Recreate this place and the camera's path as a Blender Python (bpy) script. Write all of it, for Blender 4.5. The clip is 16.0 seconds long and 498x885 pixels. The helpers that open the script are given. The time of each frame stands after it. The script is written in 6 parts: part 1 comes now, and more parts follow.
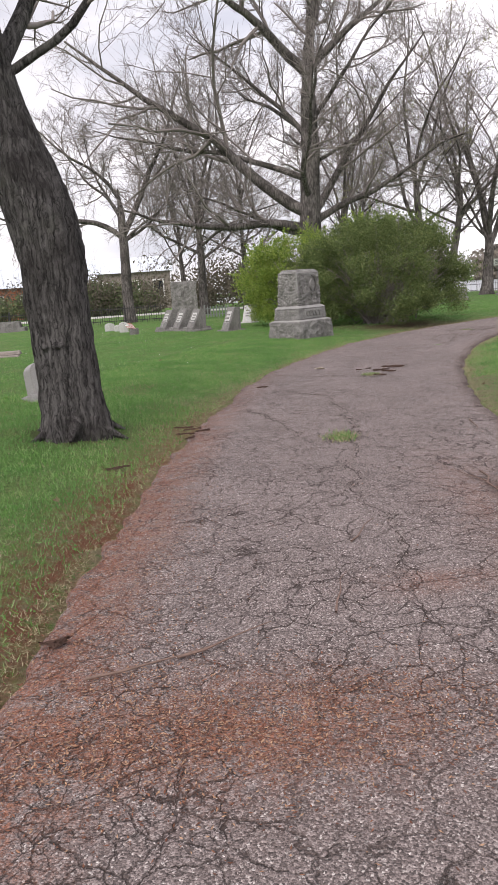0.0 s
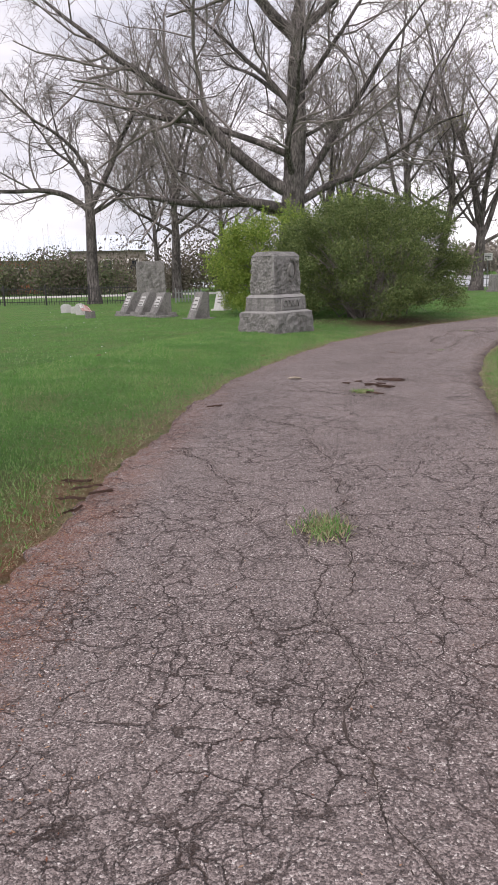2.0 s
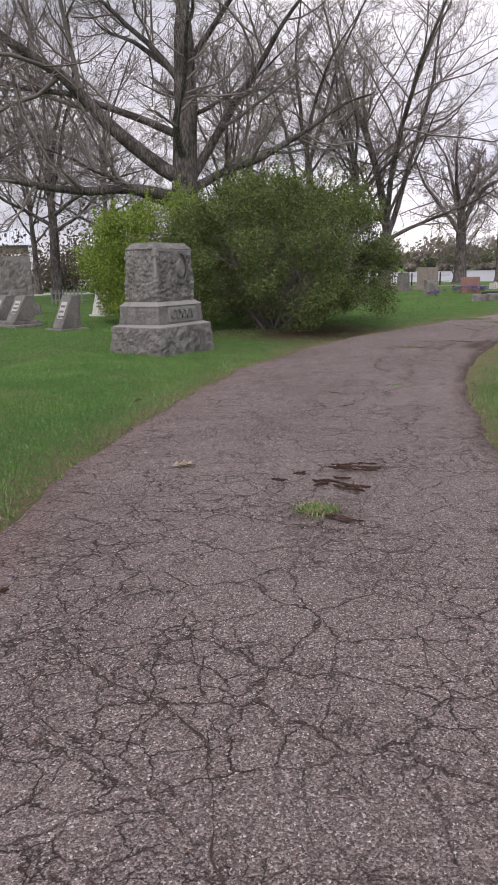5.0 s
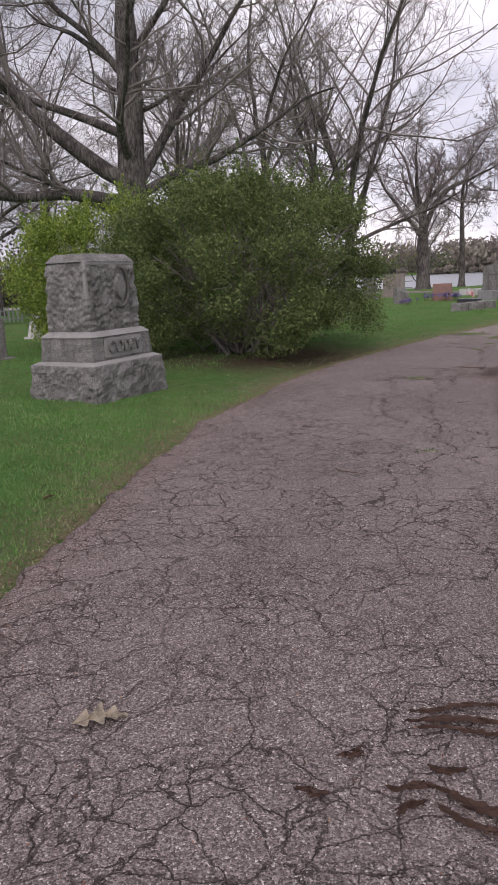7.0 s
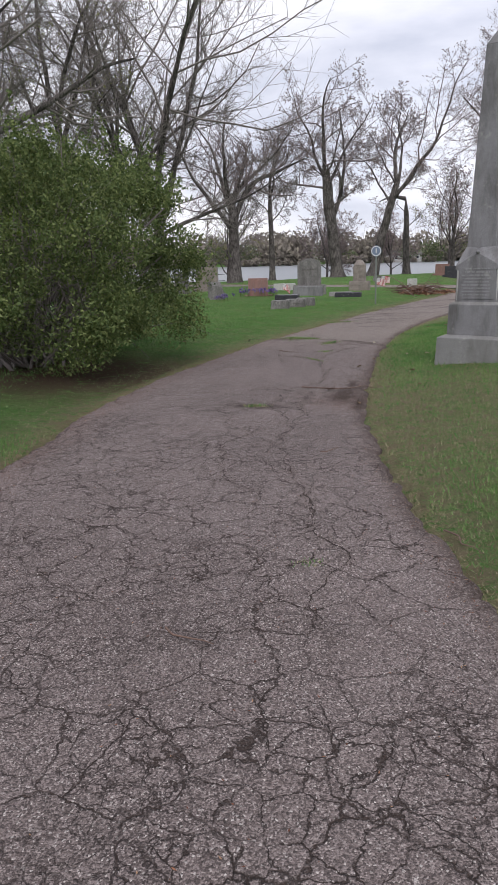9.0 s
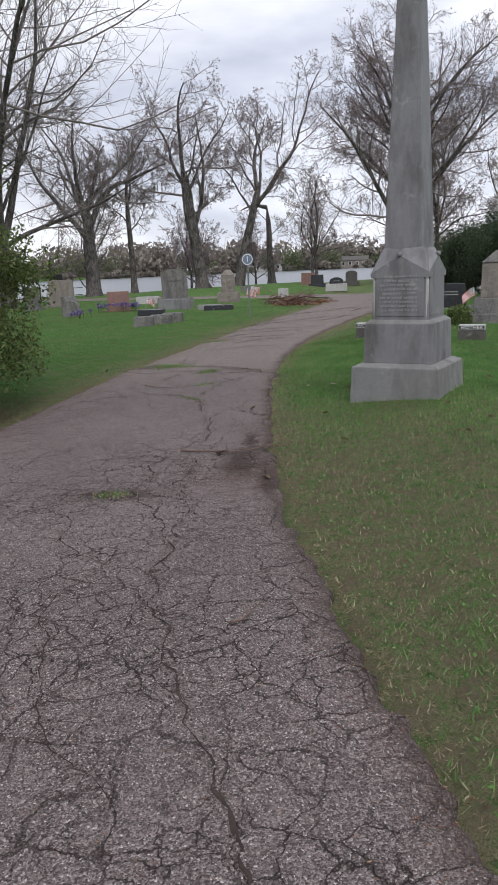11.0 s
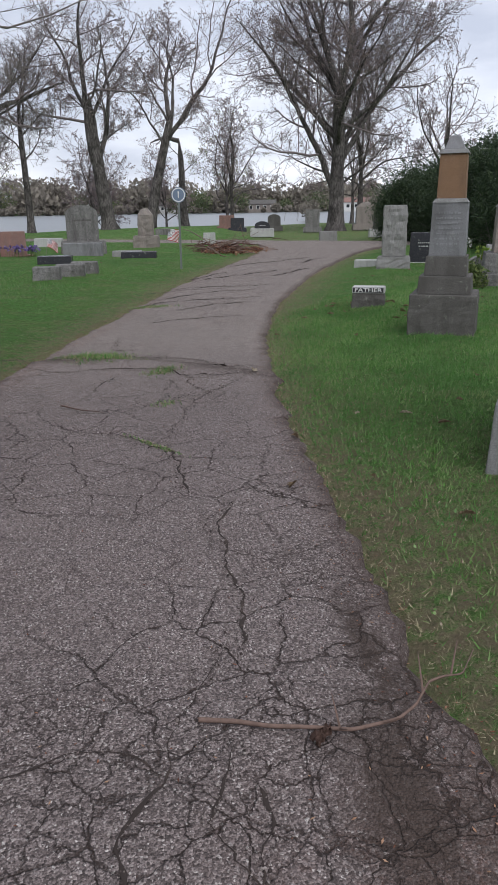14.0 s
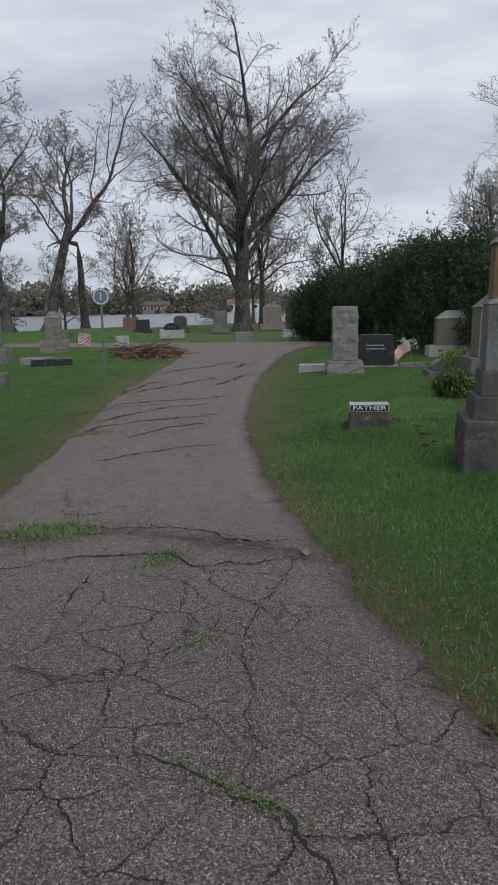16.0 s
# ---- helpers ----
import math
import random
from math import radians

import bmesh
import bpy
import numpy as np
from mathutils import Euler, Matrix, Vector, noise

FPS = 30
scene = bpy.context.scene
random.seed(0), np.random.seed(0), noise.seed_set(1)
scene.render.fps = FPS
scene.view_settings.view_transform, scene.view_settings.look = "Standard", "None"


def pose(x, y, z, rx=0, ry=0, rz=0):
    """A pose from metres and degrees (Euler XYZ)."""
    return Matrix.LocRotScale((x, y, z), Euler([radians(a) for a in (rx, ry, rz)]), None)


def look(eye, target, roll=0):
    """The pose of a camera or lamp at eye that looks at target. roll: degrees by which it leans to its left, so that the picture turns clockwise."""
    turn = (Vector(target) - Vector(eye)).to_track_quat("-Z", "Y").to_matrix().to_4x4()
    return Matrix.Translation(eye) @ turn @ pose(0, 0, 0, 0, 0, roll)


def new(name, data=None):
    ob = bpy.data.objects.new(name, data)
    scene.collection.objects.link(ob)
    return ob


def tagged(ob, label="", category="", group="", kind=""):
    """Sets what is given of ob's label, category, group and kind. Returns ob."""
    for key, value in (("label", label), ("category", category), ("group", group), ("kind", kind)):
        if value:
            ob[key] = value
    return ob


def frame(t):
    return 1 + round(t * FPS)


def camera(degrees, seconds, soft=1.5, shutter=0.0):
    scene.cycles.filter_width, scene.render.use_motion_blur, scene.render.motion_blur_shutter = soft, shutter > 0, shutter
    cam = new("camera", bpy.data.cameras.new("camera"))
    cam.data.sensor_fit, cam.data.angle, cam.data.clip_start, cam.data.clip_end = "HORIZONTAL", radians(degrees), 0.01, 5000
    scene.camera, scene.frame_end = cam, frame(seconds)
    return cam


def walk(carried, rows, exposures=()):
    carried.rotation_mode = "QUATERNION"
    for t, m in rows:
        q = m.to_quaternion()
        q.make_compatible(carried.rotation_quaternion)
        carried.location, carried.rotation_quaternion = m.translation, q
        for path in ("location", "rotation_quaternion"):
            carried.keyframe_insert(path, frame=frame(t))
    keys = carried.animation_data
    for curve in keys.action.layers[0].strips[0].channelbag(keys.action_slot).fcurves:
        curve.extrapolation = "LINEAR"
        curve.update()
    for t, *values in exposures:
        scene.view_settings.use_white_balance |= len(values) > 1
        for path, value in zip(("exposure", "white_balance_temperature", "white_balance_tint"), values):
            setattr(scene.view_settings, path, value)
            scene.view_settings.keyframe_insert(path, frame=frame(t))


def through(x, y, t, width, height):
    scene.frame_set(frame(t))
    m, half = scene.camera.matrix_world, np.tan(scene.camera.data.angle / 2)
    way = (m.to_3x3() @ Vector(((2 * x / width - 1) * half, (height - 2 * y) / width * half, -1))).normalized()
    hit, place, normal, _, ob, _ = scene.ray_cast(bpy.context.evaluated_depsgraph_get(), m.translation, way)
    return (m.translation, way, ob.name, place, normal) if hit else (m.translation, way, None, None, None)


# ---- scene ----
cam = camera(38.2, 16.0)
PATH = [
    (0, (-0.249, -1.443, 1.378), (-0.217, 0.514, 0.969), -4.0),
    (0.5, (-0.221, -0.713, 1.381), (-0.099, 1.24, 0.965), -2.0),
    (1, (-0.1, -0.058, 1.389), (-0.03, 1.894, 0.961), -3.0),
    (1.5, (-0.024, 0.646, 1.382), (0.021, 2.595, 0.934), -2.0),
    (2, (0.127, 1.346, 1.34), (0.226, 3.292, 0.89), -1.4),
    (2.5, (0.243, 2.005, 1.337), (0.349, 3.948, 0.875), -1.1),
    (3, (0.398, 2.873, 1.331), (0.721, 4.791, 0.866), -0.1),
    (3.5, (0.54, 3.546, 1.375), (0.864, 5.463, 0.909), -0.6),
    (4, (0.574, 4.249, 1.367), (0.907, 6.166, 0.903), -0.6),
    (4.2, (0.604, 4.516, 1.35), (0.957, 6.429, 0.884), -0.6),
    (6.3, (0.952, 7.305, 1.46), (1.335, 9.216, 1.01), -2.3),
    (6.5, (1.005, 7.583, 1.462), (1.443, 9.482, 1.012), -2.1),
    (7, (1.206, 8.285, 1.487), (1.682, 10.176, 1.041), -2.5),
    (7.5, (1.379, 8.995, 1.497), (1.94, 10.86, 1.04), -2.1),
    (8, (1.645, 9.591, 1.507), (2.347, 11.404, 1.036), -2.4),
    (8.5, (1.883, 10.197, 1.496), (2.645, 11.979, 1.003), -1.5),
    (9, (2.096, 10.603, 1.562), (3.037, 12.299, 1.075), -1.5),
    (9.5, (2.512, 11.148, 1.582), (3.59, 12.767, 1.116), -2.0),
    (9.7, (2.671, 11.37, 1.55), (3.799, 12.96, 1.1), -1.9),
    (11.8, (4.141, 13.919, 1.532), (5.457, 15.341, 1.037), -1.5),
    (12, (4.28, 14.141, 1.52), (5.645, 15.517, 1.025), -1.0),
    (12.5, (4.673, 14.714, 1.551), (6.172, 15.937, 1.045), -2.0),
    (13, (5.064, 15.319, 1.558), (6.415, 16.705, 1.055), -2.3),
    (13.5, (5.371, 15.996, 1.511), (6.78, 17.302, 0.955), 1.0),
    (14, (5.754, 16.621, 1.477), (7.147, 17.914, 0.858), -0.7),
    (14.5, (5.991, 17.158, 1.501), (7.439, 18.441, 0.992), -1.6),
    (15, (6.32, 17.74, 1.48), (7.844, 18.954, 1.03), -0.6),
    (15.5, (6.613, 18.311, 1.518), (8.244, 19.397, 1.122), -0.2),
    (16, (6.943, 18.893, 1.518), (8.564, 20.006, 1.149), -1.1),
]
EXPOSURES = [(0.0, 0.86, 6750, 17), (0.5, 0.78, 6620, 18), (1.0, 0.76, 6680, 18), (2.5, 0.74, 6620, 19), (3.0, 0.63, 6560, 20), (3.5, 0.45, 6620, 20), (4.2, 0.52, 6650, 20), (7.0, 0.34, 6600, 22), (7.5, 0.42, 6550, 21), (8.0, 0.3, 6500, 19), (8.5, 0.5, 6450, 17), (9.0, 0.34, 6400, 15), (9.5, -0.05, 6350, 13), (12.0, 0.38, 6250, 13), (12.5, 0.22, 6190, 13), (13.0, 0.24, 6170, 13), (14.0, 0.22, 6180, 12), (14.5, -0.06, 6200, 9), (15.5, -0.2, 6150, 8), (16.0, -0.3, 6150, 8)]
walk(cam, [(t, look(eye, target, roll)) for t, eye, target, roll in PATH], EXPOSURES)

# ---- light: overcast sky with broken grey cloud, and a very soft sun ----
world = bpy.data.worlds.new("overcast_sky")
scene.world = world
world.use_nodes = True
wn, wl = world.node_tree.nodes, world.node_tree.links
wn.clear()
w_out, w_bg = wn.new("ShaderNodeOutputWorld"), wn.new("ShaderNodeBackground")
w_sky = wn.new("ShaderNodeTexSky")
w_sky.sky_type, w_sky.sun_disc = "NISHITA", False
w_sky.sun_elevation, w_sky.sun_rotation = radians(52), radians(200)
w_co, w_map = wn.new("ShaderNodeTexCoord"), wn.new("ShaderNodeMapping")
w_map.inputs["Scale"].default_value = (1.0, 1.0, 3.4)
w_n1, w_ramp = wn.new("ShaderNodeTexNoise"), wn.new("ShaderNodeValToRGB")
w_n1.inputs["Scale"].default_value, w_n1.inputs["Detail"].default_value = 2.6, 7.0
w_n1.inputs["Roughness"].default_value = 0.52
w_ramp.color_ramp.elements[0].position, w_ramp.color_ramp.elements[0].color = 0.33, (0.50, 0.53, 0.60, 1)
w_ramp.color_ramp.elements[1].position, w_ramp.color_ramp.elements[1].color = 0.60, (0.87, 0.88, 0.915, 1)
w_mul, w_mix = wn.new("ShaderNodeMixRGB"), wn.new("ShaderNodeMixRGB")
w_mul.blend_type = "MULTIPLY"
w_mul.inputs[0].default_value = 1.0
w_mul.inputs[2].default_value = (0.11, 0.11, 0.11, 1)
w_mix.inputs[0].default_value = 0.93
wl.new(w_co.outputs["Generated"], w_map.inputs["Vector"])
wl.new(w_map.outputs[0], w_n1.inputs["Vector"])
wl.new(w_n1.outputs["Fac"], w_ramp.inputs[0])
wl.new(w_sky.outputs[0], w_mul.inputs[1])
wl.new(w_mul.outputs[0], w_mix.inputs[1])
wl.new(w_ramp.outputs[0], w_mix.inputs[2])
# the cloud is thinner, and so brighter, towards the north-east
w_dir, w_thin = wn.new("ShaderNodeVectorMath"), wn.new("ShaderNodeMapRange")
w_dir.operation = "DOT_PRODUCT"
w_dir.inputs[1].default_value = (0.80, 0.60, 0.0)
w_thin.inputs["From Min"].default_value, w_thin.inputs["From Max"].default_value = 0.35, 1.0
w_thin.inputs["To Min"].default_value, w_thin.inputs["To Max"].default_value = 0.90, 1.14
wl.new(w_co.outputs["Generated"], w_dir.inputs[0])
wl.new(w_dir.outputs["Value"], w_thin.inputs["Value"])
wl.new(w_mix.outputs[0], w_bg.inputs[0])
# and a thicker bank of it lies to the north
w_north, w_bank, w_both = wn.new("ShaderNodeVectorMath"), wn.new("ShaderNodeMapRange"), wn.new("ShaderNodeMath")
w_north.operation, w_both.operation = "DOT_PRODUCT", "MULTIPLY"
w_north.inputs[1].default_value = (-0.30, 0.95, 0.05)
w_bank.inputs["From Min"].default_value, w_bank.inputs["From Max"].default_value = 0.50, 0.97
w_bank.inputs["To Min"].default_value, w_bank.inputs["To Max"].default_value = 1.0, 0.82
wl.new(w_co.outputs["Generated"], w_north.inputs[0])
wl.new(w_north.outputs["Value"], w_bank.inputs["Value"])
wl.new(w_thin.outputs[0], w_both.inputs[0])
wl.new(w_bank.outputs[0], w_both.inputs[1])
wl.new(w_both.outputs[0], w_bg.inputs[1])
wl.new(w_bg.outputs[0], w_out.inputs[0])

sun = new("sun", bpy.data.lights.new("sun", "SUN"))
sun.data.energy, sun.data.angle, sun.data.color = 1.55, radians(40), (1.0, 0.97, 0.92)
sun.matrix_world = look((-14, -20, 40), (0, 10, 0))

# ---- materials ----
class Mat:
    """A small builder for procedural node materials."""

    def __init__(self, name, rough=0.8, metal=0.0, spec=0.3):
        self.m = bpy.data.materials.new(name)
        self.m.use_nodes = True
        self.n, self.l = self.m.node_tree.nodes, self.m.node_tree.links
        self.b = self.n["Principled BSDF"]
        self.b.inputs["Roughness"].default_value = rough
        self.b.inputs["Metallic"].default_value = metal
        self.b.inputs["Specular IOR Level"].default_value = spec
        self.co = self.n.new("ShaderNodeTexCoord").outputs["Object"]

    def put(self, value, socket):
        if isinstance(value, bpy.types.NodeSocket):
            self.l.new(value, socket)
        else:
            socket.default_value = value

    def scaled(self, scale, co=None):
        k = self.n.new("ShaderNodeMapping")
        self.l.new(co or self.co, k.inputs["Vector"])
        k.inputs["Scale"].default_value = scale
        return k.outputs[0]

    def noise(self, scale, detail=4.0, rough=0.55, co=None, colour=False, distort=0.0):
        k = self.n.new("ShaderNodeTexNoise")
        self.l.new(co or self.co, k.inputs["Vector"])
        k.inputs["Scale"].default_value, k.inputs["Detail"].default_value = scale, detail
        k.inputs["Roughness"].default_value, k.inputs["Distortion"].default_value = rough, distort
        return k.outputs["Color" if colour else "Fac"]

    def voronoi(self, scale, co=None, feature="F1", out="Distance"):
        k = self.n.new("ShaderNodeTexVoronoi")
        k.feature = feature
        self.l.new(co or self.co, k.inputs["Vector"])
        k.inputs["Scale"].default_value = scale
        return k.outputs[out]

    def ramp(self, fac, *stops):
        k = self.n.new("ShaderNodeValToRGB")
        self.l.new(fac, k.inputs[0])
        e = k.color_ramp.elements
        while len(e) < len(stops):
            e.new(0.5)
        for el, (p, c) in zip(e, stops):
            el.position = p
            el.color = (c, c, c, 1) if isinstance(c, (int, float)) else (*c, 1)
        return k.outputs[0]

    def mix(self, fac, a, b, blend="MIX"):
        k = self.n.new("ShaderNodeMixRGB")
        k.blend_type = blend
        for v, s in ((fac, k.inputs[0]), (a, k.inputs[1]), (b, k.inputs[2])):
            self.put((*v, 1) if isinstance(v, tuple) and len(v) == 3 else v, s)
        return k.outputs[0]

    def math(self, op, a, b=0.0):
        k = self.n.new("ShaderNodeMath")
        k.operation = op
        self.put(a, k.inputs[0])
        self.put(b, k.inputs[1])
        return k.outputs[0]

    def warp(self, scale, amount, co=None):
        k = self.n.new("ShaderNodeMixRGB")
        k.blend_type = "ADD"
        k.inputs[0].default_value = amount
        self.l.new(co or self.co, k.inputs[1])
        self.l.new(self.noise(scale, 3, colour=True), k.inputs[2])
        return k.outputs[0]

    def attr(self, name):
        k = self.n.new("ShaderNodeAttribute")
        k.attribute_name = name
        return k.outputs["Fac"]

    def island(self):
        return self.n.new("ShaderNodeNewGeometry").outputs["Random Per Island"]

    def rand(self):
        return self.n.new("ShaderNodeObjectInfo").outputs["Random"]

    def bump(self, height, dist=0.01, strength=1.0, after=None):
        k = self.n.new("ShaderNodeBump")
        k.inputs["Distance"].default_value, k.inputs["Strength"].default_value = dist, strength
        self.l.new(height, k.inputs["Height"])
        if after:
            self.l.new(after, k.inputs["Normal"])
        self.l.new(k.outputs[0], self.b.inputs["Normal"])
        return k.outputs[0]

    def done(self, colour, rough=None):
        self.put((*colour, 1) if isinstance(colour, tuple) else colour, self.b.inputs["Base Color"])
        if rough is not None:
            self.put(rough, self.b.inputs["Roughness"])
        return self.m


def asphalt_material():
    k = Mat("weathered_asphalt", 0.86, spec=0.25)
    big = k.noise(0.55, 6, 0.66)
    mid = k.noise(3.6, 6, 0.65)
    base = k.mix(k.ramp(big, (0.36, 0.0), (0.62, 1.0)), (0.165, 0.135, 0.130), (0.300, 0.250, 0.240))
    base = k.mix(k.ramp(mid, (0.38, 0.0), (0.66, 0.6)), base, (0.250, 0.204, 0.192))
    # a paler surface, mixed in gradually past the heave
    base = k.mix(k.attr("pale"), base, k.mix(mid, (0.27, 0.232, 0.208), (0.40, 0.35, 0.31)))
    # worn aggregate: angular grains of mixed stone, a few of them pale
    wob = k.warp(190.0, 0.004)
    tint = k.voronoi(155.0, wob, out="Color")
    grain = k.voronoi(155.0, wob)
    fine = k.voronoi(330.0, wob, out="Color")
    stone = k.ramp(tint, (0.18, (0.032, 0.027, 0.026)), (0.42, (0.150, 0.119, 0.114)), (0.64, (0.285, 0.236, 0.226)), (0.82, (0.42, 0.362, 0.345)), (0.94, (0.80, 0.75, 0.71)))
    base = k.mix(k.ramp(k.attr("pale"), (0.0, 0.66), (1.0, 0.36)), base, stone)
    base = k.mix(k.ramp(fine, (0.2, 0.6), (0.48, 0.0)), base, (0.040, 0.031, 0.029))
    # pitting where the binder has washed out between the stones
    pit = k.ramp(k.noise(26.0, 6, 0.75), (0.31, 0.65), (0.42, 0.0))
    base = k.mix(pit, base, (0.048, 0.036, 0.033))
    # alligator cracks: angular plates, with finer ones inside some of them, denser in some stretches
    co = k.warp(2.2, 0.20, k.warp(10.0, 0.075, k.warp(45.0, 0.03)))
    c1 = k.ramp(k.voronoi(3.0, co, "DISTANCE_TO_EDGE"), (0.0, 1.0), (0.006, 0.9), (0.016, 0.0))
    c2 = k.ramp(k.voronoi(6.2, co, "DISTANCE_TO_EDGE"), (0.0, 1.0), (0.008, 0.85), (0.022, 0.0))
    c3 = k.ramp(k.voronoi(12.5, co, "DISTANCE_TO_EDGE"), (0.0, 1.0), (0.012, 0.7), (0.032, 0.0))
    thin = k.ramp(k.attr("pale"), (0.0, 1.0), (1.0, 0.45))
    broken = k.ramp(k.attr("whole"), (0.0, 1.0), (1.0, 0.25))
    here = k.ramp(k.noise(0.7, 4), (0.40, 0.40), (0.54, 1.0))
    here2 = k.ramp(k.noise(0.9, 4, co=k.scaled((1.25, 1.0, 1.0))), (0.40, 0.12), (0.52, 1.0))
    here3 = k.ramp(k.noise(1.3, 5, co=k.scaled((1.0, 1.3, 1.0))), (0.48, 0.0), (0.60, 0.75))
    crack = k.math("MAXIMUM", k.math("MULTIPLY", c1, here), k.math("MULTIPLY", c2, k.math("MULTIPLY", here2, broken)))
    crack = k.math("MAXIMUM", crack, k.math("MULTIPLY", c3, k.math("MULTIPLY", here3, broken)))
    crack = k.math("MULTIPLY", crack, k.ramp(k.noise(8.0, 5, 0.75), (0.34, 0.22), (0.52, 1.0)))
    crack = k.math("MULTIPLY", crack, thin)
    dirt = k.mix(k.noise(22.0, 3), (0.018, 0.013, 0.011), (0.052, 0.032, 0.025))
    base = k.mix(k.math("MULTIPLY", crack, 0.90), base, dirt)
    # litter of red-brown bud scales: thick along the verge, in ragged drifts elsewhere
    verge = k.math("MULTIPLY", k.attr("verge"), k.ramp(k.noise(6.5, 8, 0.82), (0.40, 0.0), (0.52, 1.0)))
    bits = k.ramp(k.noise(70.0, 4, 0.75), (0.42, 0.0), (0.55, 1.0))
    litter = k.mix(k.ramp(k.noise(95.0, 4, 0.75), (0.36, 0.0), (0.64, 1.0)), (0.060, 0.028, 0.020), (0.36, 0.150, 0.092))
    base = k.mix(k.math("MULTIPLY", verge, k.math("ADD", k.math("MULTIPLY", bits, 0.70), 0.25)), base, litter)
    wet = k.math("MULTIPLY", k.attr("soil"), k.ramp(k.noise(9.0, 6, 0.75), (0.34, 0.0), (0.46, 1.0)))
    base = k.mix(k.math("MULTIPLY", wet, 0.9), base, k.mix(k.noise(40.0, 5, 0.75), (0.030, 0.021, 0.018), (0.088, 0.062, 0.050)))
    h = k.math("ADD", k.math("MULTIPLY", grain, -0.7), k.math("MULTIPLY", k.noise(30.0, 5, 0.7), 0.5))
    k.bump(k.math("SUBTRACT", h, k.math("MULTIPLY", crack, 1.6)), 0.011, 1.0)
    return k.done(base, k.ramp(mid, (0.3, 0.76), (0.7, 0.93)))


def lawn_material():
    k = Mat("lawn_turf", 0.92, spec=0.12)
    a, b = k.noise(0.35, 5, 0.62), k.noise(2.2, 6, 0.7)
    c = k.mix(k.ramp(a, (0.36, 0.0), (0.64, 1.0)), (0.086, 0.232, 0.050), (0.124, 0.295, 0.064))
    c = k.mix(k.ramp(b, (0.46, 0.0), (0.60, 0.6)), c, (0.205, 0.275, 0.095))
    c = k.mix(k.ramp(k.noise(0.9, 6, 0.72), (0.50, 0.0), (0.64, 0.40)), c, (0.26, 0.25, 0.13))
    # tufts with dark gaps between them, and dead blades matted in the worn places
    clump = k.noise(17.0, 6, 0.78)
    c = k.mix(k.ramp(clump, (0.38, 0.75), (0.52, 0.0)), c, (0.042, 0.085, 0.022))
    straw = k.math("MULTIPLY", k.attr("worn"), k.ramp(k.noise(11.0, 7, 0.8), (0.40, 0.0), (0.56, 0.85)))
    c = k.mix(straw, c, k.mix(k.noise(120.0, 3, 0.7), (0.15, 0.125, 0.070), (0.46, 0.40, 0.26)))
    blade = k.noise(130.0, 3, 0.8)
    c = k.mix(k.ramp(blade, (0.38, 0.7), (0.50, 0.0)), c, (0.034, 0.062, 0.018))
    c = k.mix(k.ramp(blade, (0.58, 0.0), (0.68, 0.45)), c, (0.34, 0.40, 0.20))
    bare = k.math("MULTIPLY", k.attr("verge"), k.ramp(k.noise(6.0, 6, 0.75), (0.44, 0.0), (0.60, 0.8)))
    soil = k.mix(k.noise(44.0, 5, 0.75), (0.060, 0.042, 0.032), (0.36, 0.29, 0.20))
    c = k.mix(bare, c, soil)
    red = k.math("MULTIPLY", k.attr("litter"), k.ramp(k.noise(7.0, 8, 0.82), (0.38, 0.0), (0.52, 1.0)))
    foot = k.math("MULTIPLY", k.attr("foot"), k.ramp(k.noise(5.0, 6, 0.7), (0.30, 0.0), (0.46, 1.0)))
    c = k.mix(foot, c, k.mix(k.noise(30.0, 5, 0.7), (0.040, 0.026, 0.020), (0.13, 0.085, 0.060)))
    c = k.mix(red, c, k.mix(k.noise(80.0, 4, 0.75), (0.055, 0.026, 0.018), (0.31, 0.135, 0.08)))
    k.bump(k.math("ADD", blade, k.math("MULTIPLY", clump, 2.0)), 0.04, 1.0)
    return k.done(c)


def granite_material(name, dark, mid, light, grain=260.0, stain=(0.10, 0.095, 0.085), stain_amount=0.5, relief=0.004, rough=0.75, coarse=14.0):
    k = Mat(name, rough, spec=0.35)
    v = k.voronoi(grain, out="Color")
    c = k.ramp(v, (0.1, dark), (0.4, mid), (0.9, light))
    c = k.mix(k.ramp(k.noise(3.0, 5, 0.6), (0.3, 0.0), (0.75, 0.5)), c, mid)
    streak = k.noise(5.0, 5, 0.62, k.scaled((1.0, 1.0, 0.28)))
    c = k.mix(k.ramp(streak, (0.46, 0.0), (0.72, stain_amount)), c, stain)
    lichen = k.ramp(k.noise(9.0, 6, 0.7), (0.60, 0.0), (0.68, 0.35))
    c = k.mix(lichen, c, (0.40, 0.42, 0.36))
    k.bump(k.math("ADD", k.noise(coarse, 6, 0.65), k.math("MULTIPLY", v, 0.15)), relief, 0.9)
    return k.done(c)


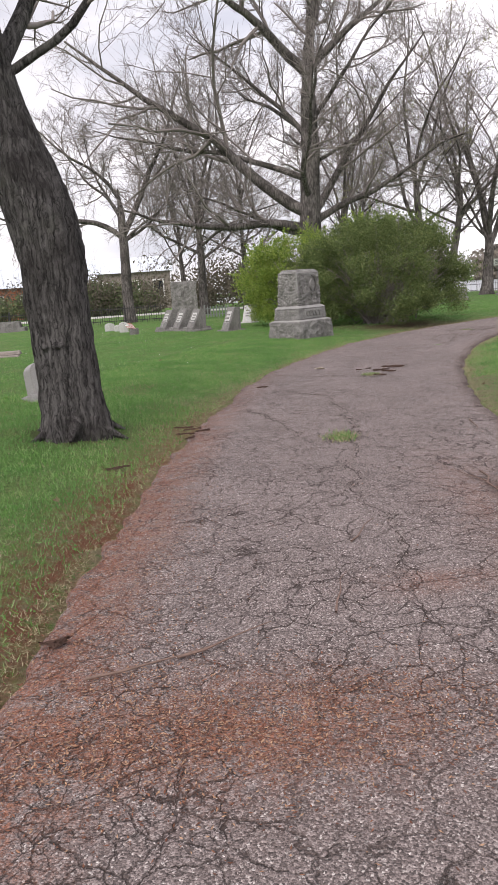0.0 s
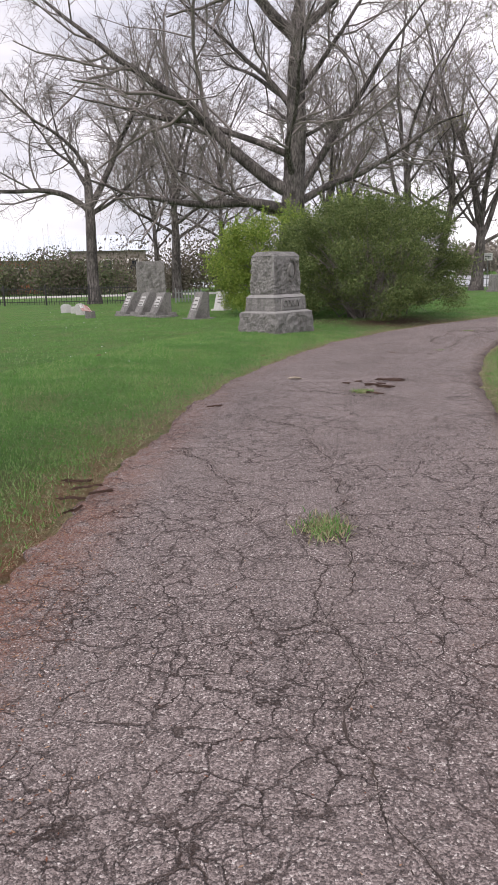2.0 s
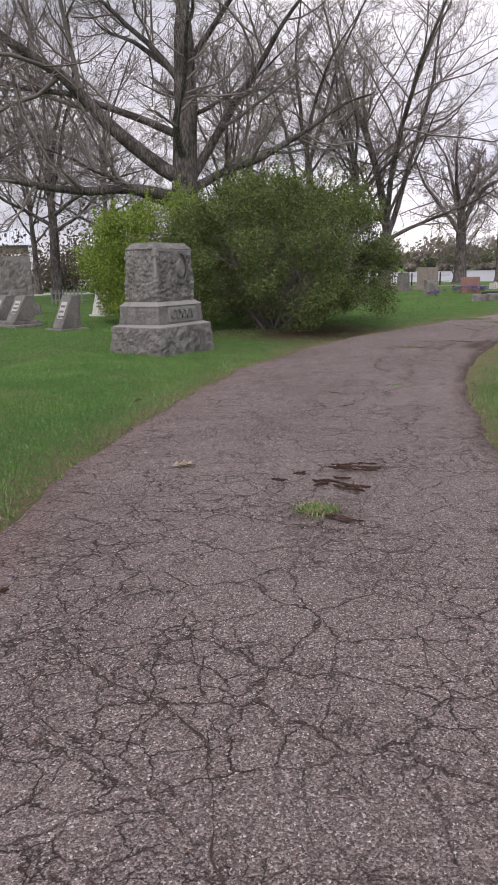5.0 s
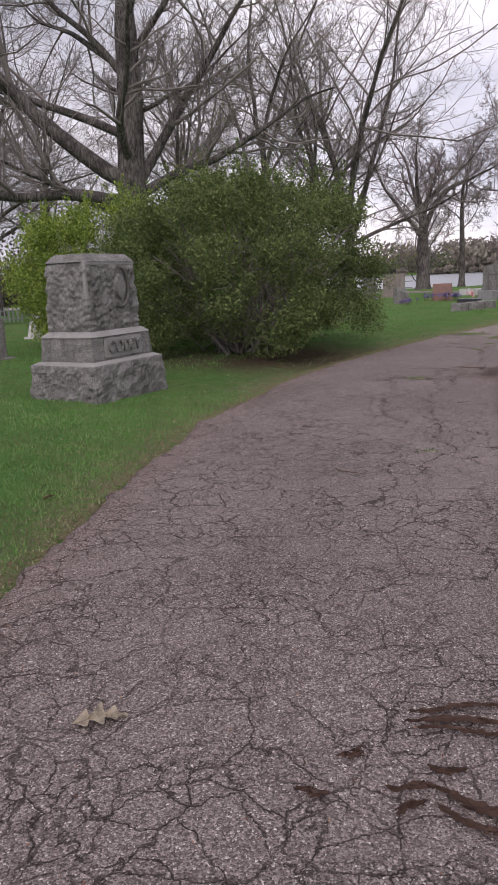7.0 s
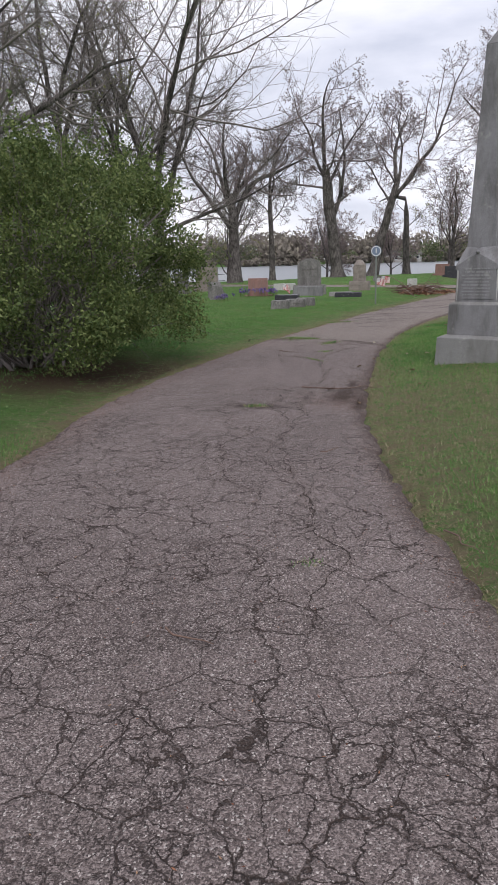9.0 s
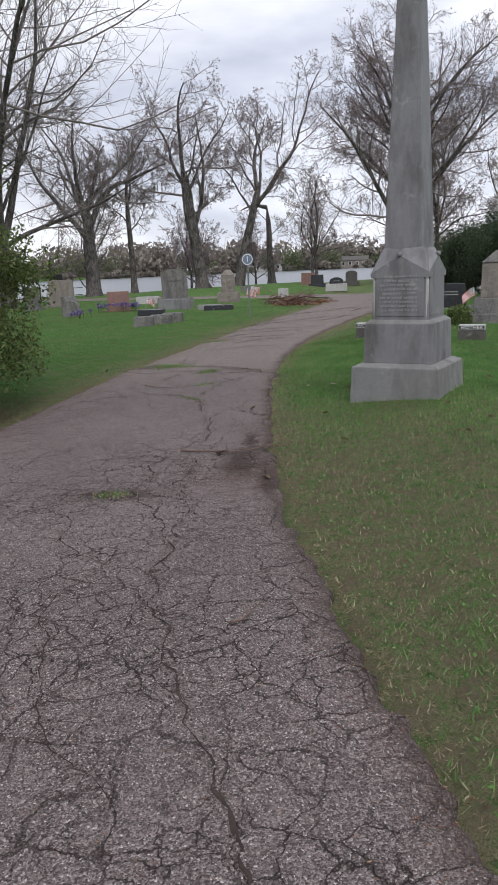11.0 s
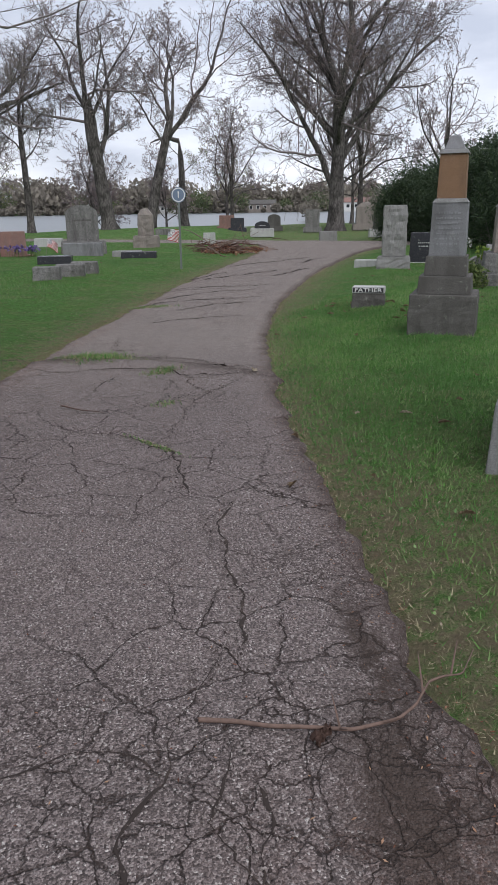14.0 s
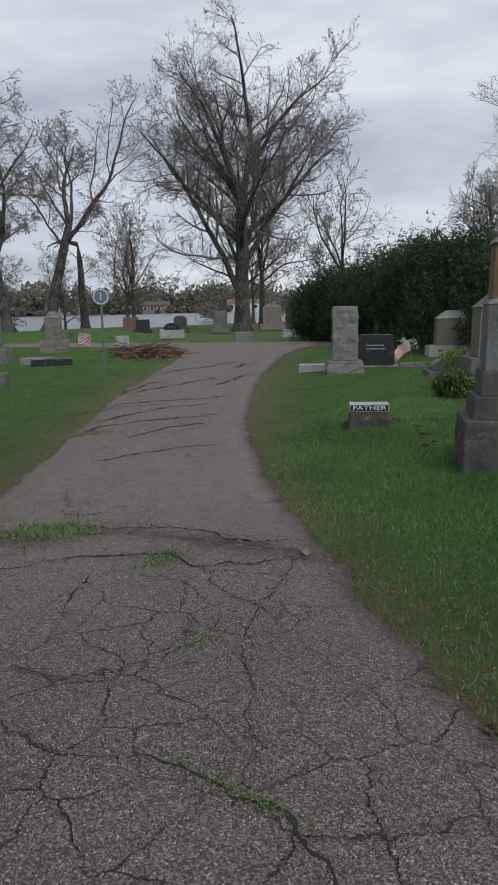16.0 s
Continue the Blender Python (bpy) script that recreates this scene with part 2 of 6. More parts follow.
def bark_material(name, dark, light, scale=9.0, relief=0.03, stretch=0.16):
    k = Mat(name, 0.95, spec=0.1)
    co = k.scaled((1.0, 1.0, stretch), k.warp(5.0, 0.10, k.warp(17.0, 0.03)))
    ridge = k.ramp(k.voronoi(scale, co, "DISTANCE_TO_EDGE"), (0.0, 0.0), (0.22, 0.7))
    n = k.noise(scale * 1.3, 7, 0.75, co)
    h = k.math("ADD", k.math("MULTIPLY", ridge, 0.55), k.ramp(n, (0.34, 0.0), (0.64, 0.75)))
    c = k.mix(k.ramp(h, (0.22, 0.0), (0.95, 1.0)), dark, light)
    c = k.mix(k.ramp(k.noise(1.3, 6, 0.65), (0.45, 0.0), (0.62, 0.72)), c, (0.038, 0.034, 0.033))
    c = k.mix(k.ramp(k.noise(2.3, 5), (0.58, 0.0), (0.75, 0.3)), c, (0.17, 0.175, 0.14))
    k.bump(h, relief, 1.0)
    return k.done(c)


def leaf_material(name, a, b, c, through=0.35, rough=0.55, patchy=False):
    k = Mat(name, rough, spec=0.25)
    col = k.ramp(k.island(), (0.05, a), (0.5, b), (0.95, c))
    if patchy:
        col = k.mix(k.ramp(k.noise(1.1, 6, 0.72), (0.44, 0.0), (0.58, 0.6)), col, (0.056, 0.190, 0.045))
        col = k.mix(k.ramp(k.noise(2.3, 6, 0.75), (0.55, 0.0), (0.68, 0.5)), col, (0.30, 0.30, 0.15))
    k.done(col)
    k.b.inputs["Transmission Weight"].default_value = 0.0
    t = k.n.new("ShaderNodeBsdfTranslucent")
    k.l.new(col, t.inputs["Color"])
    s = k.n.new("ShaderNodeMixShader")
    s.inputs[0].default_value = through
    k.l.new(k.b.outputs[0], s.inputs[1])
    k.l.new(t.outputs[0], s.inputs[2])
    k.l.new(s.outputs[0], k.n["Material Output"].inputs["Surface"])
    return k.m


def paint_material(name, colour, rough=0.5, metal=0.0, wear=(0.2, 0.18, 0.16), amount=0.25):
    k = Mat(name, rough, metal, 0.4)
    c = k.mix(k.ramp(k.noise(6.0, 6, 0.65), (0.5, 0.0), (0.75, amount)), colour, wear)
    k.bump(k.noise(60.0, 3), 0.001, 0.4)
    return k.done(c)


def speckled_material(name, stops, rough=0.85):
    """Colour picked per loose piece."""
    k = Mat(name, rough, spec=0.15)
    c = k.ramp(k.island(), *stops)
    c = k.mix(k.ramp(k.noise(40.0, 4), (0.4, 0.0), (0.7, 0.5)), c, (0.06, 0.045, 0.035))
    k.bump(k.noise(70.0, 4), 0.003, 0.6)
    return k.done(c)


def water_material():
    k = Mat("lake_water", 0.28, spec=0.5)
    k.bump(k.noise(1.4, 4, 0.6, k.scaled((1.0, 0.3, 1.0))), 0.16, 1.0)
    return k.done((0.10, 0.115, 0.12))


M_ASPHALT = asphalt_material()
M_LAWN = lawn_material()
M_GRANITE = granite_material("grey_granite_rock_faced", (0.045, 0.043, 0.042), (0.145, 0.141, 0.135), (0.36, 0.35, 0.335), 130.0, (0.060, 0.056, 0.052), 0.75, relief=0.03, coarse=17.0)
M_GRANITE_CUT = granite_material("grey_granite_cut", (0.12, 0.117, 0.113), (0.22, 0.216, 0.209), (0.36, 0.352, 0.344), 220.0, stain_amount=0.35)
M_OBELISK = granite_material("blue_grey_marble", (0.135, 0.135, 0.142), (0.195, 0.195, 0.203), (0.28, 0.28, 0.29), 320.0, (0.070, 0.066, 0.062), 0.75, 0.003)
M_OBELISK_LETTER = granite_material("worn_pale_lettering", (0.22, 0.22, 0.23), (0.28, 0.28, 0.29), (0.34, 0.34, 0.35), 320.0, (0.15, 0.15, 0.15), 0.5, 0.001)
M_OBELISK_BASE = granite_material("pale_limestone_base", (0.125, 0.126, 0.124), (0.195, 0.196, 0.193), (0.33, 0.33, 0.325), 300.0, (0.095, 0.088, 0.078), 0.7, 0.004)
M_BROWN_STONE = granite_material("orange_brown_sandstone", (0.13, 0.075, 0.045), (0.22, 0.125, 0.07), (0.28, 0.18, 0.11), 260.0, (0.10, 0.07, 0.05), 0.5, 0.003)
M_DARK_STONE = granite_material("dark_weathered_stone", (0.05, 0.047, 0.044), (0.095, 0.09, 0.083), (0.16, 0.15, 0.14), 240.0, (0.05, 0.045, 0.04), 0.6, 0.008)
M_TAN_STONE = granite_material("tan_granite", (0.14, 0.12, 0.105), (0.23, 0.20, 0.18), (0.33, 0.29, 0.26), 240.0, relief=0.008)
M_RED_STONE = granite_material("red_granite", (0.13, 0.07, 0.06), (0.24, 0.13, 0.11), (0.34, 0.22, 0.19), 240.0)
M_POLISHED = granite_material("polished_dark_granite", (0.018, 0.018, 0.022), (0.035, 0.035, 0.042), (0.07, 0.07, 0.08), 320.0, stain_amount=0.1, relief=0.0005, rough=0.25)
M_PALE_STONE = granite_material("pale_weathered_marble", (0.30, 0.30, 0.29), (0.42, 0.42, 0.41), (0.55, 0.55, 0.54), 260.0, (0.20, 0.195, 0.18), 0.5, 0.004)
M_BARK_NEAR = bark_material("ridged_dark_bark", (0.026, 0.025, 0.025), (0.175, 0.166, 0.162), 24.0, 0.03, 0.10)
M_BARK = bark_material("grey_brown_bark", (0.060, 0.054, 0.052), (0.205, 0.186, 0.178), 9.0, 0.03, 0.2)
M_TWIG = paint_material("bare_twigs", (0.185, 0.162, 0.155), 0.9, wear=(0.29, 0.262, 0.25), amount=0.6)
M_TWIG_PURPLE = paint_material("budding_purple_twigs", (0.190, 0.158, 0.162), 0.9, wear=(0.29, 0.245, 0.25), amount=0.6)
M_BUD_GREEN = leaf_material("fresh_yellow_green_buds", (0.16, 0.19, 0.06), (0.24, 0.26, 0.09), (0.30, 0.30, 0.13))
M_BUD_RED = leaf_material("dull_red_brown_buds", (0.20, 0.15, 0.145), (0.28, 0.215, 0.20), (0.34, 0.28, 0.24))
M_LEAF_BUSH = leaf_material("mid_green_shrub_leaves", (0.062, 0.095, 0.032), (0.112, 0.158, 0.050), (0.215, 0.255, 0.096))
M_LEAF_YELLOW = leaf_material("bright_spring_shrub_leaves", (0.10, 0.175, 0.030), (0.19, 0.275, 0.045), (0.32, 0.39, 0.09))
M_CONIFER = leaf_material("dark_evergreen_needles", (0.024, 0.042, 0.022), (0.042, 0.068, 0.033), (0.072, 0.105, 0.048), 0.15)
M_GRASS = leaf_material("grass_blades", (0.078, 0.200, 0.042), (0.155, 0.330, 0.075), (0.32, 0.44, 0.19), 0.4, 0.6, True)
M_STRAW = leaf_material("dry_grass_blades", (0.15, 0.13, 0.070), (0.30, 0.265, 0.155), (0.45, 0.40, 0.26), 0.2, 0.7)
# distant growth: aerial haze is painted in as a paler brown
M_SCRUB_HAZED = leaf_material("far_brown_scrub_hazed", (0.20, 0.18, 0.155), (0.25, 0.225, 0.195), (0.30, 0.275, 0.225), 0.2, 0.9)
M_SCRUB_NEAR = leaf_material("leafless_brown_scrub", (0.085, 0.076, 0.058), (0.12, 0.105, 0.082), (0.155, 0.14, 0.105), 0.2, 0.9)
M_PALE_LEAF = speckled_material("pale_dry_leaf", ((0.1, (0.52, 0.45, 0.35)), (0.9, (0.62, 0.55, 0.45))))
M_SCRUB_GREEN = leaf_material("far_green_scrub", (0.075, 0.10, 0.055), (0.11, 0.14, 0.07), (0.16, 0.17, 0.09), 0.2, 0.9)
M_LITTER = speckled_material("red_brown_bud_litter", ((0.1, (0.11, 0.044, 0.028)), (0.5, (0.22, 0.096, 0.060)), (0.9, (0.38, 0.24, 0.155))))
M_DRY_LEAF = speckled_material("dry_tan_leaves", ((0.1, (0.20, 0.14, 0.09)), (0.5, (0.33, 0.25, 0.17)), (0.9, (0.45, 0.37, 0.28))))
M_BARK_PIECE = speckled_material("fallen_bark", ((0.1, (0.095, 0.054, 0.042)), (0.5, (0.155, 0.100, 0.082)), (0.9, (0.26, 0.20, 0.17))))
M_SOIL = speckled_material("dark_damp_soil", ((0.1, (0.050, 0.034, 0.028)), (0.9, (0.085, 0.060, 0.050))))
M_CRUMB = speckled_material("asphalt_grit", ((0.1, (0.05, 0.04, 0.038)), (0.5, (0.15, 0.12, 0.115)), (0.9, (0.36, 0.32, 0.30))))
M_CRACK = paint_material("crack_grit_and_ledge_shade", (0.034, 0.025, 0.022), 0.95, wear=(0.10, 0.072, 0.055), amount=0.6)
M_IRON = paint_material("black_iron", (0.018, 0.018, 0.019), 0.5)
M_WHITE = paint_material("white_paint", (0.72, 0.72, 0.71), 0.5)
M_BLACK = paint_material("black_paint", (0.025, 0.025, 0.027), 0.5)
M_STEEL = paint_material("galvanised_steel", (0.22, 0.24, 0.23), 0.5, 0.6)
M_SIGN = paint_material("blue_grey_sign_paint", (0.16, 0.21, 0.30), 0.45)
M_RED = paint_material("flag_red_cloth", (0.42, 0.035, 0.045), 0.8)
M_BLUE = paint_material("flag_blue_cloth", (0.025, 0.035, 0.11), 0.8)
M_CLOTH = paint_material("flag_white_cloth", (0.74, 0.73, 0.72), 0.8)
M_PURPLE = speckled_material("purple_artificial_flowers", ((0.1, (0.10, 0.06, 0.25)), (0.5, (0.17, 0.12, 0.34)), (0.9, (0.30, 0.25, 0.45))))
M_BRICK = paint_material("orange_brick_wall", (0.32, 0.12, 0.065), 0.85)
M_ROOF = paint_material("pale_metal_roof", (0.55, 0.60, 0.66), 0.4)
M_PALE_ROAD = paint_material("pale_concrete_road", (0.42, 0.41, 0.39), 0.85)
M_GLASS = paint_material("dark_window_glass", (0.02, 0.024, 0.03), 0.1)
M_WATER = water_material()

# ---- mesh helpers ----
def np_mesh(name, verts, quads=None, tris=None, material=None, smooth=True):
    """A mesh from arrays of corners and faces."""
    me = bpy.data.meshes.new(name)
    verts = np.asarray(verts, np.float32)
    faces = [np.asarray(f, np.int32) for f in (quads, tris) if f is not None and len(f)]
    me.vertices.add(len(verts))
    me.vertices.foreach_set("co", verts.ravel())
    loops = np.concatenate([f.ravel() for f in faces])
    sizes = np.concatenate([np.full(len(f), f.shape[1], np.int32) for f in faces])
    me.loops.add(len(loops))
    me.loops.foreach_set("vertex_index", loops)
    me.polygons.add(len(sizes))
    me.polygons.foreach_set("loop_start", np.concatenate([[0], np.cumsum(sizes)[:-1]]).astype(np.int32))
    me.polygons.foreach_set("use_smooth", np.full(len(sizes), smooth))
    me.update(calc_edges=True)
    if material:
        me.materials.append(material)
    return me


def part(name, shape, material, parent, label=""):
    """One mesh object under a thing or a part; shape is a bmesh or a mesh."""
    if isinstance(shape, bmesh.types.BMesh):
        me = bpy.data.meshes.new(name)
        shape.to_mesh(me)
        shape.free()
    else:
        me = shape
    if material and not me.materials:
        me.materials.append(material)
    ob = new(name, me)
    ob.parent = parent
    return tagged(ob, label)


def thing(name, x, y, z=0.0, turn=0.0, label="", category="", group="", kind=""):
    ob = new(name)
    ob.matrix_world = pose(x, y, z, 0, 0, turn)
    ob.empty_display_size = 0.2
    return tagged(ob, label, category, group, kind)


def solid(name, shape, material, label, category, place=None, group="", kind=""):
    """A thing of one mesh."""
    ob = part(name, shape, material, None)
    if place is not None:
        ob.matrix_world = place
    return tagged(ob, label, category, group, kind)


def taper(w0, d0, w1, d1, z0, z1, bevel=0.012, cuts=0, rough=0.0, seed=0.0, bm=None, cx=0.0, cy=0.0, top_rough=False):
    """A block from z0 to z1, w0 x d0 below and w1 x d1 above, with worn edges; rough: depth of its rock face."""
    out = bm or bmesh.new()
    b = bmesh.new()
    vs = [b.verts.new((cx + sx * w / 2, cy + sy * d / 2, z)) for z, w, d in ((z0, w0, d0), (z1, w1, d1)) for sx, sy in ((-1, -1), (1, -1), (1, 1), (-1, 1))]
    for f in ((3, 2, 1, 0), (4, 5, 6, 7), (0, 1, 5, 4), (1, 2, 6, 5), (2, 3, 7, 6), (3, 0, 4, 7)):
        b.faces.new([vs[i] for i in f])
    if bevel:
        bmesh.ops.bevel(b, geom=list(b.edges), offset=bevel, segments=2, profile=0.6, affect="EDGES")
    if cuts:
        longest = max(w0, d0, z1 - z0)
        for _ in range(cuts):
            long_edges = [e for e in b.edges if e.calc_length() > longest / 2 ** (_ + 1) * 0.8]
            bmesh.ops.subdivide_edges(b, edges=long_edges, cuts=1, use_grid_fill=True)
        b.normal_update()
        for v in b.verts:
            n = v.normal
            if abs(n.z) < 0.6 or top_rough:
                p = v.co * 7.0 + Vector((seed, seed * 1.7, 0))
                q = v.co * 19.0 + Vector((seed, 0, seed))
                inner = min(1.0, 12 * min(abs(v.co.z - z0) + 0.02, abs(z1 - v.co.z) + 0.0))
                v.co += n * rough * inner * (noise.noise(p) + 0.6 * noise.noise(q) + 0.35)
    tmp = bpy.data.meshes.new("tmp")
    bmesh.ops.triangulate(b, faces=[f for f in b.faces if len(f.verts) > 4])
    b.to_mesh(tmp)
    b.free()
    out.from_mesh(tmp)
    bpy.data.meshes.remove(tmp)
    return out


def rod(a, b, r0, r1=None, sides=8, bm=None):
    out = bm or bmesh.new()
    a, b = Vector(a), Vector(b)
    m = Matrix.Translation((a + b) / 2) @ (b - a).to_track_quat("Z", "Y").to_matrix().to_4x4()
    bmesh.ops.create_cone(out, cap_ends=True, segments=sides, radius1=r0, radius2=r0 if r1 is None else r1, depth=(b - a).length, matrix=m)
    return out


def letters(text, size, depth, material, parent, place, name="lettering", width=None):
    cu = bpy.data.curves.new(name, "FONT")
    cu.body, cu.size, cu.extrude, cu.align_x, cu.align_y = text, size, depth, "CENTER", "CENTER"
    cu.offset = size * 0.012
    tmp = bpy.data.objects.new(name, cu)
    me = bpy.data.meshes.new_from_object(tmp)
    bpy.data.objects.remove(tmp)
    ob = part(name, me, material, parent)
    if width:
        xs = [v.co.x for v in me.vertices]
        me.transform(Matrix.Diagonal((width / (max(xs) - min(xs)), 1, 1, 1)))
    ob.matrix_local = place
    return ob


def unit(v):
    return v / np.maximum(np.linalg.norm(v, axis=-1, keepdims=True), 1e-9)


def tubes(P, R, sides):
    """Tapered tubes along many polylines at once: P (n, k, 3), R (n, k)."""
    n, k, _ = P.shape
    d = unit(P[:, -1] - P[:, 0])
    ref = np.where(np.abs(d[:, 2:3]) > 0.9, np.array([[1.0, 0, 0]]), np.array([[0, 0, 1.0]]))
    u = unit(np.cross(d, ref))
    v = np.cross(d, u)
    a = np.arange(sides) * 2 * np.pi / sides
    ring = u[:, None, :] * np.cos(a)[None, :, None] + v[:, None, :] * np.sin(a)[None, :, None]
    V = P[:, :, None, :] + R[:, :, None, None] * ring[:, None, :, :]
    i = (np.arange(n)[:, None, None] * k + np.arange(k - 1)[None, :, None]) * sides
    j, jn = np.arange(sides)[None, None, :], ((np.arange(sides) + 1) % sides)[None, None, :]
    Q = np.stack(np.broadcast_arrays(i + j, i + jn, i + sides + jn, i + sides + j), -1)
    return V.reshape(-1, 3), Q.reshape(-1, 4)


def grow(rng, P0, D, L, R0, k, wobble, up, end=0.35):
    """Polylines that start at P0 along D, bending at random and towards (up > 0) or away from the sky."""
    n = len(P0)
    P, d = [P0], unit(D)
    for _ in range(k - 1):
        d = unit(d + rng.normal(0, wobble, (n, 3)) + np.array([0, 0, 1.0]) * up / (k - 1))
        P.append(P[-1] + d * (L / (k - 1))[:, None])
    R = R0[:, None] * np.linspace(1, end, k)[None, :]
    return np.stack(P, 1), R


def sprout(rng, P, R, L, count, low, angle, ratio, thick=0.55):
    """Side shoots along polylines: their start, direction, length and radius."""
    n, k, _ = P.shape
    u = low + (1 - low) * (np.arange(count)[None, :] + rng.random((n, count))) / count
    f = np.clip(u * (k - 1), 0, k - 1.001)
    i = f.astype(int)
    w = (f - i)[..., None]
    rows = np.arange(n)[:, None]
    A, B = P[rows, i], P[rows, i + 1]
    start, tan = A * (1 - w) + B * w, unit(B - A)
    rad = R[rows, i] * (1 - w[..., 0]) + R[rows, i + 1] * w[..., 0]
    side = unit(np.cross(tan, rng.normal(0, 1, tan.shape)))
    a = np.radians(angle) * (0.7 + 0.6 * rng.random((n, count, 1)))
    D = tan * np.cos(a) + side * np.sin(a)
    length = L[:, None] * ratio * (1.15 - 0.6 * u) * (0.65 + 0.7 * rng.random((n, count)))
    return start.reshape(-1, 3), D.reshape(-1, 3), length.ravel(), (rad * thick).ravel()


def leaf_quads(rng, C, size, flat=0.0, narrow=0.5):
    """Small pointed leaves, one diamond each, at the centres C."""
    n = len(C)
    a = unit(rng.normal(0, 1, (n, 3)))
    b = unit(np.cross(a, rng.normal(0, 1, (n, 3)) + np.array([0, 0, flat])))
    s = size * (0.6 + 0.8 * rng.random((n, 1)))
    c = np.cross(a, b) * s * 0.12
    V = np.stack([C - a * s, C - b * s * narrow + c, C + a * s, C + b * s * narrow + c], 1).reshape(-1, 3)
    return V, np.arange(4 * n).reshape(n, 4)

# ---- ground, road, lake ----
LEFT = np.array([(-1.3, -9), (-1.2, 0), (-1.12, 2.4), (-0.8, 5.4), (-0.3, 8.1), (0.3, 10.6), (0.97, 12.3), (2.18, 15.1), (3.2, 16.7), (4.75, 18.8), (6.8, 20.85), (9.3, 22.95), (12.0, 25.0), (16.9, 28.6), (21.4, 31.5), (26.2, 34.7), (29.5, 38.0)])
RIGHT = np.array([(1.9, -9), (2.0, 0), (2.06, 2.2), (2.25, 5.1), (2.75, 7.6), (3.75, 10.9), (4.7, 13.1), (5.4, 14.4), (6.9, 16.6), (8.1, 18.1), (10.5, 20.8), (13.5, 23.4), (16.5, 25.4), (20.1, 27.6), (24.0, 29.6), (28.0, 31.6), (33.0, 33.0)])
CROSS = np.array([(22.0, 66.0), (27.6, 48.0), (30.4, 40.0), (31.9, 36.4), (33.1, 33.8), (33.6, 32.2)])
SHORE = np.array([(-30.0, 120.0), (6.0, 92.0), (22.0, 69.0), (33.0, 64.5), (50.0, 66.5), (66.0, 68.0), (110.0, 60.0), (190.0, 30.0)])
rng = np.random.default_rng(5)


def resample(line, n, rounds=2):
    """A rounded polyline in n even steps."""
    for _ in range(rounds):
        a, b = line[:-1], line[1:]
        line = np.concatenate([line[:1], np.stack([a * 0.75 + b * 0.25, a * 0.25 + b * 0.75], 1).reshape(-1, 2)[1:-1], line[-1:]])
    s = np.concatenate([[0], np.cumsum(np.linalg.norm(np.diff(line, axis=0), axis=1))])
    t = np.linspace(0, s[-1], n)
    return np.stack([np.interp(t, s, line[:, 0]), np.interp(t, s, line[:, 1])], 1)


def to_line(p, line):
    """Distance of points to a polyline, and the side (positive to the left of it)."""
    best, side = np.full(len(p), 1e9), np.zeros(len(p))
    for a, b in zip(line[:-1], line[1:]):
        ab = b - a
        t = np.clip(((p - a) @ ab) / (ab @ ab), 0, 1)
        off = p - a - t[:, None] * ab
        d = np.hypot(off[:, 0], off[:, 1])
        near = d < best
        best[near], side[near] = d[near], (ab[0] * (p - a)[:, 1] - ab[1] * (p - a)[:, 0])[near]
    return best, np.sign(side)


EDGE_L, EDGE_R = resample(LEFT, 60), resample(RIGHT, 60)


def off_road(p):
    """Metres outside the road's edge; negative on the road."""
    dl, sl = to_line(p, EDGE_L)
    dr, sr = to_line(p, EDGE_R)
    inside = (sl < 0) & (sr > 0)
    d = np.where(inside, -np.minimum(dl, dr), np.minimum(dl, dr))
    dc, _ = to_line(p, CROSS)
    return np.minimum(d, dc - 1.7)


def waves(p, scale, seed):
    """Smooth cheap unevenness, about -1 to 1."""
    r = np.random.default_rng(seed)
    out = np.zeros(len(p))
    for _ in range(6):
        k, ph = r.normal(0, 1 / scale, 2), r.random() * 6.28
        out += np.sin(p @ k + ph)
    return out / 3.5


def ground_height(p):
    d = off_road(p)
    z = 0.145 * np.clip(d / 1.7, 0, 1) ** 1.1 + 0.02 * waves(p, 1.3, 3) * np.clip(d, 0, 1) + 0.012 * waves(p, 0.35, 4) * np.clip(d * 2, 0, 1)
    z = z + 0.055 * np.exp(-((p[:, 0] - 9.96) ** 2 + (p[:, 1] - 17.89) ** 2) / 1.6) * np.clip(d, 0, 1)
    z = np.where(d < 0.0, -0.02 - 0.08 * np.clip(-d / 0.25, 0, 1), z - 0.012)
    ds, ss = to_line(p, SHORE)
    z = z - np.where(ss > 0, np.clip(ds / 9, 0, 1) * 2.5 + 0.35, -0.0) - np.where(ss < 0, np.clip(1 - ds / 3, 0, 1) * 0.35, 0)
    return np.where((ss > 0) & (ds > 240), 1.0, z)


def height_at(x, y):
    return float(ground_height(np.array([[x, y]], float))[0])


def axis(parts):
    return np.unique(np.concatenate([np.arange(a, b, s) for a, b, s in parts]).round(4))


gx = axis([(-3000, -300, 300), (-300, -40, 20), (-40, -9, 1.0), (-9, 18, 0.18), (18, 34, 0.4), (34, 130, 2.5), (130, 400, 15), (400, 3001, 260)])
gy = axis([(-3000, -60, 280), (-60, -4, 4.0), (-4, 1, 0.4), (1, 27, 0.18), (27, 42, 0.4), (42, 140, 2.5), (140, 420, 15), (420, 3001, 260)])
GX, GY = np.meshgrid(gx, gy)
gp = np.stack([GX.ravel(), GY.ravel()], 1)
g_off = off_road(gp)
gv = np.column_stack([gp, ground_height(gp)])
nx = len(gx)
gi = (np.arange(len(gy) - 1)[:, None] * nx + np.arange(nx - 1)[None, :]).ravel()
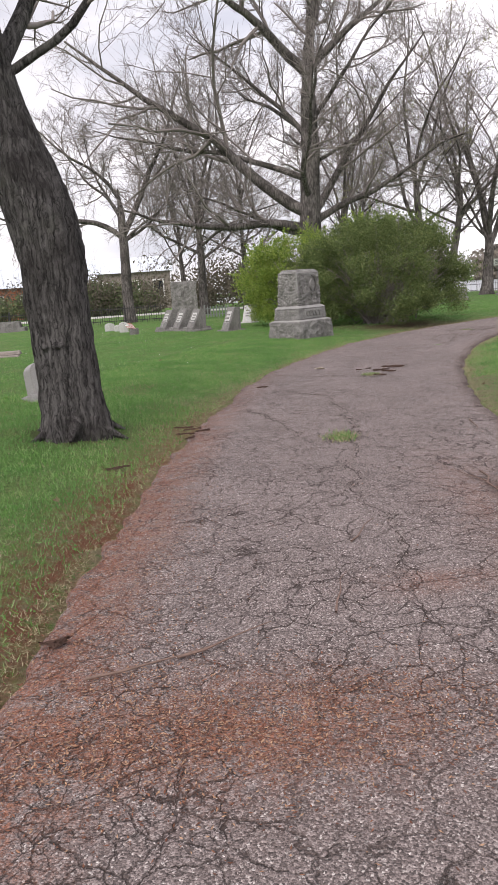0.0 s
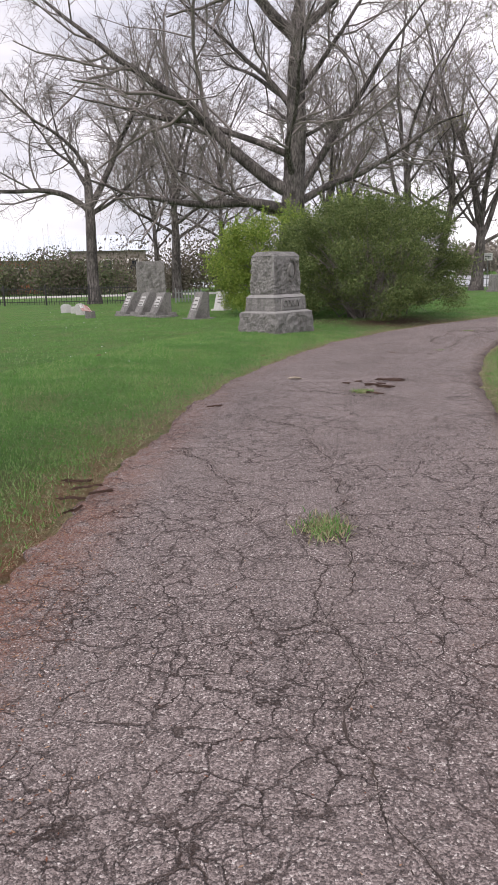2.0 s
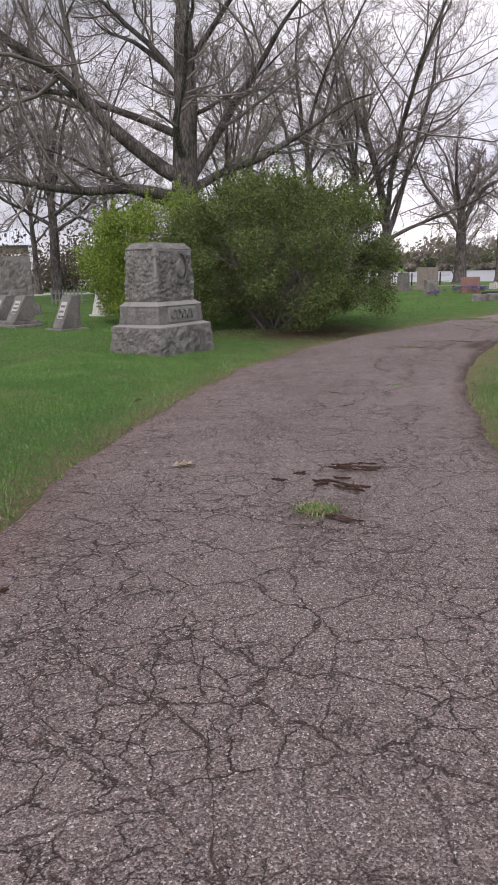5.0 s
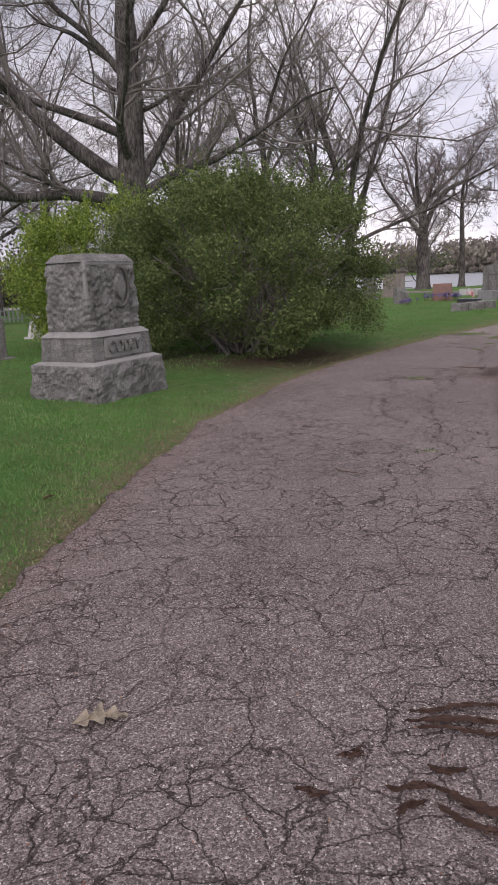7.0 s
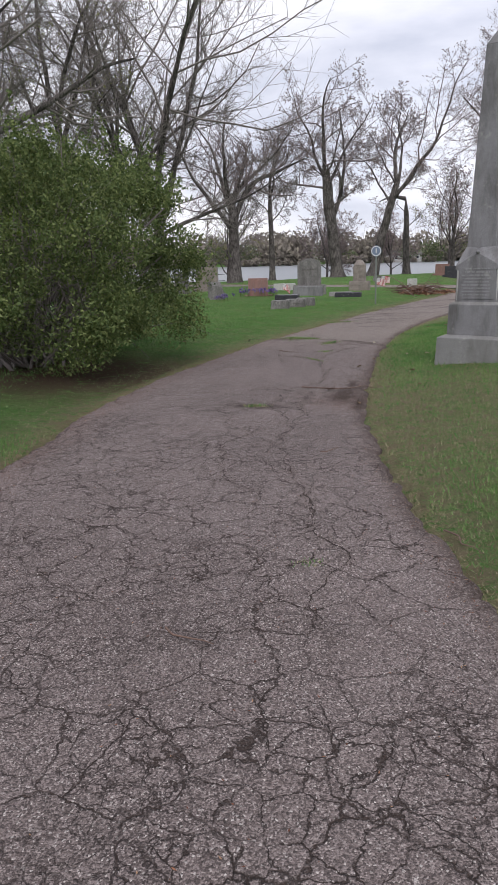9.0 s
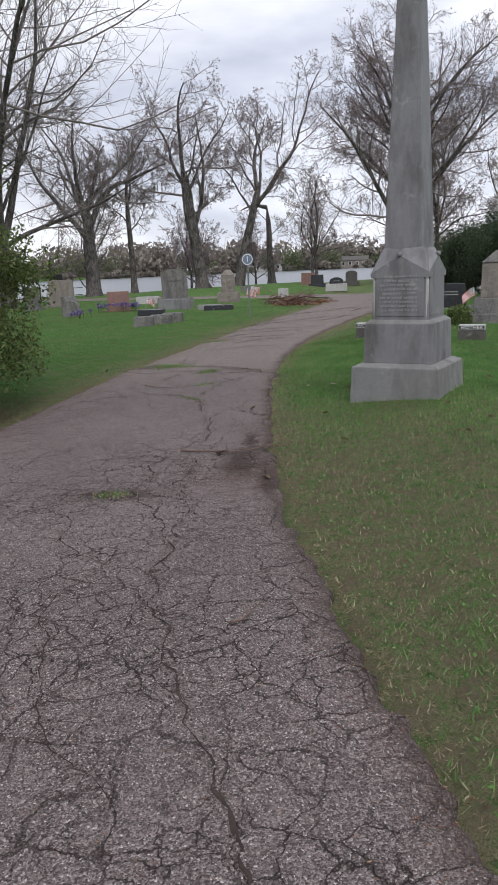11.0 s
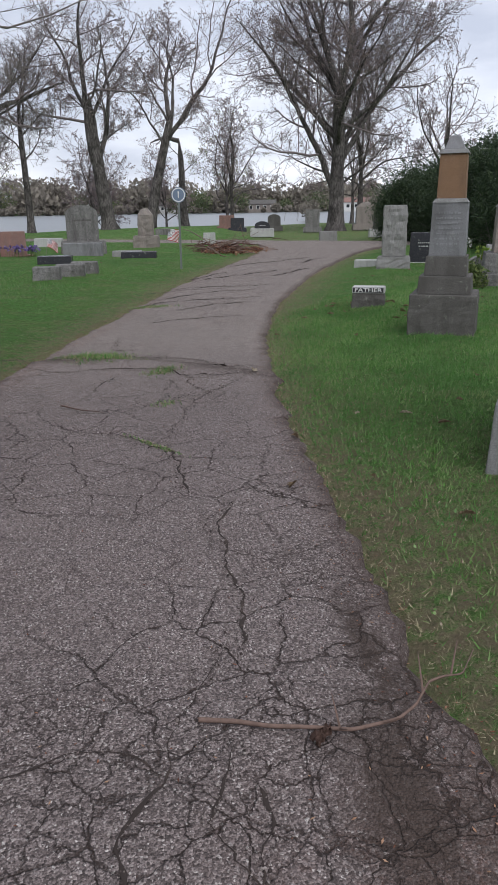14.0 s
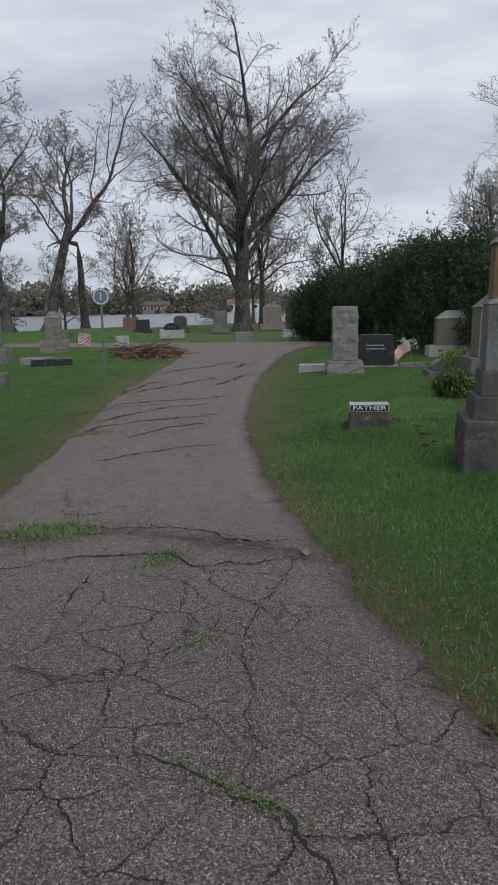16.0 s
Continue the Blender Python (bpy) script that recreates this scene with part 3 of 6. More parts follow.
ground_mesh = np_mesh("ground", gv, np.stack([gi, gi + 1, gi + nx + 1, gi + nx], 1), material=M_LAWN)
va = ground_mesh.attributes.new("verge", "FLOAT", "POINT")
va.data.foreach_set("value", np.clip(np.clip(1.15 - g_off / 0.75, 0, 1) + 0.75 * np.exp(-(((gp[:, 0] - 8.0) / 2.4) ** 2 + ((gp[:, 1] - 15.6) / 3.2) ** 2)), 0, 1).astype(np.float32))
vl = ground_mesh.attributes.new("litter", "FLOAT", "POINT")
on_left = to_line(gp, EDGE_L)[1] > 0
vl.data.foreach_set("value", (np.clip(1.3 - g_off / 0.5, 0, 1) * np.clip(1.6 - gp[:, 1] / 6.0, 0, 1) * on_left).astype(np.float32))
foot_v = np.exp(-(((gp[:, 0] - 4.6) / 2.6) ** 2 + ((gp[:, 1] - 20.9) / 1.9) ** 2) ** 2) + 0.8 * np.exp(-((gp[:, 0] - 14.55) ** 2 + (gp[:, 1] - 22.4) ** 2) / 0.25) + 0.8 * np.exp(-((gp[:, 0] + 1.9) ** 2 + (gp[:, 1] - 5.74) ** 2) / 0.4)
worn_v = np.exp(-(((gp[:, 0] - 8.0) / 2.6) ** 2 + ((gp[:, 1] - 15.4) / 3.4) ** 2) ** 2) + 0.9 * np.exp(-(g_off / 0.32) ** 2) + 0.06
ground_mesh.attributes.new("worn", "FLOAT", "POINT").data.foreach_set("value", np.clip(worn_v, 0, 1).astype(np.float32))
ground_mesh.attributes.new("foot", "FLOAT", "POINT").data.foreach_set("value", np.clip(foot_v * (g_off > 0.15), 0, 1).astype(np.float32))
solid("ground", ground_mesh, None, "patchy spring lawn with worn, litter-strewn road verges", "lawn", kind="structure")

# the drive: an uneven strip of old asphalt with frayed edges
n_along, n_across = 760, 64
el, er = resample(LEFT, n_along), resample(RIGHT, n_along)
t_across = np.linspace(0, 1, n_across)
rp = el[:, None, :] * (1 - t_across)[None, :, None] + er[:, None, :] * t_across[None, :, None]
fray_l = 0.025 * waves(el, 0.13, 11) + 0.05 * waves(el, 0.6, 12) + rng.normal(0, 0.022, n_along)
fray_r = 0.025 * waves(er, 0.13, 13) + 0.05 * waves(er, 0.6, 14) + rng.normal(0, 0.022, n_along)
cross_dir = unit(er - el)
rp += cross_dir[:, None, :] * (fray_l[:, None] * (1 - t_across)[None, :] ** 8 + fray_r[:, None] * t_across[None, :] ** 8)[..., None]
rq = rp.reshape(-1, 2)
edge_t = np.minimum(t_across, 1 - t_across)[None, :].repeat(n_along, 0).ravel()
rz = 0.012 + 0.02 * np.clip(edge_t * 8, 0, 1) + 0.008 * waves(rq, 0.6, 21) + 0.004 * waves(rq, 0.14, 22) - 0.05 * np.clip(1 - edge_t * 60, 0, 1)
# a frost heave that runs across the drive, with a sunken, grassy seam behind it
hd, hs = to_line(rq, np.array([(8.3, 23.9), (9.36, 23.25), (10.0, 22.75), (10.4, 22.0), (10.7, 20.9)]))
rz += 0.035 * np.exp(-((hd - 0.12) / 0.22) ** 2) * (hs < 0) - 0.03 * np.exp(-(hd / 0.07) ** 2)
for hx, hy, hr in ((6.9, 17.05, 0.42), (2.2, 9.7, 0.35), (1.5, 3.4, 0.3)):
    rz -= 0.028 * np.exp(-((rq[:, 0] - hx) ** 2 + (rq[:, 1] - hy) ** 2) / hr ** 2)
ri = (np.arange(n_along - 1)[:, None] * n_across + np.arange(n_across - 1)[None, :]).ravel()
road_mesh = np_mesh("road", np.column_stack([rq, rz]), np.stack([ri, ri + 1, ri + n_across + 1, ri + n_across], 1), material=M_ASPHALT)
ta = t_across[None, :].repeat(n_along, 0).ravel()
verge_v = 1.0 * np.clip(1.45 - ta / 0.115, 0, 1) * np.clip(1.3 - rq[:, 1] / 9, 0.16, 1) + 0.14 * np.clip(1 - (1 - ta) / 0.08, 0, 1)
verge_v += 1.1 * np.exp(-(((rq[:, 0] + 0.30) / 0.62) ** 2 + ((rq[:, 1] - 0.62) / 0.28) ** 2)) + 0.6 * np.exp(-(((rq[:, 0] - 0.63) / 0.3) ** 2 + ((rq[:, 1] - 1.6) / 0.14) ** 2))
verge_v += 0.5 * np.exp(-(((rq[:, 0] - 1.35) / 0.35) ** 2 + ((rq[:, 1] - 2.6) / 1.2) ** 2))
verge_v += 0.35 * np.exp(-((rq[:, 0] - 6.9) ** 2 + (rq[:, 1] - 17.0) ** 2) / 0.4 ** 2)
vr = road_mesh.attributes.new("verge", "FLOAT", "POINT")
vr.data.foreach_set("value", np.clip(verge_v, 0, 1).astype(np.float32))
soil_v = np.zeros(len(rq))
for sx, sy, r1, r2, turn in ((7.10, 17.32, 0.17, 0.38, -40), (7.62, 17.82, 0.06, 0.36, -40), (6.92, 16.8, 0.06, 0.3, -40), (9.85, 22.75, 0.55, 0.17, -42), (10.45, 21.5, 0.13, 0.7, 10), (1.86, 9.36, 0.19, 0.15, 0), (1.45, 2.6, 0.10, 0.5, 0), (0.70, 4.9, 0.14, 0.16, 0), (5.96, 17.30, 0.30, 0.12, -42)):
    cs, sn = math.cos(radians(turn)), math.sin(radians(turn))
    dx, dy = rq[:, 0] - sx, rq[:, 1] - sy
    soil_v += 1.2 * np.exp(-(((dx * cs + dy * sn) / r1) ** 2 + ((-dx * sn + dy * cs) / r2) ** 2))
soil_v += 0.75 * np.clip(1.15 - (1 - ta) / 0.05, 0, 1) + 0.4 * np.clip(1 - ta / 0.03, 0, 1) * (rq[:, 1] > 8)
pale_v = np.clip((to_line(rq, np.array([(2.0, 24.0), (12.0, 14.0)]))[0] * to_line(rq, np.array([(2.0, 24.0), (12.0, 14.0)]))[1] - 2.2) / 3.5, 0, 1)
road_mesh.attributes.new("pale", "FLOAT", "POINT").data.foreach_set("value", (0.96 * pale_v).astype(np.float32))
whole_v = np.clip((rq[:, 1] - 17.6) / 1.2, 0, 1) * np.clip((23.5 - rq[:, 1]) / 1.0, 0, 1)
road_mesh.attributes.new("whole", "FLOAT", "POINT").data.foreach_set("value", whole_v.astype(np.float32))
road_mesh.attributes.new("soil", "FLOAT", "POINT").data.foreach_set("value", np.clip(soil_v, 0, 1).astype(np.float32))
solid("road", road_mesh, None, "narrow cracked purplish-grey asphalt drive with frayed edges", "road", kind="structure")

# the lane that crosses at the end
cl = resample(CROSS, 90)
cn = np.gradient(cl, axis=0)
cn = unit(np.stack([-cn[:, 1], cn[:, 0]], 1))
ct = np.linspace(-1.75, 1.75, 8)
cp = (cl[:, None, :] + cn[:, None, :] * ct[None, :, None]).reshape(-1, 2)
ci = (np.arange(89)[:, None] * 8 + np.arange(7)[None, :]).ravel()
lane_mesh = np_mesh("road_2", np.column_stack([cp, 0.018 + 0.008 * waves(cp, 0.7, 31)]), np.stack([ci, ci + 1, ci + 9, ci + 8], 1), material=M_ASPHALT)
lane_mesh.attributes.new("pale", "FLOAT", "POINT").data.foreach_set("value", np.full(len(cp), 0.9, np.float32))
solid("road_2", lane_mesh, None, "worn asphalt cemetery lane crossing at the junction", "road", kind="structure")

# pale street beyond the fence
bm = bmesh.new()
taper(90, 5.0, 90, 4.9, 0.0, 0.16, 0.02, bm=bm)
solid("road_3", bm, M_PALE_ROAD, "pale concrete street running behind the iron fence", "road", pose(-42, 62, 0.02, 0, 0, -6), kind="structure")

bm = bmesh.new()
bmesh.ops.create_grid(bm, x_segments=24, y_segments=24, size=190)
solid("water", bm, M_WATER, "calm grey lake reflecting the overcast sky", "lake", pose(150, 190, -0.32, 0, 0, -32), kind="structure")


def seam(name, pts, width, seed, label):
    """A ragged dark strip lying in the road, for grit-filled cracks and shaded ledges. Returns its middle line."""
    r = np.random.default_rng(seed)
    pts = np.array(pts, float)
    total = np.linalg.norm(np.diff(pts, axis=0), axis=1).sum()
    n = max(10, int(total / 0.03))
    t = np.linspace(0, 1, n)
    mid = resample(pts, n)
    d = unit(np.gradient(mid, axis=0))
    nn = np.stack([-d[:, 1], d[:, 0]], 1)
    jag, v = np.zeros(n), 0.0
    for i in range(1, n):
        v = 0.72 * v + r.normal(0, 0.008)
        jag[i] = jag[i - 1] * 0.97 + v
    mid = mid + nn * (jag + r.normal(0, 0.003, n))[:, None]
    slow = 0.6 + 0.4 * np.sin(t * 8 * total + seed) * np.sin(t * 9 + seed * 2)
    w = 0.5 * width * slow * (0.25 + 1.0 * r.random(n)) * np.clip(np.minimum(t, 1 - t) * 12, 0.1, 1)
    lo, hi = mid - nn * w[:, None], mid + nn * (w * (0.4 + 0.9 * r.random(n)))[:, None]
    z = road_level(np.concatenate([lo, mid, hi])).reshape(3, n)
    V = np.concatenate([np.column_stack([lo, z[0] + 0.003]), np.column_stack([mid, z[1] + 0.0045]), np.column_stack([hi, z[2] + 0.003])])
    i = np.arange(n - 1)
    F = np.concatenate([np.stack([i, i + 1, i + n + 1, i + n], 1), np.stack([i + n, i + n + 1, i + 2 * n + 1, i + 2 * n], 1)])
    solid(name, np_mesh(name, V, F, material=M_CRACK), None, label, "road crack", group="cracks in the drive")
    return np.column_stack([mid, z[1]]), width


road_xy, road_z = rq, rz


def road_level(p):
    out = np.empty(len(p))
    for i, q in enumerate(p):
        d = (road_xy[:, 0] - q[0]) ** 2 + (road_xy[:, 1] - q[1]) ** 2
        k = np.argpartition(d, 4)[:4]
        out[i] = road_z[k].max()
    return out


CRACKS = [
    (((3.69, 12.79), (3.98, 13.47), (4.29, 14.0), (4.88, 14.94), (5.51, 16.02), (5.75, 16.33), (6.06, 17.0), (6.23, 17.4), (6.57, 17.71), (6.91, 17.98), (7.29, 18.09)), 0.020),
    (((7.29, 18.09), (7.6, 18.43), (7.85, 18.76), (8.02, 18.95), (8.23, 19.05)), 0.022),
    (((8.09, 19.23), (8.42, 19.65), (8.57, 19.8), (8.59, 19.96), (8.55, 20.11), (8.57, 20.29), (8.53, 20.54), (8.49, 20.91)), 0.026),
    (((6.34, 17.19), (6.46, 17.32), (6.67, 17.32), (6.86, 17.53), (6.94, 17.63)), 0.017),
    (((6.21, 16.86), (6.34, 17.01), (6.43, 17.09), (6.57, 17.14), (6.71, 17.22)), 0.014),
    (((5.93, 16.5), (6.18, 16.79), (6.39, 17.03), (6.81, 17.3), (7.11, 17.64)), 0.014),
    (((6.33, 18.25), (6.49, 18.08), (6.6, 17.94), (6.64, 17.82)), 0.013),
    (((5.8, 17.23), (5.96, 17.1), (6.11, 16.98), (6.16, 16.77)), 0.018),
    (((10.05, 20.86), (9.28, 20.36), (8.83, 20.05), (8.56, 19.87)), 0.010),
    (((9.07, 20.88), (9.23, 20.82), (9.37, 20.8), (9.54, 20.76), (9.65, 20.81)), 0.016),
    (((10.08, 21.3), (9.77, 21.02), (9.6, 20.77)), 0.012),
    (((9.64, 21.86), (9.39, 21.64), (9.16, 21.6)), 0.014),
    (((9.3, 22.9), (9.58, 22.49), (9.78, 22.26), (9.95, 21.99), (10.01, 21.59), (10.11, 21.17), (10.43, 20.91)), 0.028),
    (((8.9, 23.4), (9.81, 22.73), (10.14, 22.60), (10.25, 22.24), (10.4, 21.87), (10.52, 21.45), (10.77, 21.14)), 0.032),
    (((10.79, 23.34), (10.41, 22.88), (10.63, 22.79)), 0.018),
    # strips 0.06 and wider paint the shaded faces of heaved steps
    (((12.9, 25.5), (13.48, 25.8), (13.86, 25.57), (14.55, 25.1), (15.1, 24.9)), 0.10),
    (((13.5, 26.2), (14.05, 26.07), (14.86, 26.17), (15.3, 26.11), (15.9, 25.7)), 0.09),
    (((14.9, 27.1), (15.66, 26.9), (16.36, 26.63), (16.98, 26.25)), 0.13),
    (((16.2, 27.8), (17.15, 27.96), (18.18, 28.11), (19.57, 28.45)), 0.16),
    (((19.6, 30.1), (20.84, 30.28), (22.2, 30.4), (23.64, 30.71)), 0.20),
    (((18.2, 27.4), (19.4, 27.6), (20.6, 28.3)), 0.14),
    (((13.0, 24.8), (13.8, 24.9), (14.4, 24.6)), 0.07),
    (((16.6, 28.4), (17.4, 28.6), (18.4, 29.0)), 0.14),
    (((21.6, 29.4), (22.6, 29.9), (23.8, 30.1)), 0.18),
    (((14.2, 27.0), (15.0, 26.7), (15.6, 26.4)), 0.09),
    (((11.9, 24.1), (12.6, 23.9), (13.3, 23.6)), 0.06),
    (((1.2, 3.9), (1.4, 3.0), (1.75, 2.2)), 0.016),
    (((0.75, 4.75), (0.66, 3.4), (0.4, 1.6)), 0.012),
    (((0.55, 8.2), (0.79, 6.34), (0.71, 6.02), (0.73, 5.67), (0.68, 5.46), (0.66, 5.0)), 0.014),
    (((0.27, 5.0), (0.35, 5.15), (0.3, 5.43), (0.2, 5.64), (0.17, 5.88), (0.05, 6.9)), 0.014),
    (((1.9, 9.0), (1.4, 9.35), (0.9, 9.6)), 0.014),
    (((4.4, 14.6), (4.7, 15.6), (5.3, 16.6), (5.6, 17.4)), 0.012),
]
seams = []
for n_, (pts_, w_) in enumerate(CRACKS):
    seams.append(seam("road_crack", pts_, w_, 50 + n_, "jagged open crack filled with dark grit in asphalt" if w_ < 0.03 else "wide broken transverse crack, its soil and shaded ledge drawn dark"))
# crumbs of broken asphalt along the cracks
cr = np.random.default_rng(71)
C = np.concatenate([np.repeat(m, 5, 0) + cr.normal(0, 1, (5 * len(m), 3)) * np.array([w + 0.015, w + 0.015, 0]) for m, w in seams])
a_, b_ = unit(cr.normal(0, 1, (len(C), 3))), unit(cr.normal(0, 1, (len(C), 3)))
c_ = np.cross(a_, b_)
s_ = (0.0022 + 0.005 * cr.random((len(C), 1)) ** 2.5)
C[:, 2] += 0.004
V = np.stack([C + a_ * s_, C - a_ * s_, C + b_ * s_, C - b_ * s_, C + c_ * s_, C - c_ * s_], 1).reshape(-1, 3)
o_ = np.arange(len(C))[:, None, None] * 6
T = o_ + np.array([[0, 2, 4], [2, 1, 4], [1, 3, 4], [3, 0, 4], [2, 0, 5], [1, 2, 5], [3, 1, 5], [0, 3, 5]])[None]
solid("asphalt_crumbs", np_mesh("asphalt_crumbs", V, None, T.reshape(-1, 3), M_CRUMB, False), None, "loose crumbs of asphalt and grit along cracks", "grit", kind="stuff")

# ---- gravestones ----
def rock_monument():
    """The large rock-faced family monument beside the drive: three tiers, a corner rib and a shield."""
    e = thing("granite_monument", 1.64, 17.65, 0.09, 47, "large rock-faced grey granite family monument on stepped base", "monument")
    part("base", taper(1.40, 1.02, 1.38, 1.00, -0.1, 0.47, 0.02, 5, 0.035, 3.0), M_GRANITE, e, "rough-hewn wide bottom block")
    mid = part("plinth", taper(1.18, 0.82, 1.14, 0.78, 0.47, 0.79, 0.014, 5, 0.012, 9.0), M_GRANITE, e)
    part("plinth_wash", taper(1.17, 0.81, 1.02, 0.66, 0.785, 0.85, 0.008), M_GRANITE_CUT, e, "smooth sloping top of the plinth")
    part("name_panel", taper(0.72, 0.02, 0.72, 0.02, 0.53, 0.76, 0.004, cy=-0.415), M_GRANITE_CUT, mid, "smooth sunk name panel")
    letters("CODEY", 0.21, 0.018, M_GRANITE, mid, pose(0, -0.43, 0.645, 90), width=0.62)
    part("base_wash", taper(1.37, 0.99, 1.20, 0.84, 0.465, 0.50, 0.006), M_GRANITE_CUT, e, "smooth sloping ledge")
    die = part("die", taper(0.99, 0.63, 0.93, 0.58, 0.84, 1.66, 0.012, 6, 0.034, 5.0), M_GRANITE, e, "rough rock-faced upright block")
    part("cap", taper(0.97, 0.62, 0.80, 0.44, 1.66, 1.76, 0.012, 4, 0.01, 2.0, top_rough=True), M_GRANITE, e, "low hipped granite top")
    part("corner_rib", taper(0.045, 0.045, 0.045, 0.045, 0.84, 1.67, 0.008, cx=-0.463, cy=-0.288), M_GRANITE_CUT, die, "smooth chiselled corner margin")
    part("edge_margin", taper(0.95, 0.035, 0.95, 0.035, 1.625, 1.665, 0.006, cy=-0.283), M_GRANITE_CUT, die)
    bm = bmesh.new()
    bmesh.ops.create_cone(bm, cap_ends=True, segments=24, radius1=0.13, radius2=0.10, depth=0.07, matrix=pose(0.13, -0.315, 1.36, 90) @ Matrix.Diagonal((0.85, 1.35, 1, 1)))
    part("shield", bm, M_GRANITE, die, "raised oval shield boss")
    # an arc of dark stone stands in for the shadow right of the shield
    bm = bmesh.new()
    for s in range(22):
        a = s / 21 * math.pi * 1.1 - 1.9
        rod((0.13 + 0.155 * math.cos(a), -0.335, 1.36 + 0.235 * math.sin(a)), (0.13 + 0.155 * math.cos(a + 0.16), -0.335, 1.36 + 0.235 * math.sin(a + 0.16)), 0.022, sides=6, bm=bm)
    part("shield_shadow", bm, M_DARK_STONE, die, "dark arc standing in for the shield's shadow")
    return e


rock_monument()


def bars(parent, width, rows, z_top, step, y, height=0.016, seed=1, material=None, name="inscription_line", letter=0.0):
    """Lines of writing too worn to read: short raised bars."""
    r = random.Random(seed)
    for i in range(rows):
        bm = bmesh.new()
        x = -width / 2 * (0.7 + 0.3 * r.random())
        while x < width / 2 * 0.8:
            w = letter * (0.4 + r.random()) if letter else 0.02 + 0.05 * r.random()
            taper(w, 0.004, w, 0.004, z_top - i * step - height, z_top - i * step, 0.0, cx=x + w / 2, cy=y, bm=bm)
            x += w + (letter * r.choice((0.45, 0.5, 1.6)) if letter else 0.016)
        tagged(part(name, bm, material or M_PALE_STONE, parent), kind="stuff")


def obelisk():
    e = thing("obelisk", 9.96, 17.89, 0.06, -70, "tall weathered blue-grey marble obelisk on two-step base", "obelisk")
    part("base", taper(0.94, 0.94, 0.90, 0.90, -0.1, 0.41, 0.012, 3, 0.003), M_OBELISK_BASE, e, "pale limestone bottom step")
    part("base_wash", taper(0.90, 0.90, 0.73, 0.73, 0.408, 0.445, 0.006), M_OBELISK_BASE, e)
    bm = taper(0.715, 0.715, 0.695, 0.695, 0.44, 0.86, 0.012, 3, 0.002)
    part("plinth", bm, M_OBELISK, e, "second step with moisture stains")
    part("plinth_wash", taper(0.70, 0.70, 0.60, 0.60, 0.858, 0.895, 0.006), M_OBELISK_BASE, e)
    die = part("die", taper(0.575, 0.575, 0.555, 0.555, 0.89, 1.36, 0.006), M_OBELISK, e)
    panel = part("inscription_panel", taper(0.50, 0.02, 0.49, 0.02, 0.93, 1.36, 0.004, cy=-0.283), M_OBELISK, die, "flat panel carved with worn inscription")
    bars(panel, 0.42, 9, 1.345, 0.043, -0.2945, 0.020, 4, M_OBELISK_LETTER, letter=0.013)
    part("inscription_panel", taper(0.02, 0.50, 0.02, 0.49, 0.93, 1.36, 0.004, cx=0.283), M_OBELISK, die)
    for sx in (-1, 1):
        part("corner_column", rod((sx * 0.268, -0.272, 0.90), (sx * 0.268, -0.272, 1.36), 0.016), M_PALE_STONE, die, "thin pale corner column")
    # cross-gabled cap: a gable over each face, a boss at each peak, sloping up to the shaft
    bm = bmesh.new()
    h, z0, z1 = 0.295, 1.355, 1.545
    for s in range(4):
        m = Matrix.Rotation(s * math.pi / 2, 4, "Z")
        f = [bm.verts.new(m @ Vector(p)) for p in ((-h, -h, z0 - 0.03), (h, -h, z0 - 0.03), (h, -h, z0 + 0.02), (0, -h, z1), (-h, -h, z0 + 0.02))]
        bm.faces.new(f)
        g = [bm.verts.new(m @ Vector(p)) for p in ((-h, -h, z0 + 0.02), (0, -h, z1), (0, -0.19, 1.62), (-0.2, -0.2, 1.625))]
        bm.faces.new(g)
        g = [bm.verts.new(m @ Vector(p)) for p in ((0, -h, z1), (h, -h, z0 + 0.02), (0.2, -0.2, 1.625), (0, -0.19, 1.62))]
        bm.faces.new(g)
    bmesh.ops.remove_doubles(bm, verts=bm.verts, dist=0.001)
    bmesh.ops.recalc_face_normals(bm, faces=bm.faces)
    cap = part("gabled_cap", bm, M_OBELISK, e, "pale cross-gabled stone cap")
    for s in range(4):
        m = Matrix.Rotation(s * math.pi / 2, 4, "Z")
        bm = bmesh.new()
        bmesh.ops.create_uvsphere(bm, u_segments=10, v_segments=7, radius=0.026, matrix=Matrix.Translation(m @ Vector((0, -h, z1 + 0.01))))
        for f in bm.faces:
            f.smooth = True
        part("gable_boss", bm, M_OBELISK, cap)
    part("shaft", taper(0.395, 0.395, 0.215, 0.215, 1.60, 4.13, 0.012), M_OBELISK, e, "tapering four-sided shaft")
    part("pyramid_tip", taper(0.215, 0.215, 0.01, 0.01, 4.13, 4.31, 0.003), M_OBELISK, e, "pointed pyramid tip")
    e.scale = (1.05, 1.05, 1.0)
    return e


obelisk()


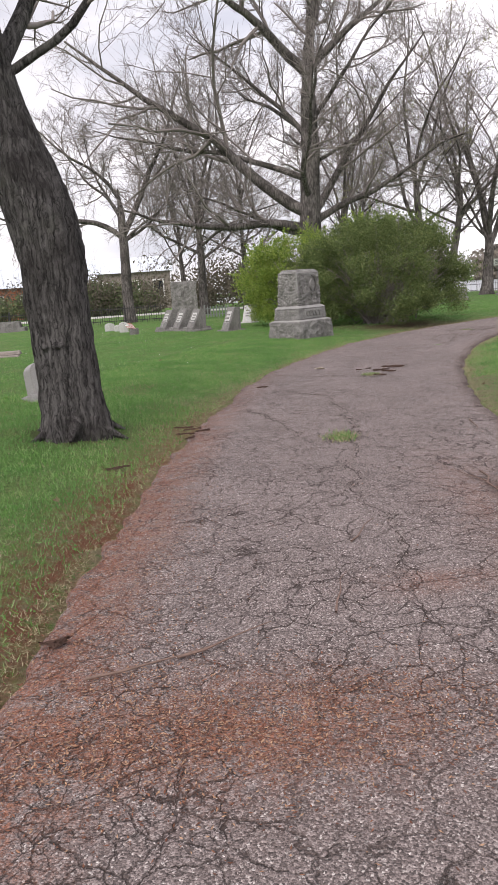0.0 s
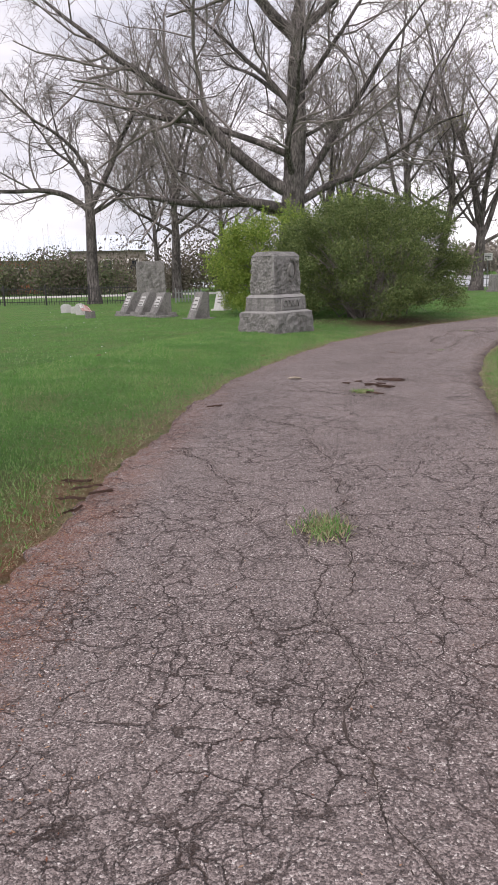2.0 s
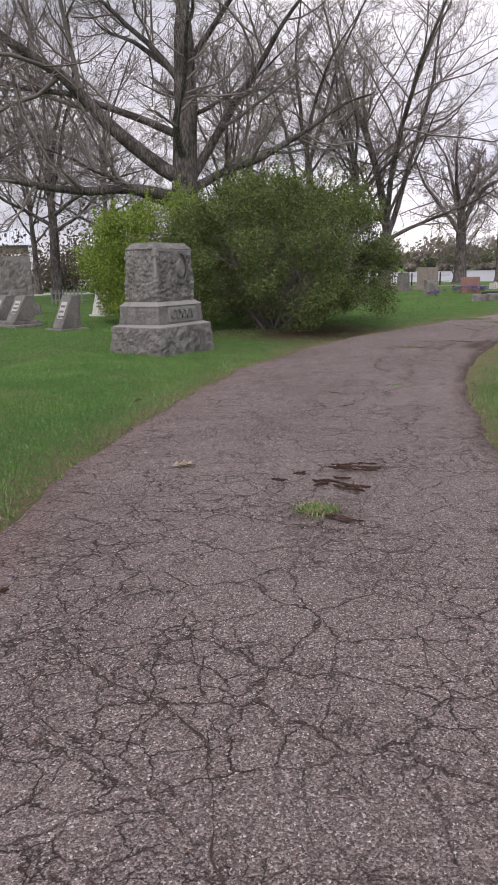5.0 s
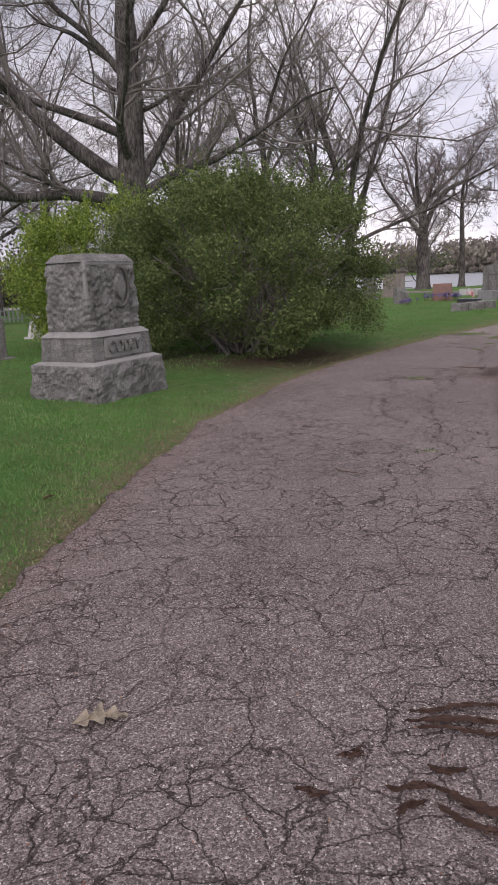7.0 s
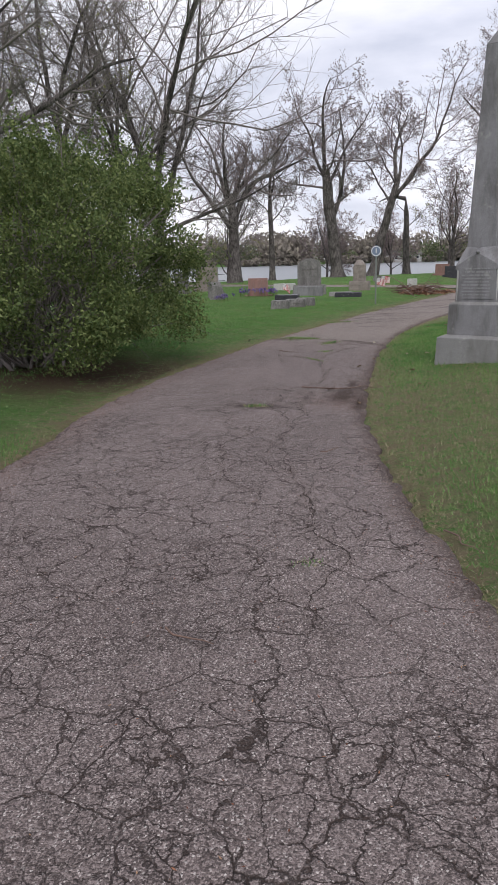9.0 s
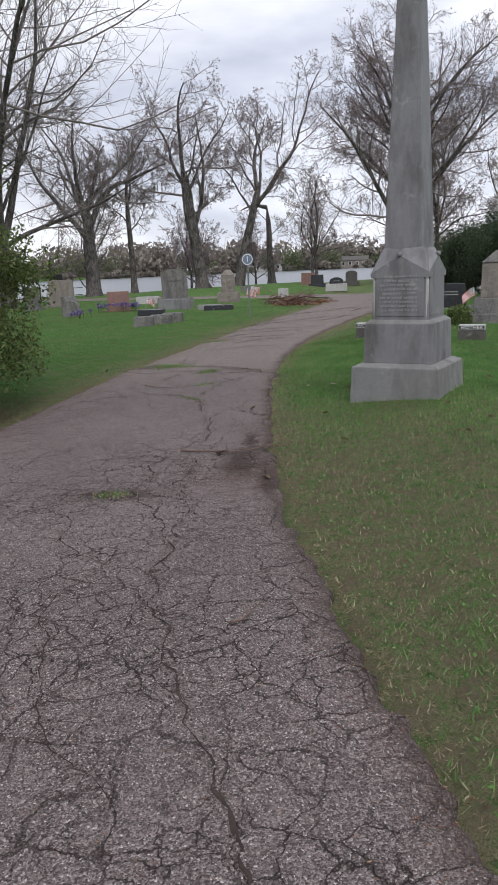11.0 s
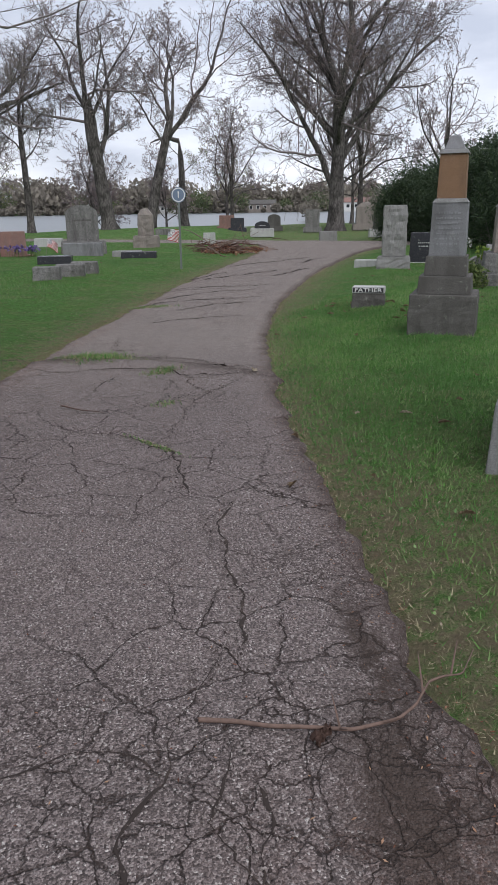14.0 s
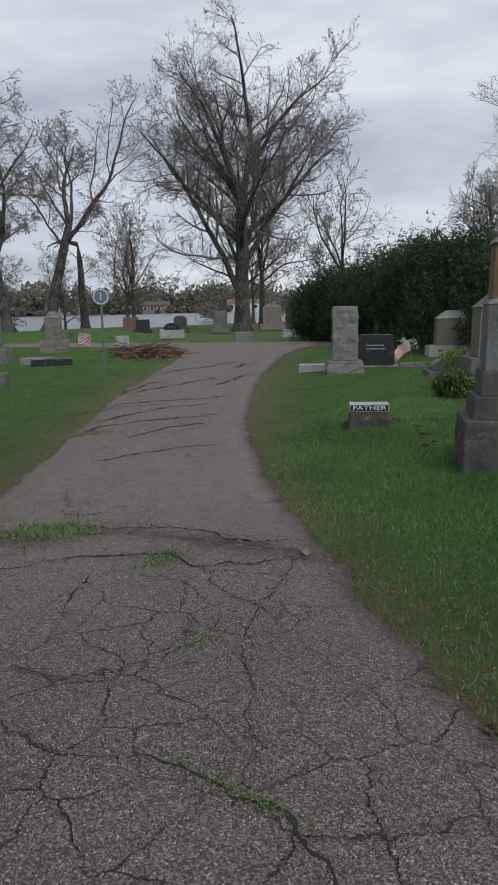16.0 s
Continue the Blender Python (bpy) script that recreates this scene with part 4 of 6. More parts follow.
def pillar_monument():
    """The stepped monument with an orange-brown sandstone column."""
    e = thing("pillar_monument", 13.25, 20.555, 0.23, -66, "stepped grey monument with orange-brown sandstone column", "monument")
    part("base", taper(0.80, 0.80, 0.78, 0.78, -0.3, 0.38, 0.012, 4, 0.012, 7.0), M_DARK_STONE, e, "dark rough-tooled bottom block")
    part("step", taper(0.63, 0.63, 0.60, 0.60, 0.38, 0.60, 0.01), M_DARK_STONE, e)
    part("step", taper(0.50, 0.50, 0.47, 0.47, 0.60, 0.84, 0.01), M_DARK_STONE, e)
    die = part("die", taper(0.42, 0.42, 0.40, 0.40, 0.84, 1.47, 0.008), M_OBELISK, e, "smooth blue-grey inscription block")
    bars(die, 0.30, 7, 1.36, 0.06, -0.2065, 0.020, 7, M_OBELISK_LETTER, letter=0.014)
    part("moulding", taper(0.42, 0.42, 0.34, 0.34, 1.47, 1.52, 0.008), M_OBELISK_BASE, e)
    part("column", taper(0.325, 0.325, 0.305, 0.305, 1.52, 2.03, 0.006), M_BROWN_STONE, e, "orange-brown sandstone column block")
    part("cornice", taper(0.35, 0.35, 0.30, 0.30, 2.03, 2.08, 0.008), M_OBELISK_BASE, e)
    part("finial", taper(0.24, 0.24, 0.10, 0.10, 2.08, 2.24, 0.01), M_OBELISK, e, "small stepped stone finial")
    e.scale = (0.907, 0.907, 0.87)
    return e


pillar_monument()


def slant_marker(x, y, turn, text, label, z=0.02):
    e = thing("grave_marker", x, y, z, turn, label, "grave marker", "small family markers")
    part("body", taper(0.47, 0.27, 0.44, 0.25, -0.05, 0.30, 0.012, 4, 0.012, x), M_DARK_STONE, e, "dark rock-faced body")
    top = part("name_band", taper(0.45, 0.26, 0.45, 0.24, 0.30, 0.385, 0.006), M_PALE_STONE, e, "white-edged name band")
    part("name_panel", taper(0.425, 0.006, 0.425, 0.006, 0.312, 0.374, 0.0, cy=-0.129), M_POLISHED, top)
    letters(text, 0.072, 0.004, M_WHITE, top, pose(0, -0.133, 0.343, 90), width=0.38)
    return e


slant_marker(14.55, 22.42, -62, "FATHER", "low dark marker with white lettered band in grass")
slant_marker(14.95, 20.35, -62, "MOTHER", "low dark marker with white band beside the pillar monument")


def upright(name, x, y, turn, w, d, h, base_h, material, label, top="flat", rough=0.01, base_w=None, z=0.06, lines=3, category="gravestone", group="gravestones across the lawn", lean=0.0, base_material=None, letter_material=None):
    """A gravestone: a base and an upright die with the named top."""
    e = thing(name, x, y, z, turn, label, category, group)
    if base_h:
        part("base", taper((base_w or w * 1.35), d * 1.5, (base_w or w * 1.35) * 0.97, d * 1.45, -0.12, base_h, 0.015, 3, rough, x), base_material or material, e)
    b0 = base_h or -0.12
    cuts = 4 if rough > 0.008 else 0
    if top == "flat":
        die = part("die", taper(w, d, w * 0.96, d * 0.94, b0, h, 0.015, cuts, rough, y), material, e)
    elif top == "hip":
        bm = taper(w, d, w * 0.97, d * 0.97, b0, h * 0.84, 0.01, cuts, rough, y)
        die = part("die", bm, material, e)
        part("cap", taper(w * 1.02, d * 1.04, w * 0.40, d * 0.55, h * 0.84, h, 0.01), base_material or material, e, "hipped stone cap")
    elif top == "slant":
        bm = bmesh.new()
        pts = [(-d / 2, b0), (d / 2, b0), (d / 2, h), (d * 0.12, h)]
        a = [bm.verts.new((-w / 2, p[0], p[1])) for p in pts]
        c = [bm.verts.new((w / 2, p[0], p[1])) for p in pts]
        bm.faces.new(a)
        bm.faces.new(c[::-1])
        for i in range(4):
            bm.faces.new((a[i], c[i], c[(i + 1) % 4], a[(i + 1) % 4]))
        bmesh.ops.recalc_face_normals(bm, faces=bm.faces)
        bmesh.ops.bevel(bm, geom=list(bm.edges), offset=0.012, segments=2, affect="EDGES")
        die = part("die", bm, material, e)
        if lines:
            run = h - b0
            slope = math.atan2(run, d * 0.62)
            panel = part("inscription_panel", taper(w * 0.56, 0.012, w * 0.56, 0.012, -run * 0.22, run * 0.34, 0.002), M_PALE_STONE, die, "pale polished inscription panel")
            panel.matrix_local = Matrix.Translation((0, -d * 0.19 - 0.003, b0 + run / 2)) @ Matrix.Rotation(-(math.pi / 2 - slope), 4, "X")
            bars(panel, w * 0.5, lines, run * 0.22, run * 0.17, -0.008, run * 0.07, int(x * 10), M_DARK_STONE)
        lines = 0
    else:
        bm = bmesh.new()
        n = 14
        rim = [(-w / 2, b0), (w / 2, b0)] + [(w / 2 * math.cos(a), h - w * 0.28 + w * 0.28 * math.sin(a)) for a in [math.pi * i / n for i in range(n + 1)]]
        a = [bm.verts.new((p[0], -d / 2, p[1])) for p in rim]
        c = [bm.verts.new((p[0], d / 2, p[1])) for p in rim]
        bm.faces.new(a)
        bm.faces.new(c[::-1])
        for i in range(len(rim)):
            bm.faces.new((a[i], c[i], c[(i + 1) % len(rim)], a[(i + 1) % len(rim)]))
        bmesh.ops.recalc_face_normals(bm, faces=bm.faces)
        bmesh.ops.bevel(bm, geom=[ed for ed in bm.edges if ed.calc_face_angle(0) > 0.8], offset=0.012, segments=2, affect="EDGES")
        die = part("die", bm, material, e)
    if lines:
        bars(die, w * 0.6, lines, h * 0.72, h * 0.1, -d / 2 - 0.004, h * 0.035, int(x * 7 + y), letter_material or M_DARK_STONE)
    if lean:
        e.matrix_world = e.matrix_world @ Matrix.Rotation(radians(lean), 4, "X")
    return e


# stones on the lawn behind the rock-faced monument
upright("gravestone", -2.1, 30.6, 4, 1.10, 0.5, 1.95, 0.45, M_GRANITE, "big square rock-faced grey granite headstone", rough=0.03, lines=0)
for i_, (x_, y_) in enumerate(((-2.55, 26.6), (-1.98, 25.8), (-1.42, 25.0))):
    upright("slant_gravestone", x_, y_, -58, 0.52, 0.54, 0.84, 0.22, M_GRANITE, "slant-faced grey gravestone in a close row", "slant", 0.0, 0.72, lines=3)
bm = taper(0.8, 2.9, 0.78, 2.86, -0.12, 0.14, 0.02, 3, 0.012)
solid("plinth_kerb", bm, M_GRANITE, "long low granite kerb carrying a row of slant stones", "grave kerb", pose(-1.98, 25.75, 0.06, 0, 0, 34.5))
upright("slant_gravestone", -0.18, 23.15, -58, 0.46, 0.52, 0.86, 0.12, M_GRANITE, "single narrow slant-faced grey gravestone", "slant", 0.0, 0.72, lines=3)
upright("slant_gravestone", 0.62, 28.9, -40, 0.50, 0.36, 0.78, 0.12, M_PALE_STONE, "pale slant gravestone before the shrubs", "slant", 0.0, 0.62, lines=3)
for x_, y_, w_, h_ in ((-5.3, 29.6, 0.4, 0.42), (-4.85, 29.0, 0.32, 0.34), (-4.45, 27.8, 0.34, 0.48)):
    upright("headstone", x_, y_, 15, w_, 0.22, h_, 0, M_PALE_STONE, "small worn pale headstone in short grass", "round", 0.0, lines=0)
upright("headstone", -3.75, 25.5, 25, 0.30, 0.22, 0.30, 0, M_GRANITE, "small low grey headstone with a leaning plaque", "flat", 0.01, lines=0)
# beside the tree
upright("gravestone", -2.72, 8.35, 35, 0.55, 0.3, 0.62, 0.16, M_GRANITE_CUT, "dappled grey gravestone half hidden behind the tree", "round", 0.0, lines=0, lean=-12)
bm = taper(0.9, 0.35, 0.86, 0.33, -0.1, 0.10, 0.02, 3, 0.012)
taper(0.9, 0.30, 0.86, 0.28, 0.10, 0.20, 0.02, 3, 0.012, bm=bm, cy=0.2)
solid("stone_steps", bm, M_TAN_STONE, "two low tan stone slabs in the grass", "stone slab", pose(-6.3, 17.9, 0.06, 0, 0, 6))
upright("gravestone", -12.2, 38.0, 5, 1.6, 0.6, 0.62, 0.3, M_GRANITE, "wide low grey granite gravestone near the fence", "flat", 0.02, lines=0)

# right of the drive, round the pillar monument and the evergreens
upright("gravestone", 20.72, 25.85, -60, 0.52, 0.34, 1.45, 0.32, M_GRANITE_CUT, "tall rock-faced light grey granite headstone", "flat", 0.03, 0.74, lines=0)
upright("flat_marker", 21.35, 27.0, -60, 0.62, 0.4, 0.16, 0, M_PALE_STONE, "low white-topped marker beside tall headstone", "flat", 0.0, lines=0)
upright("gravestone", 22.25, 25.85, -64, 0.84, 0.22, 0.80, 0.10, M_POLISHED, "polished dark granite headstone with etched picture", "flat", 0.0, 1.15, lines=2, base_material=M_PALE_STONE, letter_material=M_PALE_STONE)
upright("flat_marker", 22.4, 25.0, -64, 0.62, 0.3, 0.17, 0, M_GRANITE, "low rough grey marker under evergreens", "flat", 0.02, lines=0)
upright("gravestone", 26.2, 25.4, -60, 0.92, 0.5, 1.28, 0.36, M_TAN_STONE, "tan granite headstone with moulded cap and stepped base", "hip", 0.004, 1.35, lines=0, base_material=M_PALE_STONE)
upright("gravestone", 20.85, 23.7, -58, 0.62, 0.4, 0.40, 0.18, M_GRANITE, "low round-topped grey stone beside green flowers", "round", 0.012, 0.8, lines=0)
upright("gravestone", 18.72, 22.0, -62, 0.98, 0.66, 1.66, 0.62, M_TAN_STONE, "large tan granite monument with hipped rough cap", "hip", 0.012, 1.28, lines=0, base_material=M_GRANITE)
bm = taper(1.80, 1.20, 1.77, 1.17, -0.12, 0.28, 0.02, 4, 0.02, 4.0)
solid("stone_plinth", bm, M_GRANITE, "broad rough granite plinth under the tan monument", "plinth", pose(18.72, 22.0, 0.06, 0, 0, -62))
upright("flat_marker", 15.45, 19.75, -62, 0.62, 0.28, 0.20, 0, M_OBELISK, "low blue-grey flush marker in the grass", "flat", 0.0, lines=0)
upright("headstone", 15.6, 18.9, -60, 0.40, 0.3, 0.34, 0, M_GRANITE, "small grey headstone with dry leaves round it", "round", 0.012, lines=0)
upright("headstone", 14.6, 17.9, -60, 0.50, 0.26, 0.30, 0, M_PALE_STONE, "low pale headstone with dark face", "flat", 0.0, lines=2)
upright("headstone", 20.6, 20.8, -60, 0.62, 0.3, 0.36, 0, M_TAN_STONE, "small tan headstone before the evergreens", "flat", 0.01, lines=0)
for x_, y_ in ((23.5, 23.0), (22.6, 21.4), (24.5, 21.0)):
    upright("flat_marker", x_, y_, -58, 0.7, 0.35, 0.22, 0, M_GRANITE_CUT, "low flat grey marker under evergreens", "flat", 0.0, lines=0)

# left of the drive, towards the lake
upright("gravestone", 20.1, 37.25, -35, 1.02, 0.6, 1.58, 0.46, M_GRANITE, "big rock-faced grey headstone with rounded top", "round", 0.02, 1.45, lines=1)
upright("gravestone", 24.0, 38.75, -45, 0.55, 0.5, 1.45, 0.48, M_TAN_STONE, "squat tan rock-faced headstone with pointed cap", "hip", 0.02, 0.95, lines=0)
upright("gravestone", 17.8, 37.75, -32, 0.85, 0.4, 0.82, 0.12, M_RED_STONE, "red granite headstone behind purple flowers", "flat", 0.004, 1.2, lines=0)
upright("gravestone", 16.9, 43.6, -32, 0.62, 0.4, 1.05, 0.2, M_GRANITE, "grey headstone near the lake shore", "flat", 0.01, lines=0)
upright("gravestone", 19.1, 45.3, -32, 1.15, 0.5, 1.30, 0.2, M_TAN_STONE, "tan square headstone near the lake shore", "flat", 0.01, lines=0)
upright("gravestone", 15.2, 36.6, -30, 0.5, 0.4, 0.62, 0, M_GRANITE, "small rounded dark grey headstone", "round", 0.012, lines=0)
for x_, y_, w_ in ((14.1, 30.0, 0.55), (14.8, 30.2, 0.62), (15.45, 30.6, 0.6)):
    upright("low_gravestone", x_, y_, -38, w_, 0.42, 0.32, 0, M_GRANITE, "low rough grey stone block in a row", "flat", 0.02, lines=0, group="low stone row")
upright("flat_marker", 16.7, 33.7, -40, 0.9, 0.5, 0.28, 0, M_POLISHED, "low dark polished marker", "flat", 0.0, lines=0)
upright("flat_marker", 19.45, 33.6, -45, 1.05, 0.42, 0.26, 0, M_POLISHED, "long low dark polished marker in grass", "flat", 0.0, lines=0)
upright("gravestone", 13.2, 40.5, -28, 0.7, 0.4, 0.75, 0.1, M_GRANITE_CUT, "plain grey headstone by the lake lawn", "flat", 0.004, lines=0)
upright("flat_marker", 12.5, 38.4, -28, 0.9, 0.4, 0.25, 0, M_GRANITE_CUT, "low wide grey marker by the lake lawn", "flat", 0.0, lines=0)
upright("flat_marker", 21.8, 42.0, -40, 1.1, 0.45, 0.4, 0, M_PALE_STONE, "low pale stone beyond the tan headstone", "flat", 0.0, lines=0)
upright("flat_marker", 19.2, 36.0, -40, 1.2, 0.5, 0.46, 0, M_OBELISK, "broad low blue-grey marker before the big headstone", "flat", 0.006, lines=0)
upright("flat_marker", 19.8, 34.6, -42, 0.9, 0.4, 0.24, 0, M_GRANITE_CUT, "low grey marker in the grass near the drive", "flat", 0.004, lines=0)
upright("slant_gravestone", 16.2, 38.5, 20, 0.6, 0.5, 0.72, 0.1, M_GRANITE, "leaning grey slant gravestone towards the lake", "slant", 0.0, 0.8, lines=0)
upright("headstone", 26.9, 38.3, -42, 0.5, 0.3, 0.5, 0, M_PALE_STONE, "small pale headstone behind the brush pile", "flat", 0.004, lines=0)
# across the junction
upright("gravestone", 37.2, 44.6, -48, 0.85, 0.4, 0.72, 0.34, M_POLISHED, "dark headstone with round top on white base", "round", 0.0, 1.35, lines=1, base_material=M_PALE_STONE, letter_material=M_PALE_STONE)
upright("gravestone", 40.0, 38.4, -50, 1.15, 0.5, 1.35, 0.30, M_DARK_STONE, "dark granite headstone on white stepped base", "flat", 0.0, 1.6, lines=0, base_material=M_PALE_STONE)
upright("gravestone", 45.0, 55.0, -48, 1.1, 0.45, 0.95, 0.2, M_RED_STONE, "reddish granite headstone far across the lane", "flat", 0.004, lines=0)
upright("gravestone", 43.5, 52.5, -48, 0.95, 0.45, 0.8, 0.15, M_POLISHED, "dark low headstone far across the lane", "flat", 0.0, lines=0)
upright("gravestone", 46.0, 51.3, -48, 0.9, 0.45, 1.0, 0.2, M_DARK_STONE, "dark upright headstone near the tall maple", "round", 0.0, lines=0)
upright("gravestone", 49.5, 46.0, -50, 1.3, 0.6, 1.7, 0.3, M_TAN_STONE, "tan headstone behind the tall maple", "hip", 0.01, lines=0)
upright("gravestone", 44.6, 46.8, -50, 0.9, 0.5, 1.3, 0.2, M_GRANITE, "grey headstone near the tall maple", "flat", 0.01, lines=0)
upright("flat_marker", 34.5, 38.0, -48, 0.85, 0.4, 0.34, 0, M_GRANITE_CUT, "small low grey marker on the lane's verge", "flat", 0.01, lines=0)
upright("flat_marker", 39.5, 47.0, -48, 0.8, 0.4, 0.3, 0, M_PALE_STONE, "low pale marker beyond the lane", "flat", 0.0, lines=0)
upright("flat_marker", 33.0, 48.2, -48, 0.8, 0.5, 0.4, 0, M_GRANITE, "low rough grey marker beyond the lane", "flat", 0.015, lines=0)
# beside the drive, close on the inner bend
upright("headstone", 5.35, 12.1, -75, 0.45, 0.32, 0.16, 0, M_PALE_STONE, "low pale flat-topped stone at the lawn's edge", "flat", 0.008, lines=0)

# ---- trees and shrubs ----
def bare_tree(name, x, y, bearing, height, radius, limbs, seed, label, stems=(), lean=(0.0, 0.0), clear=0.3, auto=7, twigs=(7, 6, 6), bark=None, twig=None, twig_r=0.009, buds=None, bud_count=0, bud_size=0.05, reach=0.42, rise=0.35, sides=12, flare=1.5, spread=56, tap=1.0, fork=0.42, leaders=4, course=None, wob=0.115):
    """A leafless tree. limbs: (height, turn, rise, length, radius, bend), the turn counted from the right as seen along the bearing; stems: the same, for leaders that carry on the trunk."""
    r = np.random.default_rng(seed)
    z = height_at(x, y) - 0.12
    e = thing(name, x, y, z, 0, label, "tree", "bare trees")
    b = radians(bearing)
    right, ahead = np.array([math.cos(b), -math.sin(b), 0]), np.array([math.sin(b), math.cos(b), 0])
    full, height = height, height * fork
    top = np.array([0, 0, height]) + right * lean[0] + ahead * lean[1]
    k = 22
    t = np.linspace(0, 1, k)
    line = np.outer(t, top) + (np.array([0, 0, 1.0]) * 0 + right * 1.0) * (np.sin(t * 5 + seed) * 0.012 * height * t)[:, None] + ahead * (np.sin(t * 7 + seed * 2) * 0.010 * height * t)[:, None]
    rad = radius * (1 - 0.45 * t ** tap) * (1 - 0.88 * np.clip((t - 0.82) / 0.18, 0, 1)) * (1 + (flare - 1) * np.exp(-t * height / 0.35))
    if course:
        k = 56
        t = np.linspace(0, 1, k)
        cz, cx, cr_ = np.array(course).T
        line = np.outer(t * height, np.array([0, 0, 1.0])) + np.outer(np.interp(t * height, cz, cx), right)
        rad = np.interp(t * height, cz, cr_)
        rad[1:-1] = (rad[:-2] + rad[1:-1] + rad[2:]) / 3
        line[1:-1] = (line[:-2] + line[1:-1] + line[2:]) / 3
    V, F = tubes(line[None], rad[None], max(sides, 14))
    ring = max(sides, 14)
    ang = np.tile(np.arange(ring) * 2 * np.pi / ring, k)
    hh = np.repeat(t * height, ring)
    axis_p = np.repeat(line, ring, 0)
    lobes = 1 + 0.16 * np.exp(-hh / 0.5) * np.sin(ang * 4 + seed) + 0.05 * np.sin(ang * 3 + hh * 1.7) + 0.03 * r.normal(0, 1, len(ang))
    if course:
        lobes += 0.05 * np.abs(np.sin(ang * 10 + 1.4 * np.sin(hh * 2.1) + 0.8 * np.sin(hh * 5.3))) - 0.02 * r.normal(0, 1, len(ang))
    V = axis_p + (V - axis_p) * lobes[:, None]
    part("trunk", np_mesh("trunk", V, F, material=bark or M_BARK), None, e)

    def at_height(h):
        f = np.clip(h / height, 0, 1) * (k - 1)
        i = min(int(f), k - 2)
        return line[i] * (1 - f + i) + line[i + 1] * (f - i), float(np.interp(f, np.arange(k), rad))

    levels, all_P, all_R, all_L = [], [], [], []
    spec = list(limbs) + list(stems)
    for n in range(auto):
        h = height * (0.55 + 0.43 * (n + 0.5 * r.random()) / max(auto, 1))
        spec.append((h, n * 137 + 60 * r.random(), 24 + 26 * r.random(), full * reach * (0.7 + 0.5 * r.random()), 0, rise))
    for n in range(leaders):
        h = height * (0.80 + 0.13 * r.random())
        if full - h < 2.5:
            continue
        spec.append((h, n * 360 / leaders + 70 * r.random(), 66 + 18 * r.random(), (full - h) * (0.85 + 0.25 * r.random()), radius * 0.42, 0.15))
    for h, turn, up, length, lr, bend in spec:
        p, tr = at_height(h)
        a, u = radians(turn), radians(up)
        d = (right * math.cos(a) + ahead * math.sin(a)) * math.cos(u) + np.array([0, 0, 1.0]) * math.sin(u)
        P, R = grow(r, p[None], d[None], np.array([length]), np.array([lr or min(tr * 0.5, 0.015 * length + 0.015)]), 16, wob, bend, 0.16)
        V, F = tubes(P, R, 9)
        part("limb", np_mesh("limb", V, F, material=bark or M_BARK), None, e)
        all_P.append(P), all_R.append(R), all_L.append(length)
    P, R, L = np.concatenate(all_P), np.concatenate(all_R), np.array(all_L, float)
    # the leader's own tip carries shoots too
    vs, fs, off = [], [], 0
    tips = None
    for depth, count in enumerate(twigs):
        st, D, ln, rd = sprout(r, P, R, L, count, 0.22 if depth == 0 else 0.12, spread - 4 * depth, (0.42, 0.48, 0.50, 0.5)[depth], 0.5)
        rd = np.maximum(rd, twig_r * (1.0 if depth == len(twigs) - 1 else 1.5))
        ln = np.maximum(ln, 0.18)
        kk = 6 if depth == 0 else 4 if depth == 1 else 2
        P, R = grow(r, st, D, ln, rd, kk, (0.20, 0.22, 0.22)[depth], (0.42, 0.26, 0.16, 0.1)[depth] * (1 if rise >= 0 else 0.5), 0.4)
        L = ln
        V, F = tubes(P, R, 5 if depth == 0 else 3)
        vs.append(V), fs.append(F + off)
        off += len(V)
        tips = P
    part("crown", np_mesh("crown", np.concatenate(vs), np.concatenate(fs), material=twig or M_TWIG), None, e, "fine leafless twigs")
    if buds is not None and bud_count:
        pick = r.integers(0, len(tips), bud_count)
        C = tips[pick, 1 + r.integers(0, tips.shape[1] - 1, bud_count)] + r.normal(0, 0.04, (bud_count, 3))
        V, Q = leaf_quads(r, C, bud_size)
        part("bud_growth", np_mesh("bud_growth", V, Q, material=buds, smooth=False), None, e, "swelling spring buds")
    return e


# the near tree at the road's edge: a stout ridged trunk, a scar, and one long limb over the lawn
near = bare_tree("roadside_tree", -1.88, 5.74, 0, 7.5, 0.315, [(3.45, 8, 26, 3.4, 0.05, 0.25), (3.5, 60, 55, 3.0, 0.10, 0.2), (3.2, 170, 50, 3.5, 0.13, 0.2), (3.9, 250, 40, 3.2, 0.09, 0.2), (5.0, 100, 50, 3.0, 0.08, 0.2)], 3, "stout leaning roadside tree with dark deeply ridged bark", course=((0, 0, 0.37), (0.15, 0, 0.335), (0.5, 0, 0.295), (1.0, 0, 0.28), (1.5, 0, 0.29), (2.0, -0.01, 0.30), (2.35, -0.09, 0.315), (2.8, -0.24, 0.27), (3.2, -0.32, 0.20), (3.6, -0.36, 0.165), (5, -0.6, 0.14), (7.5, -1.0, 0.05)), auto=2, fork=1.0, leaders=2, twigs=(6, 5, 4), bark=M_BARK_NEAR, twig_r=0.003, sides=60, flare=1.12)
for dz, dx, rr in ((1.03, -0.07, 0.034), (1.04, 0.06, 0.05)):
    bm = bmesh.new()
    bmesh.ops.create_uvsphere(bm, u_segments=12, v_segments=8, radius=rr, matrix=pose(dx - 0.06, -0.285, dz) @ Matrix.Diagonal((1.1, 0.6, 0.75, 1)))
    part("knot", bm, M_BARK_NEAR, near, "healed grey knot")
